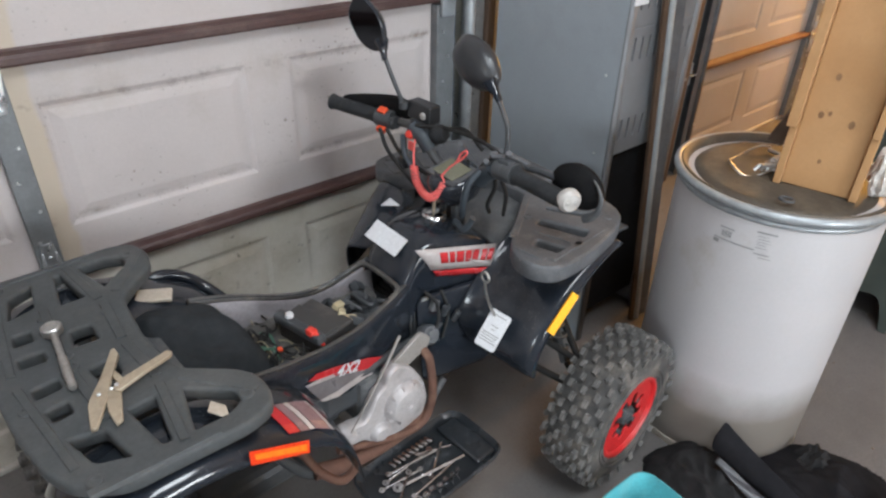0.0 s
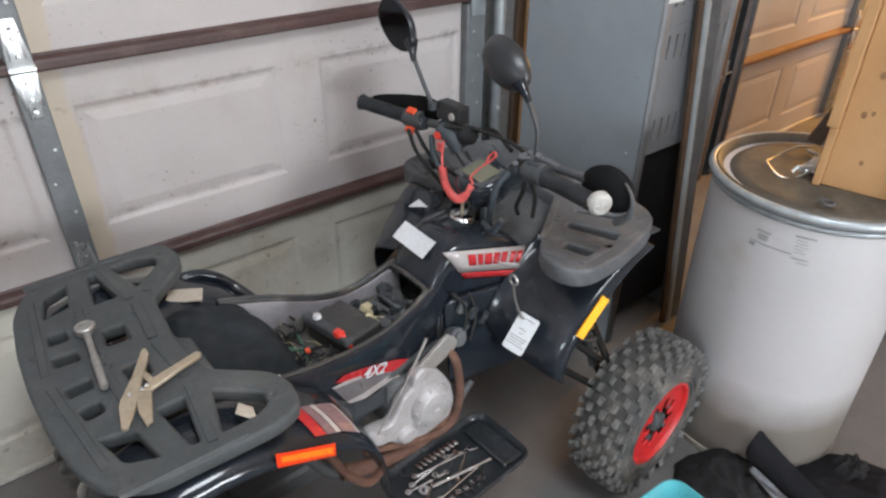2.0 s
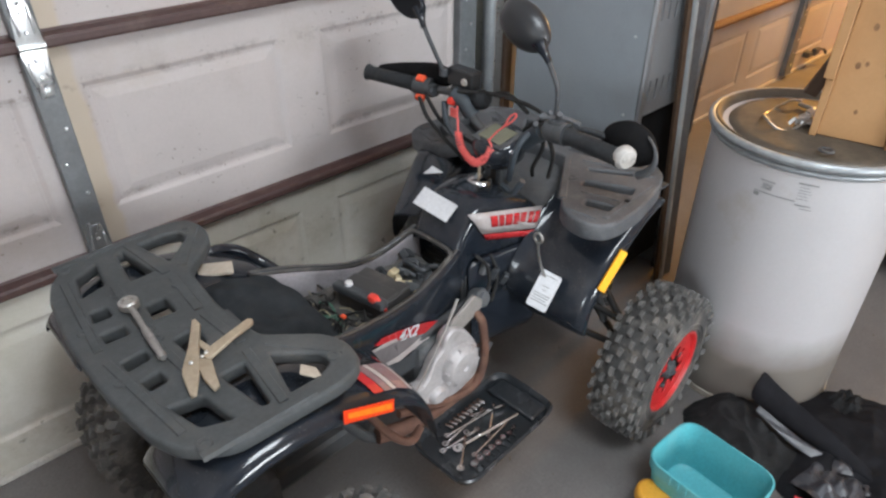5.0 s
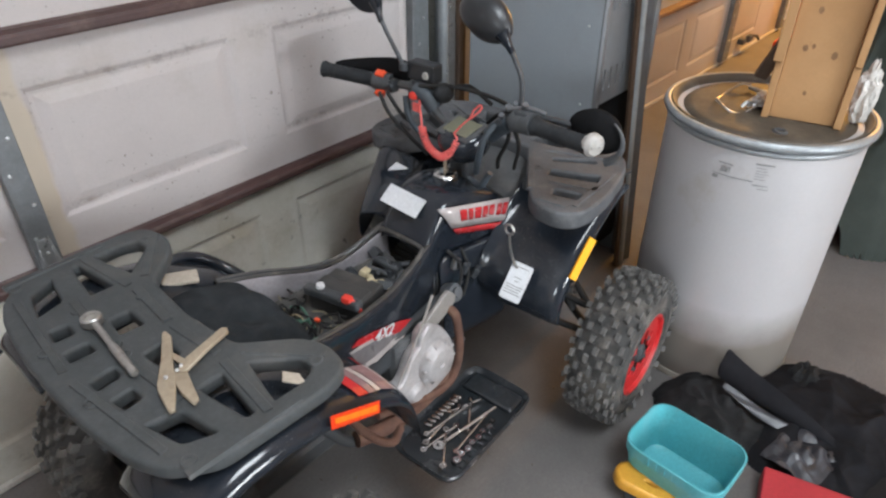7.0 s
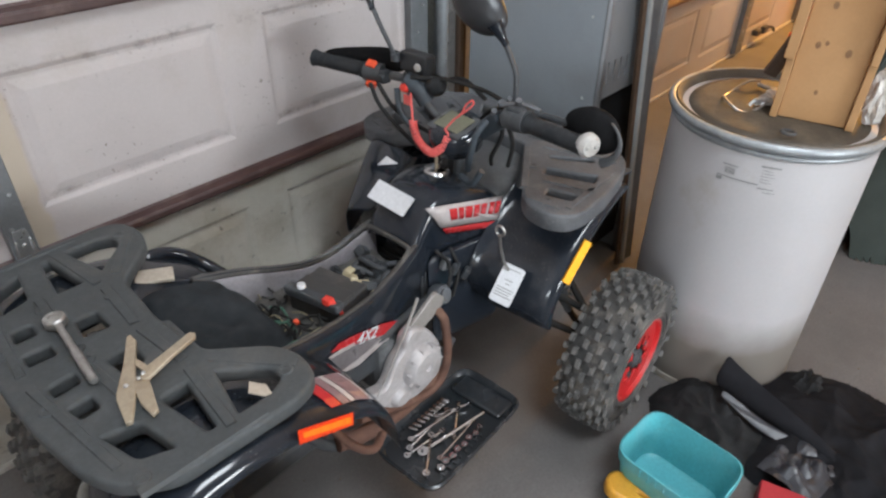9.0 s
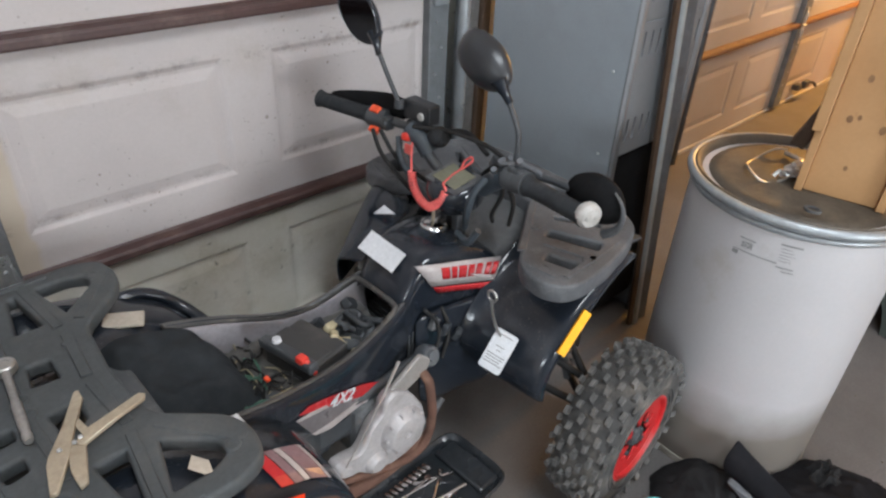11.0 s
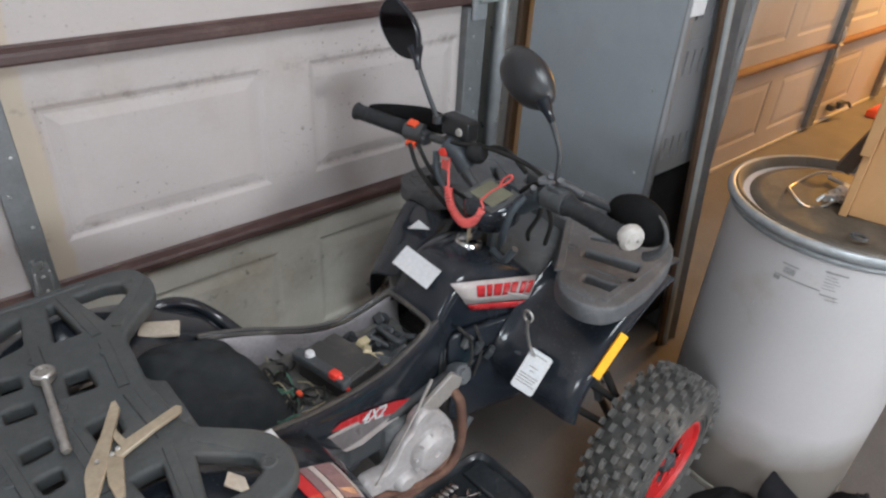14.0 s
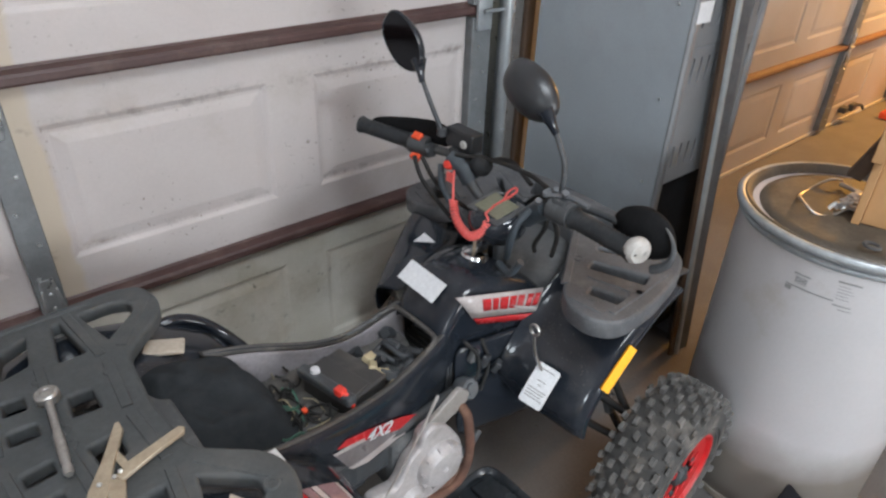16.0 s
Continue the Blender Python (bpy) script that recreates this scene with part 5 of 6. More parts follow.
shell("knee_panel", rows, M["gloss"], quad, "gloss black knee panel rising to the rack", 0.004, 1)
bm = bmesh.new()
for dz in (0.0, 0.0015):
    bm.faces.new([bm.verts.new((x, y, z + dz)) for x, y, z in ((1.035, 1.291, 0.778), (1.000, 1.291, 0.766), (1.026, 1.238, 0.779))])
part("torn_label", bm, M["label"], quad, "torn corner of a white label")

# nose and inner cowl
rows = []
for x, w, zt, zl in ((1.10, 0.13, 0.70, 0.42), (1.20, 0.15, 0.745, 0.40), (1.32, 0.16, 0.765, 0.40), (1.44, 0.15, 0.755, 0.42), (1.54, 0.13, 0.70, 0.46), (1.58, 0.10, 0.64, 0.50)):
    rows.append([(x, C - w, zl), (x, C - w, zt - 0.05), (x, C - w * 0.7, zt), (x, C, zt + 0.01), (x, C + w * 0.7, zt), (x, C + w, zt - 0.05), (x, C + w, zl)])
shell("nose_cowl", rows, M["dusty_black"], quad, "", 0.005, 1)
rows = []
for x, z in ((0.93, 0.57), (0.98, 0.50), (1.01, 0.43), (1.03, 0.36)):
    rows.append([(x, C + v, z) for v in (-0.09, -0.05, 0.05, 0.09)])
shell("leg_shield", rows, M["satin"], quad, "", 0.005, 1)

# dark inner panel below the tank on each side
for side in (-1, 1):
    rows = []
    for x, w in ((0.905, 0.088), (0.95, 0.100), (1.02, 0.110), (1.08, 0.124), (1.13, 0.140)):
        rows.append([(x, both(w - 0.006, side), 0.645), (x + 0.005, both(w + 0.006, side), 0.53), (x + 0.012, both(w + 0.010, side), 0.45), (x + 0.02, both(w, side), 0.34)])
    shell("inner_panel", rows, M["gloss"], quad, "dark plastic panel below the tank", 0.004, 1)

# frame, foot rests and suspension
tubes("frame_tube", [[(0.10, C + s * 0.12, 0.50), (0.35, C + s * 0.12, 0.54), (0.62, C + s * 0.11, 0.52), (0.95, C + s * 0.10, 0.53), (1.15, C + s * 0.09, 0.62)] for s in (-1, 1)] +
      [[(0.48, C + s * 0.10, 0.40), (0.56, C + s * 0.11, 0.28), (0.70, C + s * 0.11, 0.23), (0.90, C + s * 0.10, 0.23), (1.02, C + s * 0.08, 0.30)] for s in (-1, 1)], 0.014, M["frame"], quad, "black tubular frame")
for s in (-1, 1):
    tubes("suspension_arm", [[(1.29, C + s * 0.20, 0.27), (1.34, C + s * 0.31, 0.24)], [(1.46, C + s * 0.11, 0.28), (1.36, C + s * 0.31, 0.24)], [(1.30, C + s * 0.20, 0.38), (1.35, C + s * 0.30, 0.33)], [(1.45, C + s * 0.11, 0.42), (1.36, C + s * 0.30, 0.33)]], 0.011, M["wire_black"], quad)
    bm = bmesh.new()
    a, b = Vector((1.34, C + s * 0.13, 0.62)), Vector((1.345, C + s * 0.26, 0.30))
    tube(bm, [a + (b - a) * 0.12 + Vector((0.026 * math.cos(t * 2 * math.pi * 7), 0.022 * math.sin(t * 2 * math.pi * 7), 0)) + (b - a) * 0.75 * t for t in (k / 84 for k in range(85))], 0.0045, 6, True, False)
    tube(bm, [a, b], 0.012, 10, True, False)
    part("shock_absorber", bm, M["frame"], quad, "", True)
    y0, y1 = sorted((both(0.10, s), both(0.300, s)))
    boxes("foot_rest", [((0.67, y0, 0.195), (0.945, y1, 0.2150), 0.006)], M["footwell"], quad, "dusty brown-grey footwell")
tubes("rear_axle", [[(0.26, C - 0.36, 0.25), (0.26, C + 0.36, 0.25)]], 0.02, M["frame"], quad)
boxes("axle_case", [((0.14, C - 0.08, 0.17), (0.32, C + 0.08, 0.33), 0.03), ((0.28, C - 0.05, 0.22), (0.60, C + 0.05, 0.30), 0.02)], M["frame"], quad)
# rear bracket and rusty rest hanger seen under the near fender
tubes("rusty_bracket", [[(0.50, C - 0.17, 0.47), (0.525, C - 0.23, 0.42), (0.565, C - 0.25, 0.385), (0.62, C - 0.22, 0.36)]], 0.010, M["rust"], quad, "rusty steel bracket")

# engine
def engine():
    y = C - 0.17
    bm = bmesh.new()
    prof = rounded([(0.618, 0.436), (0.640, 0.390), (0.676, 0.384), (0.700, 0.360), (0.735, 0.335), (0.805, 0.337), (0.858, 0.352), (0.871, 0.395), (0.858, 0.458), (0.835, 0.500), (0.818, 0.524), (0.780, 0.552), (0.757, 0.538), (0.752, 0.510), (0.719, 0.489), (0.698, 0.445), (0.680, 0.426), (0.648, 0.434)], 0.010, 3)
    me = plate_mesh("case", prof, [], 0.036, 0.008, on_plane((0.010, C - 0.147, -0.022), (1, 0, 0), (0, 0, 1)))
    bm.from_mesh(me)
    bpy.data.meshes.remove(me)
    e = part("engine_case", bm, M["alloy"], quad, "dusty cast alloy engine case", False)
    turn = Matrix.Translation((0.806, y + 0.008, 0.413)) @ pose(0, 0, 0, 90)
    bm = bmesh.new()
    lathe(bm, [(0.0, 0.026), (0.008, 0.026), (0.010, 0.030), (0.043, 0.030), (0.048, 0.028), (0.058, 0.014), (0.061, 0.008), (0.061, -0.02)], turn, 48)
    for k in range(10):
        a = 36 * k + 10
        box(bm, (-0.0025, 0.046, 0.012), (0.0025, 0.0605, 0.0235), 0.001, turn @ pose(0, 0, 0, 0, 0, a))
    part("clutch_cover", bm, M["alloy"], e, "round alloy clutch cover", True)
    bm = bmesh.new()
    lathe(bm, [(0.0, 0.020), (0.022, 0.019), (0.030, 0.012), (0.033, 0.0), (0.034, -0.02)], Matrix.Translation((0.731, y + 0.008, 0.356)) @ pose(0, 0, 0, 90) @ Matrix.Diagonal((0.98, 0.80, 1, 1)), 28)
    part("sprocket_cover", bm, M["alloy"], e, "", True)
    bm = bmesh.new()
    lathe(bm, [(0.0, 0.018), (0.012, 0.018), (0.016, 0.012), (0.018, -0.02)], Matrix.Translation((0.640, y + 0.008, 0.404)) @ pose(0, 0, 0, 90), 20)
    part("shaft_boss", bm, M["alloy"], e, "", True)
    # arm that leads up to the cylinder
    arm = rounded([(0.790, 0.535), (0.828, 0.505), (0.868, 0.520), (0.876, 0.528), (0.898, 0.534), (0.905, 0.556), (0.876, 0.584)], 0.006, 3)
    plate("cylinder_bracket", arm, [], 0.012, 0.003, M["bracket"], e, on_plane((0, y + 0.025, 0), (1, 0, 0), (0, 0, 1)), "pale worn bracket")
    bm = bmesh.new()
    lathe(bm, [(0.0, 0.012), (0.012, 0.012), (0.014, 0.006), (0.022, 0.006), (0.026, 0.0), (0.026, -0.03)], Matrix.Translation((0.922, y + 0.036, 0.547)) @ pose(0, 0, 0, 60), 24)
    part("cylinder_cap", bm, M["dull_steel"], e, "dull steel cap", True)
    for k in range(9):
        bm = bmesh.new()
        box(bm, (0.86 + 0.012 * k, C - 0.085, 0.44 + 0.010 * k), (0.866 + 0.012 * k, C + 0.085, 0.58 + 0.004 * k), 0.002)
        part("cooling_fin", bm, M["frame"], e)
    # black block above the case, behind the side panel
    boxes("crank_case", [((0.70, C - 0.131, 0.345), (0.86, C + 0.08, 0.50), 0.02)], M["dusty_black"], e)
    boxes("gear_cover", [((0.60, C - 0.115, 0.42), (0.80, C - 0.04, 0.54), 0.02), ((0.54, C - 0.11, 0.40), (0.66, C - 0.05, 0.52), 0.02)], M["satin"], e)


engine()
bm = bmesh.new()
tube(bm, [(0.884, C - 0.14, 0.528), (0.888, C - 0.160, 0.515), (0.893, C - 0.166, 0.490), (0.900, C - 0.170, 0.410), (0.894, C - 0.170, 0.345), (0.868, C - 0.168, 0.300), (0.815, C - 0.165, 0.292), (0.745, C - 0.16, 0.312), (0.62, C - 0.14, 0.345)], 0.0115, 14)
part("exhaust_pipe", bm, M["rust"], quad, "rusty brown exhaust pipe", True)
bm = bmesh.new()
tube(bm, [(0.885, C - 0.140, 0.335), (0.84, C - 0.146, 0.292), (0.74, C - 0.146, 0.278), (0.63, C - 0.140, 0.286), (0.56, C - 0.125, 0.300)], 0.021, 14)
part("engine_guard", bm, M["rust"], quad, "broad rusty engine guard bar", True)
bm = bmesh.new()
tube(bm, [(0.630, C - 0.192, 0.443), (0.70, C - 0.188, 0.530), (0.75, C - 0.182, 0.590), (0.790, C - 0.174, 0.638)], lambda t: 0.0020 + 0.0018 * t, 8)
part("gear_rod", bm, M["bracket"], quad, "thin bright linkage rod", True)
tubes("brake_cable", [[(0.93, C - 0.10, 0.66), (0.955, C - 0.12, 0.62), (0.95, C - 0.13, 0.57), (0.92, C - 0.13, 0.54)], [(0.985, C - 0.10, 0.64), (0.992, C - 0.122, 0.58), (0.975, C - 0.12, 0.50)]], 0.0045, M["wire_black"], quad)
for k in range(3):
    q = Vector((0.955 + 0.030 * k, C - 0.108 - 0.010 * (k % 3), 0.61 - 0.025 * (k % 4)))
    bm = bmesh.new()
    box(bm, (-0.012, -0.008, -0.016), (0.012, 0.008, 0.016), 0.004, Matrix.Translation(q) @ pose(0, 0, 0, 13 * k, 20 - 9 * k, 17 * k))
    part("wiring_block", bm, M["satin"] if k % 3 else M["dusty_black"], quad)

# inside of the seat tub
batt = bmesh.new()
rotb = Matrix.Translation((0.665, C - 0.015, 0.563)) @ pose(0, 0, 0, 0, 0, 12)
box(batt, (-0.055, -0.070, 0.0), (0.055, 0.070, 0.092), 0.005, rotb)
box(batt, (-0.052, -0.067, 0.092), (0.010, 0.067, 0.100), 0.003, rotb)
batt = part("battery", batt, M["battery"], quad, "dusty black battery")
bm = bmesh.new()
box(bm, (-0.066, -0.078, 0.088), (-0.040, 0.075, 0.112), 0.006, rotb)
part("battery_strap", bm, M["satin"], batt, "black terminal strap")
bm = bmesh.new()
lathe(bm, [(0.0, 0.014), (0.009, 0.012), (0.011, 0.0)], rotb @ Matrix.Translation((-0.048, 0.035, 0.108)), 12)
part("terminal_cap", bm, M["label"], batt, "white terminal cap", True)
bm = bmesh.new()
box(bm, (-0.066, -0.058, 0.100), (-0.046, -0.034, 0.120), 0.005, rotb)
tube(bm, [rotb @ Vector(p) for p in ((-0.056, -0.052, 0.110), (-0.054, -0.066, 0.104), (-0.050, -0.076, 0.084), (-0.048, -0.078, 0.066))], lambda t: 0.008 - 0.005 * t, 10)
part("red_terminal", bm, M["red"], batt, "red rubber terminal boot", True)

air = thing("filter_foam", (0.40, C + 0.09, 0.6), "thick black foam pad slumped in the seat tub", "foam")
bm = bmesh.new()
bmesh.ops.create_grid(bm, x_segments=44, y_segments=56, size=1.0)
for v in bm.verts:
    u, w = v.co.x, v.co.y
    q = Vector((u, w, 0))
    lip = max(0.0, ((u * u * u * u + w * w * w * w) ** 0.25 - 0.55) / 0.5)
    out = 1 + 0.07 * noise.noise(q * 1.6 + Vector((4, 2, 0)))
    x = 0.420 + 0.118 * u * out - 0.020 * w
    y = 1.180 + 0.125 * w * out - 0.02 * u
    h = 0.706 + 0.034 * w - 0.026 * u + 0.018 * noise.noise(q * 1.5 + Vector((1, 7, 0))) + 0.006 * noise.noise(q * 4 + Vector((2, 0, 0))) + 0.0015 * noise.noise(q * 22)
    h -= 0.006 * math.exp(-((w - 0.25 - 0.35 * u) / 0.12) ** 2) + 0.085 * lip ** 2.0
    v.co = Vector((x, y, h))
part("block", bm, M["cloth"], air, "", True, 80)
sponge = thing("foam_pad", (0.386, 1.318, 0.73), "small beige foam pad beside the rack", "foam")
bm = bmesh.new()
box(bm, (-0.048, -0.021, -0.005), (0.048, 0.021, 0.005), 0.003, Matrix.Translation((0.374, 1.322, 0.735)) @ pose(0, 0, 0, 4, 6, -24))
part("pad", bm, M["foam"], sponge)

# loom of wires
random.seed(4)
for nm, mt, n, r, area in (("wire_loom", "wire_black", 14, 0.0027, (0.50, 0.60)), ("tan_wire", "wire_tan", 4, 0.0017, (0.50, 0.58)), ("green_wire", "wire_green", 2, 0.0028, (0.51, 0.57))):
    lines = []
    for k in range(n):
        x, y = random.uniform(*area), C + random.uniform(-0.075, 0.08)
        a0, turn, rad = random.uniform(0, 6.28), random.choice((-1, 1)) * random.uniform(0.6, 1.1), random.uniform(0.012, 0.040)
        pts = []
        for j in range(7):
            a = a0 + turn * j
            pts.append((x + rad * math.cos(a) * 0.8, y + rad * math.sin(a) + 0.006 * j * turn, 0.612 + 0.024 * random.random() + 0.008 * math.sin(j)))
        lines.append(pts)
    tubes(nm, lines, r, M[mt], quad, "tangled wires", 6)
random.seed(9)
lines = []
for k in range(15):
    x, y = random.uniform(0.76, 0.83), C + random.uniform(-0.045, 0.06)
    lines.append([(x + random.uniform(-0.035, 0.035), y + random.uniform(-0.035, 0.035), 0.58 + 0.065 * random.random()) for j in range(4)])
tubes("hose", lines, 0.0075, M["satin"], quad, "dusty black hoses", 8)
for k in range(9):
    bm = bmesh.new()
    q = Vector((0.74 + 0.11 * random.random(), C + random.uniform(-0.07, 0.075), 0.58 + 0.05 * random.random()))
    box(bm, (-0.02, -0.014, -0.012), (0.02, 0.014, 0.012), 0.004, Matrix.Translation(q) @ pose(0, 0, 0, random.uniform(-40, 40), random.uniform(-40, 40), random.uniform(0, 180)))
    part("relay", bm, M["satin"], quad)
for x, y, z, a in ((0.735, C - 0.005, 0.655, 20), (0.728, C - 0.028, 0.650, 60), (0.742, C - 0.045, 0.635, -20), (0.752, C - 0.075, 0.62, 30)):
    bm = bmesh.new()
    box(bm, (-0.015, -0.009, -0.008), (0.015, 0.009, 0.008), 0.003, Matrix.Translation((x, y, z)) @ pose(0, 0, 0, 20, 15, a))
    part("plug_connector", bm, M["connector"], quad, "tan plug connectors")
boxes("fuse_holder", [((0.548, C - 0.05, 0.638), (0.558, C - 0.036, 0.645), 0.002)], M["orange_switch"], quad, "orange and white fuse")
bm = bmesh.new()
lathe(bm, [(0, 0.05), (0.02, 0.05), (0.024, 0.04), (0.024, 0)], Matrix.Translation((0.545, C - 0.085, 0.575)), 18)
part("flasher_can", bm, M["satin"], quad, "", True)
boxes("tape_scrap", [((0.30, C - 0.185, 0.70), (0.335, C - 0.155, 0.708), 0.001), ((0.415, C - 0.20, 0.722), (0.432, C - 0.165, 0.730), 0.001)], M["label"], quad, "grimy pale tape")
plate("bare_scrap", [(0.302, 0.838), (0.316, 0.814), (0.326, 0.812), (0.330, 0.832), (0.316, 0.856)], [], 0.003, 0.0005, M["foam"], quad, Matrix.Translation((0, 0, 0.8005)), "pale scrap stuck on the rack")
# far fender loop beside the rack
tubes("grab_loop", [[(0.36, C + 0.30, 0.695), (0.42, C + 0.302, 0.716), (0.475, C + 0.295, 0.700), (0.520, C + 0.270, 0.662), (0.55, C + 0.22, 0.63)]], 0.013, M["gloss"], quad, "black plastic edge")


# handlebar
bm = bmesh.new()
tube(bm, [(1.058, 1.580, 0.970), (1.100, 1.44, 0.962), (1.120, 1.35, 0.962), (1.122, 1.27, 0.964), (1.112, 1.215, 0.925), (1.118, 1.17, 0.895), (1.118, 1.08, 0.893), (1.112, 1.03, 0.915), (1.105, 0.975, 0.962), (1.100, 0.92, 0.975), (1.094, 0.745, 0.970)], 0.011, 12)
hb = part("handlebar", bm, M["frame"], quad, "black steel handlebar", True)
for a, b in (((1.056, 1.585, 0.970), (1.102, 1.430, 0.962)), ((1.094, 0.748, 0.970), (1.099, 0.895, 0.974))):
    bm = bmesh.new()
    a, b = Vector(a), Vector(b)
    tube(bm, [a + (b - a) * k / 26 for k in range(27)], lambda t: 0.0195 + 0.0012 * math.cos(t * 26 * math.pi) + (0.003 if t < 0.06 or t > 0.96 else 0), 18, True, False)
    part("grip", bm, M["grip"], hb, "dusty black rubber grip", True, 60)
# left switch block with its orange buttons
bm = bmesh.new()
tube(bm, [(1.104, 1.426, 0.961), (1.115, 1.374, 0.961)], 0.026, 18, True, False)
sw = part("switch_block", bm, M["greyplastic"], hb, "grey plastic switch block", True)
for q in ((1.100, 1.402, 0.984), (1.090, 1.396, 0.936)):
    bm = bmesh.new()
    box(bm, (-0.010, -0.014, -0.008), (0.010, 0.014, 0.008), 0.003, Matrix.Translation(q) @ pose(0, 0, 0, 0, -35, 8))
    part("switch_button", bm, M["orange_switch"], sw, "orange switch button")
bm = bmesh.new()
box(bm, (1.092, 1.350, 0.943), (1.120, 1.370, 0.978), 0.005)
lathe(bm, [(0, 0.008), (0.008, 0.007), (0.01, 0)], Matrix.Translation((1.094, 1.359, 0.961)) @ pose(0, 0, 0, 0, -90), 12)
part("choke_lever", bm, M["satin"], sw)
# brake reservoir bracket and lever on the left
bm = bmesh.new()
box(bm, (1.124, 1.232, 0.983), (1.165, 1.325, 1.033), 0.006)
box(bm, (1.112, 1.25, 0.960), (1.15, 1.30, 0.988), 0.004)
res = part("brake_block", bm, M["mirror_shell"], hb, "black brake lever block")
bm = bmesh.new()
lathe(bm, [(0, 0.006), (0.009, 0.005), (0.0105, 0)], Matrix.Translation((1.123, 1.257, 1.005)) @ pose(0, 0, 0, 0, -90), 16)
part("bolt_head", bm, M["capwhite"], res, "pale bolt head", True)
rows = []
for y, x, z, w in ((1.305, 1.135, 0.994, 0.060), (1.36, 1.139, 0.994, 0.074), (1.43, 1.128, 0.986, 0.066), (1.51, 1.106, 0.980, 0.050), (1.575, 1.080, 0.977, 0.026)):
    rows.append([(x - 0.016, y, z - w * 0.4), (x - 0.014, y, z + w * 0.5), (x + 0.006, y, z + w * 0.6), (x + 0.010, y, z - w * 0.4)])
shell("brake_lever", rows, M["dark"], hb, "black brake lever", 0, 1, True, True)
# right throttle, lever guard and white bar end
bm = bmesh.new()
tube(bm, [(1.100, 0.900, 0.975), (1.102, 0.955, 0.972)], 0.027, 18, True, False)
part("throttle_block", bm, M["greyplastic"], hb, "dusty grey throttle housing", True)
boxes("cover", [((1.085, 0.910, 0.982), (1.128, 0.950, 1.004), 0.006)], M["satin"], hb)
bm = bmesh.new()
lathe(bm, [(0.0, 0.010), (0.019, 0.010), (0.0235, 0.004), (0.0265, 0.0), (0.0265, -0.012), (0.021, -0.020)], Matrix.Translation((1.094, 0.738, 0.974)) @ pose(0, 0, 0, 90, 0, -28), 24)
be = part("bar_end", bm, M["capwhite"], hb, "dirty white bar end plug", True)
bm = bmesh.new()
for k in (-1, 1):
    lathe(bm, [(0, 0.002), (0.004, 0.0015), (0.0045, 0)], Matrix.Translation((1.094, 0.738, 0.974)) @ pose(0, 0, 0, 90, 0, -28) @ Matrix.Translation((0.010 * k, 0.0, 0.0105)), 10)
part("screw", bm, M["steel"], be)
bm = bmesh.new()
bmesh.ops.create_uvsphere(bm, u_segments=28, v_segments=16, radius=1.0)
for v in bm.verts:
    q = v.co.copy()
    f = 1 + 0.05 * noise.noise(q * 1.7)
    v.co = Vector((1.168 + 0.028 * q.x * f - 0.10 * (0.775 - (0.775 + 0.072 * q.y)) * 0.3, 0.775 + 0.072 * q.y * f, 0.968 + (0.058 if q.z > 0 else 0.045) * q.z * f))
part("hand_guard", bm, M["dark"], hb, "black padded hand guard", True, 80)
bm = bmesh.new()
tube(bm, [(1.150, 0.772 - 0.075 * math.cos(a), 0.966 + 0.060 * math.sin(a)) for a in (radians(-58 + 12 * k) for k in range(10))], lambda t: 0.011 - 0.0095 * t, 8)
part("guard_edge", bm, M["greyplastic"], hb, "dusty pale guard edge", True)
tubes("brake_lever", [[(1.13, 0.95, 0.975), (1.155, 0.88, 0.975), (1.160, 0.80, 0.972), (1.150, 0.745, 0.968)]], 0.008, M["satin"], hb)
bm = bmesh.new()
for q in ((1.10, 0.975, 0.995), (1.12, 0.965, 1.0), (1.09, 0.985, 0.975), (1.125, 0.99, 0.985), (1.105, 0.93, 1.01)):
    lathe(bm, [(0, 0.012), (0.007, 0.012), (0.008, 0.009), (0.008, 0.0)], Matrix.Translation(q) @ pose(0, 0, 0, 20, -30), 10)
tube(bm, [(1.09, 0.97, 1.0), (1.11, 0.92, 1.008), (1.12, 0.88, 1.0)], 0.006, 8)
part("lever_clamp", bm, M["dull_steel"], hb, "tarnished clamp bolts", True)
# clamp block and risers
boxes("bar_clamp", [((1.095, 1.085, 0.86), (1.14, 1.165, 0.915), 0.008), ((1.10, 1.095, 0.74), (1.135, 1.115, 0.87), 0.004), ((1.10, 1.135, 0.74), (1.135, 1.155, 0.87), 0.004)], M["satin"], hb)
tubes("riser_cover", [[(1.118, 1.22, 0.925), (1.112, 1.245, 0.955), (1.104, 1.28, 0.972)], [(1.112, 1.03, 0.912), (1.106, 1.0, 0.94), (1.102, 0.97, 0.962)]], 0.0225, M["bluegrey"], hb, "bluish grey bar cover", 12)
tubes("bar_hose", [[(1.085, 1.000, 0.955), (1.060, 1.012, 0.92), (1.055, 1.022, 0.87), (1.075, 1.045, 0.815)], [(1.06, 1.055, 0.80), (1.05, 1.01, 0.80), (1.055, 0.985, 0.84)], [(1.09, 1.30, 0.95), (1.08, 1.28, 0.90), (1.09, 1.24, 0.85), (1.11, 1.21, 0.80)]], 0.0085, M["bluegrey"], hb, "bluish grey hose", 10)
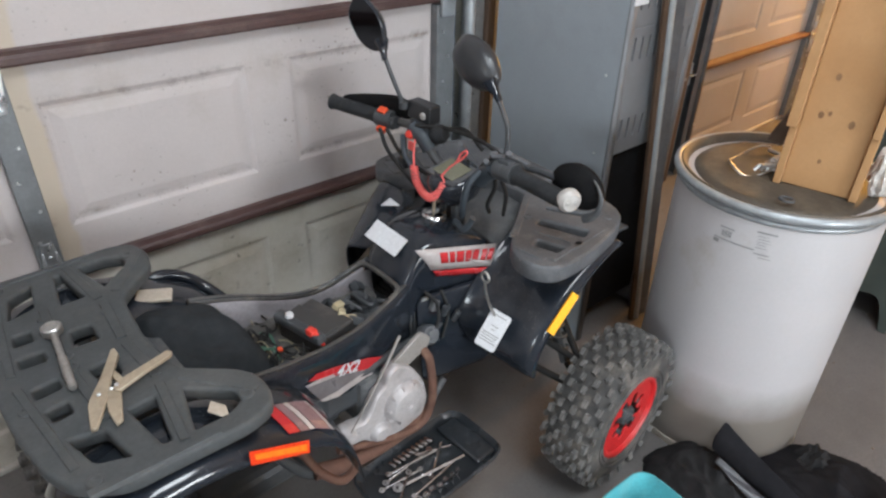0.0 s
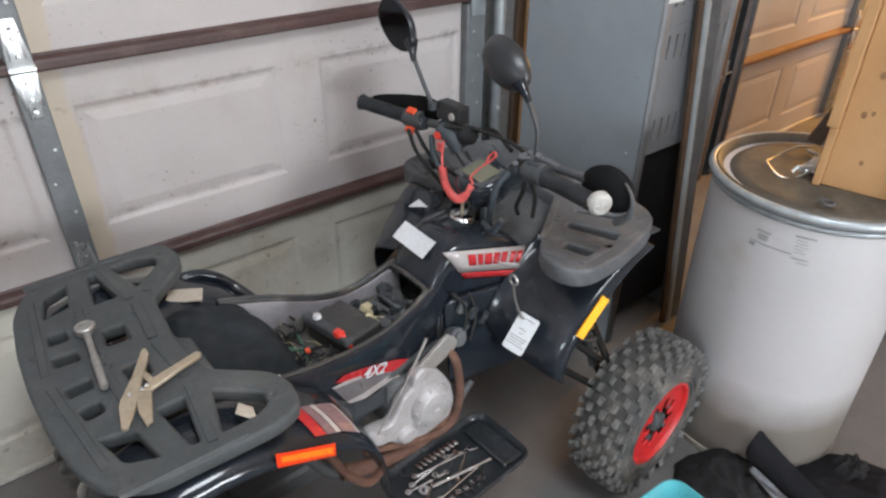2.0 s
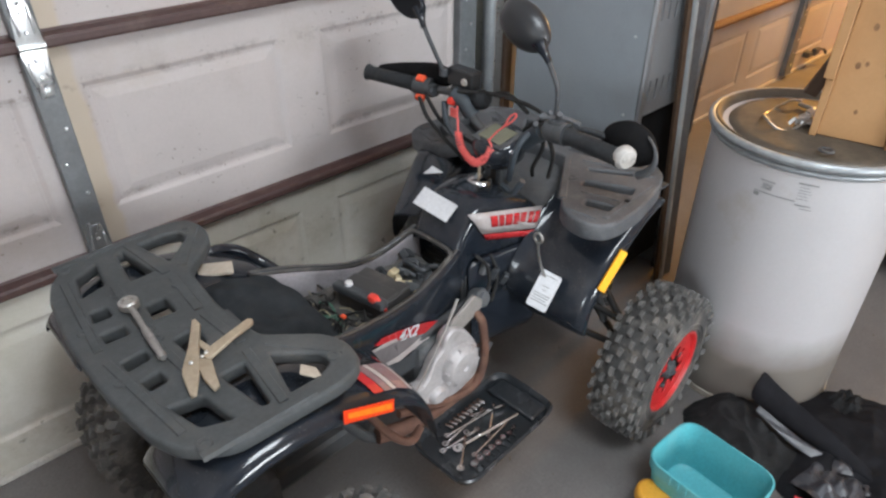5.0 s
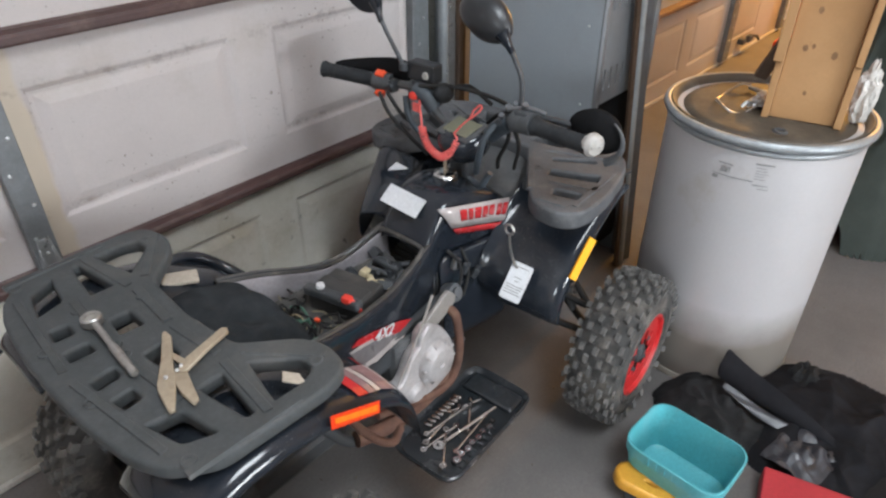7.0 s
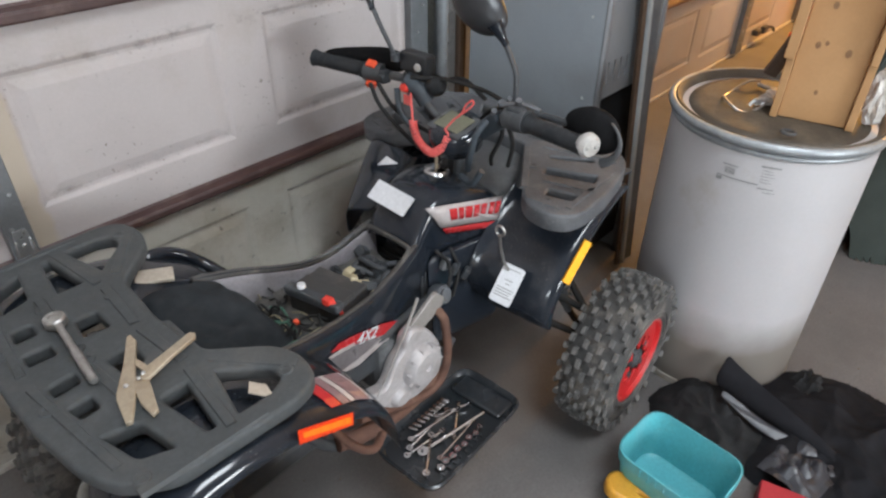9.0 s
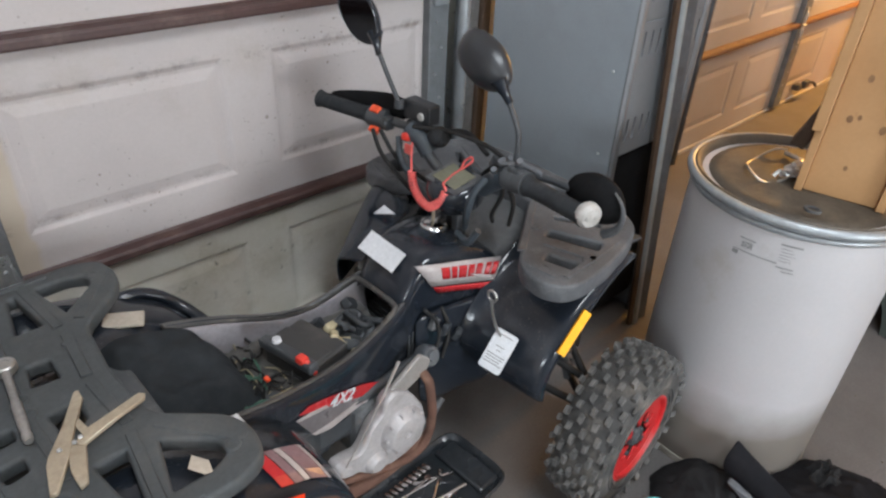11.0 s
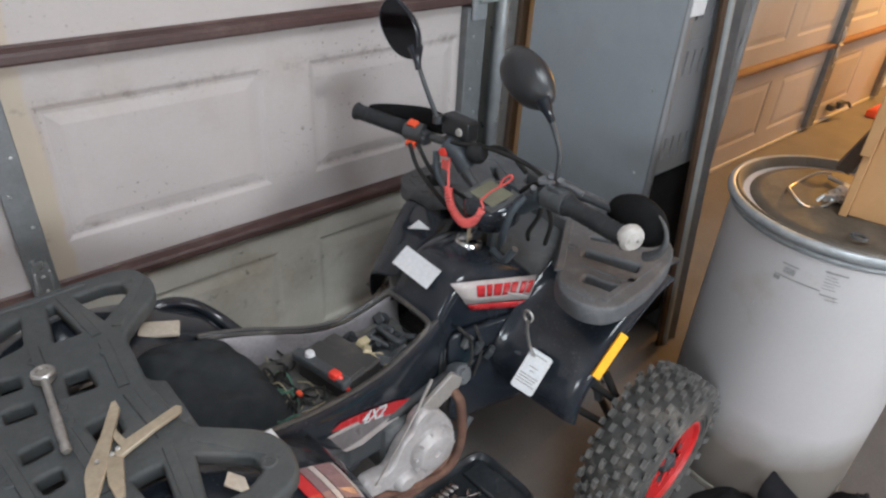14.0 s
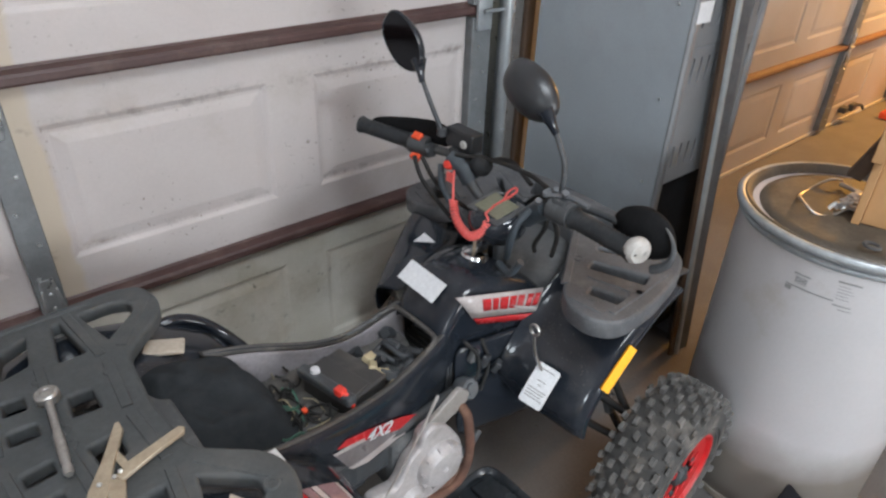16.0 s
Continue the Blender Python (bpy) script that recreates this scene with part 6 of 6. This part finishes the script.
tubes("control_cable", [[(1.075, 1.385, 0.945), (1.070, 1.345, 0.895), (1.085, 1.285, 0.84), (1.11, 1.24, 0.79)], [(1.10, 1.26, 0.985), (1.14, 1.18, 0.99), (1.16, 1.08, 0.985), (1.13, 0.99, 0.99)], [(1.14, 1.22, 0.97), (1.17, 1.15, 0.99), (1.15, 1.06, 0.97)],
                        [(1.12, 0.98, 0.98), (1.16, 1.05, 0.94), (1.19, 1.12, 0.87)], [(1.10, 0.97, 0.955), (1.13, 0.99, 0.90), (1.15, 1.03, 0.83), (1.19, 1.06, 0.78)], [(1.11, 0.96, 0.95), (1.15, 0.97, 0.88), (1.18, 1.0, 0.80)], [(1.08, 1.36, 0.95), (1.09, 1.31, 0.89), (1.13, 1.25, 0.84), (1.19, 1.22, 0.80)]], 0.0055, M["wire_black"], hb)

bm = bmesh.new()
lathe(bm, [(0, 0.026), (0.016, 0.022), (0.025, 0.010), (0.026, -0.006), (0.018, -0.022), (0, -0.025)], Matrix.Translation((1.135, 1.205, 0.968)) @ pose(0, 0, 0, 70, 20), 18)
part("cable_boot", bm, M["grip"], hb, "round black rubber boot", True)

# instrument pod
pod = bmesh.new()
mp = Matrix.Translation((1.095, C - 0.012, 0.905)) @ pose(0, 0, 0, 0, -14, -6)
lathe(pod, [(0.0, 0.010), (0.045, 0.010), (0.060, 0.006), (0.068, -0.004), (0.070, -0.020), (0.062, -0.055), (0.040, -0.075), (0, -0.075)], mp, 32)
pod = part("instrument_pod", pod, M["gloss"], quad, "round black instrument pod", True)
bm = bmesh.new()
box(bm, (-0.032, -0.042, 0.0095), (0.032, 0.042, 0.0125), 0.0015, mp)
part("display", bm, M["lcd"], pod, "blank grey-green display")
bm = bmesh.new()
box(bm, (-0.045, -0.056, 0.004), (0.045, 0.056, 0.0098), 0.004, mp)
part("bezel", bm, M["dusty_black"], pod, "dusty black bezel")
# red kill-switch lanyard
bm = bmesh.new()
pts = []
path = smooth_path([(1.092, 1.252, 0.950), (1.072, 1.232, 0.938), (1.054, 1.212, 0.924), (1.048, 1.202, 0.893), (1.040, 1.182, 0.866), (1.035, 1.150, 0.850), (1.033, 1.120, 0.850), (1.038, 1.094, 0.874), (1.046, 1.084, 0.900), (1.050, 1.098, 0.914)], 40)
fr_ = ring_frames(path)
for k, (p, s, u) in enumerate(fr_):
    t = k / (len(fr_) - 1)
    if t < 0.30:
        pts.append(p)
    elif t < 0.88:
        a = 2 * math.pi * (t - 0.30) * 42
        for j in range(2):
            a2 = a + j * math.pi * 42 / len(fr_) * 1.0
            pts.append(p + 0.0085 * (math.cos(a2) * s + math.sin(a2) * u))
    else:
        pts.append(p)
tube(bm, pts, 0.0026, 6, True, False)
tube(bm, [(1.050, 1.098, 0.914), (1.055, 1.075, 0.943), (1.060, 1.056, 0.963), (1.062, 1.046, 0.985), (1.064, 1.030, 1.000), (1.064, 1.026, 0.993), (1.062, 1.040, 0.976), (1.060, 1.055, 0.962)], 0.0026, 6)
lan = part("kill_lanyard", bm, M["coral"], quad, "coiled coral-red kill switch cord", True)
bm = bmesh.new()
lathe(bm, [(0.0, 0.016), (0.010, 0.014), (0.013, 0.006), (0.012, -0.008), (0.0, -0.008)], Matrix.Translation((1.094, 1.270, 0.958)) @ pose(0, 0, 0, 0, -70), 16)
part("kill_cap", bm, M["red"], lan, "red kill switch cap", True)
bm = bmesh.new()
box(bm, (1.080, 1.244, 0.920), (1.084, 1.268, 0.945), 0.001)
part("cord_tag", bm, M["coral"], lan)


# mirrors
def mirror(name, base, knee, centre, axis, w, h, label, glass):
    """A mirror head that tapers along axis to its stem; glass True turns the glass to the back of the bike."""
    ax = Vector(axis).normalized()
    dx = Vector((-1.0, 0.05, 0.18) if glass else (1.0, 0.12, -0.15)).normalized()
    az = dx.cross(ax).normalized()
    dx = ax.cross(az).normalized()
    mt = Matrix((( dx.x, ax.x, az.x, centre[0]), (dx.y, ax.y, az.y, centre[1]), (dx.z, ax.z, az.z, centre[2]), (0, 0, 0, 1)))
    bm = bmesh.new()
    loops = []
    for s, d in ((0.02, -0.034), (0.30, -0.033), (0.55, -0.029), (0.76, -0.021), (0.91, -0.010), (1.0, 0.0), (0.99, 0.007), (0.94, 0.009), (0.925, 0.005)):
        ring = []
        for k in range(40):
            a = 2 * math.pi * k / 40
            ca, sa = math.cos(a), math.sin(a)
            q = (abs(ca) ** 2.8 + abs(sa) ** 2.8) ** (-1 / 2.8)
            taper = 1 - 0.36 * max(0.0, ca * q) ** 1.8 - 0.08 * max(0.0, -ca * q)
            ring.append(mt @ Vector((d, s * w * q * ca, s * h * q * sa * taper)))
        loops.append(ring)
    loft(bm, loops, False, True)
    bm.faces.new([bm.verts.new(p) for p in loops[0]])
    head = part(name, bm, M["gloss"] if glass else M["mirror_shell"], quad, label, True, 60)
    bm = bmesh.new()
    bm.faces.new([bm.verts.new(p - (p - Vector(centre)) * 0.004) for p in loops[-1]])
    gl = part("mirror_glass", bm, M["glass_dark"], head, "dark mirror glass")
    gl.modifiers.new("thickness", "SOLIDIFY").thickness = 0.002
    bm = bmesh.new()
    tube(bm, [base, Vector(base) + Vector((0.0, 0.0, 0.018))], 0.012, 12, True, False)
    tube(bm, [Vector(base) + Vector((0, 0, 0.01)), *knee], 0.0058, 10)
    part("mirror_stem", bm, M["satin"], head, "thin metal stem", True)
    bm = bmesh.new()
    k1, k0 = Vector(knee[-1]), mt @ Vector((-0.008, w * 0.72, 0.0))
    tube(bm, [k1 - (k0 - k1) * 0.5, k1, k1.lerp(k0, 0.4), k0], lambda t: 0.008 + 0.012 * t * t, 14)
    part("mirror_boss", bm, M["gloss"], head, "glossy swivel boss", True)
    return head


mirror("mirror", (1.112, 1.325, 1.010), [(1.110, 1.352, 1.06), (1.112, 1.384, 1.10), (1.112, 1.408, 1.138)], (1.115, 1.478, 1.200), (0.0, -0.81, -0.587), 0.082, 0.053, "glossy black mirror with dark glass", True)
mirror("mirror", (1.118, 0.950, 0.985), [(1.120, 0.953, 1.06), (1.118, 0.970, 1.10), (1.114, 0.992, 1.138)], (1.115, 1.060, 1.190), (0.0, -0.90, -0.43), 0.076, 0.051, "matt black mirror housing turned away", False)


# paper tag on the fender
bm = bmesh.new()
mt = Matrix.Translation((0.006, -0.004, 0.006)) @ on_plane((1.022, 0.872, 0.571), (0.40, -0.90, -0.12), (0.52, 0.16, 0.84)) @ Matrix.Rotation(radians(-9), 4, "Z")
tag = plate("hang_tag", rounded([(-0.028, -0.050), (0.028, -0.050), (0.028, 0.050), (-0.028, 0.050)], 0.007, 3), [], 0.0015, 0.0003, M["label"], quad, mt, "white plastic hang tag")
bm.free()
bm = bmesh.new()
for x0, x1, y0 in ((-0.022, 0.018, 0.038), (-0.012, 0.010, 0.010), (-0.006, 0.004, 0.000), (-0.024, 0.022, -0.012), (-0.024, 0.020, -0.019), (-0.024, 0.016, -0.026), (-0.024, 0.022, -0.033)):
    box(bm, (x0, y0, 0.0008), (x1, y0 + 0.0025, 0.0016), 0, mt)
part("tag_print", bm, M["print"], tag, "faint grey print")
bm = bmesh.new()
tube(bm, [(1.000, 0.880, 0.732), (1.012, 0.884, 0.69), (1.030, 0.884, 0.64), (1.046, 0.880, 0.606)], 0.0035, 8)
c0 = Vector((1.000, 0.880, 0.745))
tube(bm, [c0 + Vector((0.0, 0.012 * math.cos(a), 0.013 * math.sin(a))) for a in (2 * math.pi * k / 14 for k in range(15))], 0.003, 8)
part("tag_clip", bm, M["steel"], tag, "tarnished split ring", True)


# wheels
def wheel_parts(centre, out, width, radius, mesh_of=None, steer=0.0):
    at = Matrix.Translation(centre) @ pose(0, 0, 0, 0, 0, steer) @ pose(0, 0, 0, 90 if out < 0 else -90)
    if mesh_of is None:
        w = width / 2
        prof = [(radius * 0.50, -w * 0.86), (radius * 0.56, -w * 0.98), (radius * 0.70, -w * 1.02), (radius * 0.84, -w * 0.96), (radius * 0.905, -w * 0.82), (radius * 0.930, -w * 0.45), (radius * 0.935, 0),
                (radius * 0.930, w * 0.45), (radius * 0.905, w * 0.82), (radius * 0.84, w * 0.96), (radius * 0.70, w * 1.02), (radius * 0.56, w * 0.98), (radius * 0.50, w * 0.86), (radius * 0.47, w * 0.70), (radius * 0.47, -w * 0.70)]
        bm = bmesh.new()
        lathe(bm, prof, None, 64, True)
        for pr, h in ((0.60, 1.0), (0.66, 1.02)):
            lathe(bm, [(radius * (pr + 0.008 * math.cos(a)), w * h + 0.003 * math.sin(a)) for a in (2 * math.pi * k / 6 for k in range(6))], None, 64, True)
        ty = bpy.data.meshes.new("tyre")
        bm.to_mesh(ty)
        bm.free()
        finish(ty, M["rubber"], True)
        # knobs: paired centre blocks, inner rows and shoulder lugs
        bm = bmesh.new()
        n = 24

        def knob(ang, h, du, dv, r0, r1, tilt=0.0, skew=0.0):
            rows = []
            for r, k in ((r0, 1.0), (r1 - 0.0025, 0.95), (r1, 0.86)):
                ring = []
                for u, v in ((-1, -1), (1, -1), (1, 1), (-1, 1)):
                    a = ang + (u * du * k + skew * v * dv) / radius
                    hh = h + v * dv * k + tilt * (r - r0)
                    ring.append((r * math.cos(a), r * math.sin(a), hh))
                rows.append(ring)
            loft(bm, rows, True, True)
        for k in range(n):
            a = 2 * math.pi * k / n
            b = a + math.pi / n
            knob(a, 0.0, 0.0120, w * 0.085, radius * 0.91, radius * 1.0, 0, 0.1)
            for s in (-1, 1):
                knob(b, s * w * 0.27, 0.0120, w * 0.080, radius * 0.91, radius * 1.0, 0, -0.25 * s)
                knob(a, s * w * 0.54, 0.0120, w * 0.080, radius * 0.90, radius * 0.994, 0, 0.2 * s)
                knob(b, s * w * 0.80, 0.0130, w * 0.078, radius * 0.88, radius * 0.975, 0.14 * s)
                knob(a, s * w * 0.955, 0.0110, w * 0.050, radius * 0.82, radius * 0.92, 0.25 * s)
        kn = bpy.data.meshes.new("tread_knob")
        bmesh.ops.recalc_face_normals(bm, faces=bm.faces)
        bm.to_mesh(kn)
        bm.free()
        finish(kn, M["knob"], False)
        # pressed rim: a rolled flange and a red dish with round vents
        bm = bmesh.new()
        R = radius * 0.545
        lathe(bm, [(R, w * 0.86), (R * 1.03, w * 0.91), (R * 1.02, w * 0.97), (R * 0.96, w * 0.98), (R * 0.92, w * 0.92), (R * 0.885, w * 0.80)], None, 48)
        disc = [(R * 0.89 * math.cos(a), R * 0.89 * math.sin(a)) for a in (2 * math.pi * k / 48 for k in range(48))]
        # a scalloped opening round the hub leaves eight tabs
        vents = [[(R * q * math.cos(a), R * q * math.sin(a)) for a, q in ((2 * math.pi * (k + f) / 8, q) for k in range(8) for f, q in ((0.0, 0.36), (0.26, 0.36), (0.34, 0.56), (0.52, 0.64), (0.84, 0.62), (0.94, 0.52)))]]
        me = plate_mesh("dish", disc, vents, 0.007, 0.002, Matrix.Translation((0, 0, w * 0.80)))
        bm.from_mesh(me)
        bpy.data.meshes.remove(me)
        rim = bpy.data.meshes.new("rim")
        bmesh.ops.recalc_face_normals(bm, faces=bm.faces)
        bm.to_mesh(rim)
        bm.free()
        finish(rim, M["redrim"], False)
        bm = bmesh.new()
        lathe(bm, [(R * 0.90, -w * 0.7), (R * 0.88, w * 0.30), (R * 0.52, w * 0.34), (R * 0.30, w * 0.40), (R * 0.25, w * 0.70), (R * 0.22, w * 0.86), (R * 0.16, w * 0.88), (R * 0.14, w * 0.93), (0, w * 0.94)], None, 32)
        for k in range(4):
            a = math.pi / 4 + k * math.pi / 2
            lathe(bm, [(0, 0.012), (0.008, 0.012), (0.009, 0)], Matrix.Translation((R * 0.40 * math.cos(a), R * 0.40 * math.sin(a), w * 0.72)), 8)
        hub = bpy.data.meshes.new("wheel")
        bm.to_mesh(hub)
        bm.free()
        finish(hub, M["frame"], False)
        mesh_of = (hub, ty, kn, rim)
    hub, ty, kn, rim = mesh_of
    wob = new("wheel", hub)
    wob.parent = quad
    bpy.context.view_layer.update()
    wob.matrix_parent_inverse = quad.matrix_world.inverted()
    wob.matrix_basis = at
    for nm, me, lb in (("tyre", ty, "dusty black knobbly tyre"), ("tread_knob", kn, "dusty tread knobs"), ("rim", rim, "red painted steel rim")):
        o = new(nm, me)
        o.parent = wob
        tagged(o, lb, kind="stuff" if nm == "tread_knob" else "")
    return mesh_of


wm = wheel_parts((1.362, 0.692, 0.238), -1, 0.152, 0.238, None, 2.5)
wheel_parts((1.362, 2 * C - 0.692, 0.238), 1, 0.152, 0.238, wm, 2.5)
wr = wheel_parts((0.26, 0.735, 0.238), -1, 0.20, 0.238)
wheel_parts((0.26, 2 * C - 0.735, 0.238), 1, 0.20, 0.238, wr)


# ---- tools ----
def socket_tray():
    z = 0.2235
    t = thing("socket_tray", (0.81, 0.86, z), "open black plastic tool tray full of sockets and spanners", "tool tray")
    m = Matrix.Translation((0.817, 0.862, z)) @ pose(0, 0, 0, 0, 0, 2)
    def lp(sx, sy, h, r=0.05):
        return [m @ Vector((a, b, h)) for a, b in rounded([(-sx, -sy), (sx, -sy), (sx, sy), (-sx, sy)], r, 6)]
    bm = bmesh.new()
    loft(bm, [lp(0.170, 0.090, 0.0), lp(0.181, 0.100, 0.012), lp(0.186, 0.105, 0.030), lp(0.182, 0.101, 0.033), lp(0.177, 0.096, 0.026), lp(0.170, 0.090, 0.012), lp(0.12, 0.05, 0.011)], True, True)
    part("tray", bm, M["tray"], t, "", True)
    bm = bmesh.new()
    box(bm, (0.098, -0.082, 0.012), (0.168, 0.082, 0.024), 0.008, m)
    part("insert", bm, M["tray"], t)
    bm = bmesh.new()
    for k in range(8):
        box(bm, (-0.122 + 0.0215 * k, -0.084, 0.0125), (-0.119 + 0.0215 * k, -0.052, 0.020), 0.001, m)
    part("socket_rail", bm, M["tray"], t)
    for k in range(9):
        x = -0.070 + 0.0155 * k
        s = thing("socket", m @ Vector((x, 0.066, 0.012)), "small chrome socket in the tray", "socket", "sockets in the tray")
        bm = bmesh.new()
        r = 0.0052 + 0.0003 * k
        lathe(bm, [(0, -0.011), (r * 0.9, -0.011), (r, -0.009), (r, 0.010), (r * 0.92, 0.012), (r * 0.6, 0.012), (r * 0.6, 0.002), (0, 0.002)], m @ Matrix.Translation((x, 0.064, 0.022)) @ pose(0, 0, 0, 90, 0, 14), 14)
        part("shell", bm, M["socket"], s, "", True)
    for k in range(8):
        x = -0.116 + 0.0225 * k
        s = thing("socket", m @ Vector((x, -0.069, 0.012)), "chrome socket standing in the tray", "socket", "sockets in the tray")
        bm = bmesh.new()
        r = 0.0072 + 0.0004 * (7 - k)
        lathe(bm, [(0, 0.0), (r * 0.95, 0.0), (r, 0.002), (r, 0.017), (r * 0.93, 0.0185), (r * 0.62, 0.0185), (r * 0.62, 0.004), (0, 0.004)], m @ Matrix.Translation((x, -0.067 + 0.004 * (k % 2), 0.0122)), 16)
        part("shell", bm, M["socket"], s, "", True)
    for k, (x0, y0, x1, y1, r) in enumerate(((-0.105, 0.000, 0.088, -0.040, 0.0055), (-0.12, 0.030, 0.030, 0.034, 0.0035), (-0.10, 0.044, 0.050, 0.016, 0.0030), (-0.02, -0.030, 0.07, 0.030, 0.0030), (-0.14, 0.020, -0.03, 0.002, 0.0032), (-0.15, -0.050, -0.06, 0.012, 0.0035), (-0.09, -0.044, 0.05, -0.036, 0.0028), (0.00, 0.046, 0.085, 0.006, 0.0026))):
        s = thing("spanner", m @ Vector((x0, y0, 0.016)), "chrome spanner lying in the tray" if k else "long chrome ratchet lying across the tray", "spanner", "spanners in the tray")
        bm = bmesh.new()
        h = 0.018 + 0.004 * (k % 3)
        a, b = m @ Vector((x0, y0, h)), m @ Vector((x1, y1, h + 0.004))
        tube(bm, [a, b], r, 8, True, False)
        lathe(bm, [(r * 1.0, -r), (r * 2.6, -r), (r * 2.6, r), (r * 1.0, r)], Matrix.Translation(a), 14, True)
        if k:
            lathe(bm, [(r * 1.0, -r), (r * 2.4, -r), (r * 2.4, r), (r * 1.0, r)], Matrix.Translation(b), 14, True)
        part("shaft", bm, M["socket"], s, "", True)


socket_tray()


def ratchet():
    r = thing("ratchet", (0.155, 1.14, REAR), "steel ratchet handle lying on the rear rack", "ratchet")
    a, b = Vector((0.166, 1.220, REAR + 0.013)), Vector((0.149, 1.030, REAR + 0.011))
    bm = bmesh.new()
    lathe(bm, [(0, -0.010), (0.016, -0.010), (0.019, -0.007), (0.019, 0.006), (0.016, 0.009), (0.010, 0.009), (0.009, 0.006), (0, 0.006)], Matrix.Translation(a), 24)
    part("head", bm, M["steel"], r, "", True)
    bm = bmesh.new()
    d = b - a
    tube(bm, [a + d * t for t in (0.06, 0.16, 0.45, 0.50, 0.52, 0.85, 0.88, 0.92, 0.97, 1.0)], lambda t: (0.008, 0.0062, 0.0062, 0.0066, 0.0082, 0.0080, 0.006, 0.0080, 0.0080, 0.006)[min(9, int(t * 9 + 0.5))], 12, True, False)
    part("handle", bm, M["steel"], r, "", True)


ratchet()


def pliers():
    p = thing("locking_pliers", (0.235, 1.0, REAR), "open tan metal locking pliers lying on the rear rack", "pliers")
    z = REAR + 0.009
    up = Matrix.Translation((0, 0, z))
    plate("handle", [(0.232, 1.088), (0.236, 1.088), (0.236, 1.070), (0.203, 1.009), (0.184, 0.967), (0.150, 0.912), (0.144, 0.913), (0.155, 0.965), (0.161, 0.978), (0.196, 1.027)], [], 0.009, 0.002, M["tan_steel"], p, up)
    plate("handle", [(0.311, 1.010), (0.307, 1.002), (0.262, 0.990), (0.208, 0.971), (0.200, 0.980), (0.222, 0.995), (0.262, 1.005), (0.306, 1.016)], [], 0.008, 0.002, M["tan_steel"], p, up @ Matrix.Translation((0, 0, 0.004)))
    plate("jaw", [(0.188, 0.986), (0.209, 0.978), (0.187, 0.905), (0.179, 0.902), (0.178, 0.935)], [], 0.009, 0.002, M["tan_steel"], p, up @ Matrix.Translation((0, 0, -0.001)))
    plate("link", [(0.216, 1.040), (0.222, 1.001), (0.213, 0.996), (0.208, 1.034)], [], 0.004, 0.001, M["tan_steel"], p, up)
    bm = bmesh.new()
    for x, y in ((0.176, 0.978), (0.207, 0.984), (0.197, 0.979)):
        lathe(bm, [(0, 0.011), (0.003, 0.0105), (0.0038, 0.008)], Matrix.Translation((x, y, z)), 10)
    part("rivet", bm, M["galv_bright"], p)


pliers()


# the bike stands turned a degree from the door, with what lies in and on it
STAND = Matrix.Translation((0.8026, 1.1176, 0)) @ Matrix.Rotation(radians(1.05), 4, "Z") @ Matrix.Scale(0.9816, 4) @ Matrix.Translation((-0.8, -1.118, 0))
bpy.context.view_layer.update()
for ob in list(scene.objects):
    if ob.parent is None and ob.name.split(".")[0] in ("quad_bike", "filter_foam", "foam_pad", "socket_tray", "socket", "spanner", "ratchet", "locking_pliers"):
        ob.matrix_world = STAND @ ob.matrix_world


# dry litter swept over the floor
random.seed(21)
litter = thing("floor_litter", (0.55, 0.5, 0), "dry leaf crumbs and grit scattered on the floor", "litter", "", "stuff")
bm = bmesh.new()
for k in range(420):
    if k < 260:
        a, r = random.uniform(0, 6.283), 0.24 * random.random() ** 0.6
        x, y = 0.52 + r * math.cos(a), 0.50 + r * math.sin(a) * 0.8
    else:
        x, y = random.uniform(0.2, 3.0), random.uniform(-0.2, 1.7)
    z = 0.0035 + 0.003 * random.random()
    w = random.uniform(0.0018, 0.0065)
    m = Matrix.Translation((x, y, z)) @ pose(0, 0, 0, random.uniform(-25, 25), random.uniform(-25, 25), random.uniform(0, 360))
    box(bm, (-w, -w * 0.5, -0.0012), (w, w * 0.5, 0.0012), 0, m)
part("crumb", bm, M["litter"], litter, "brown and grey crumbs")
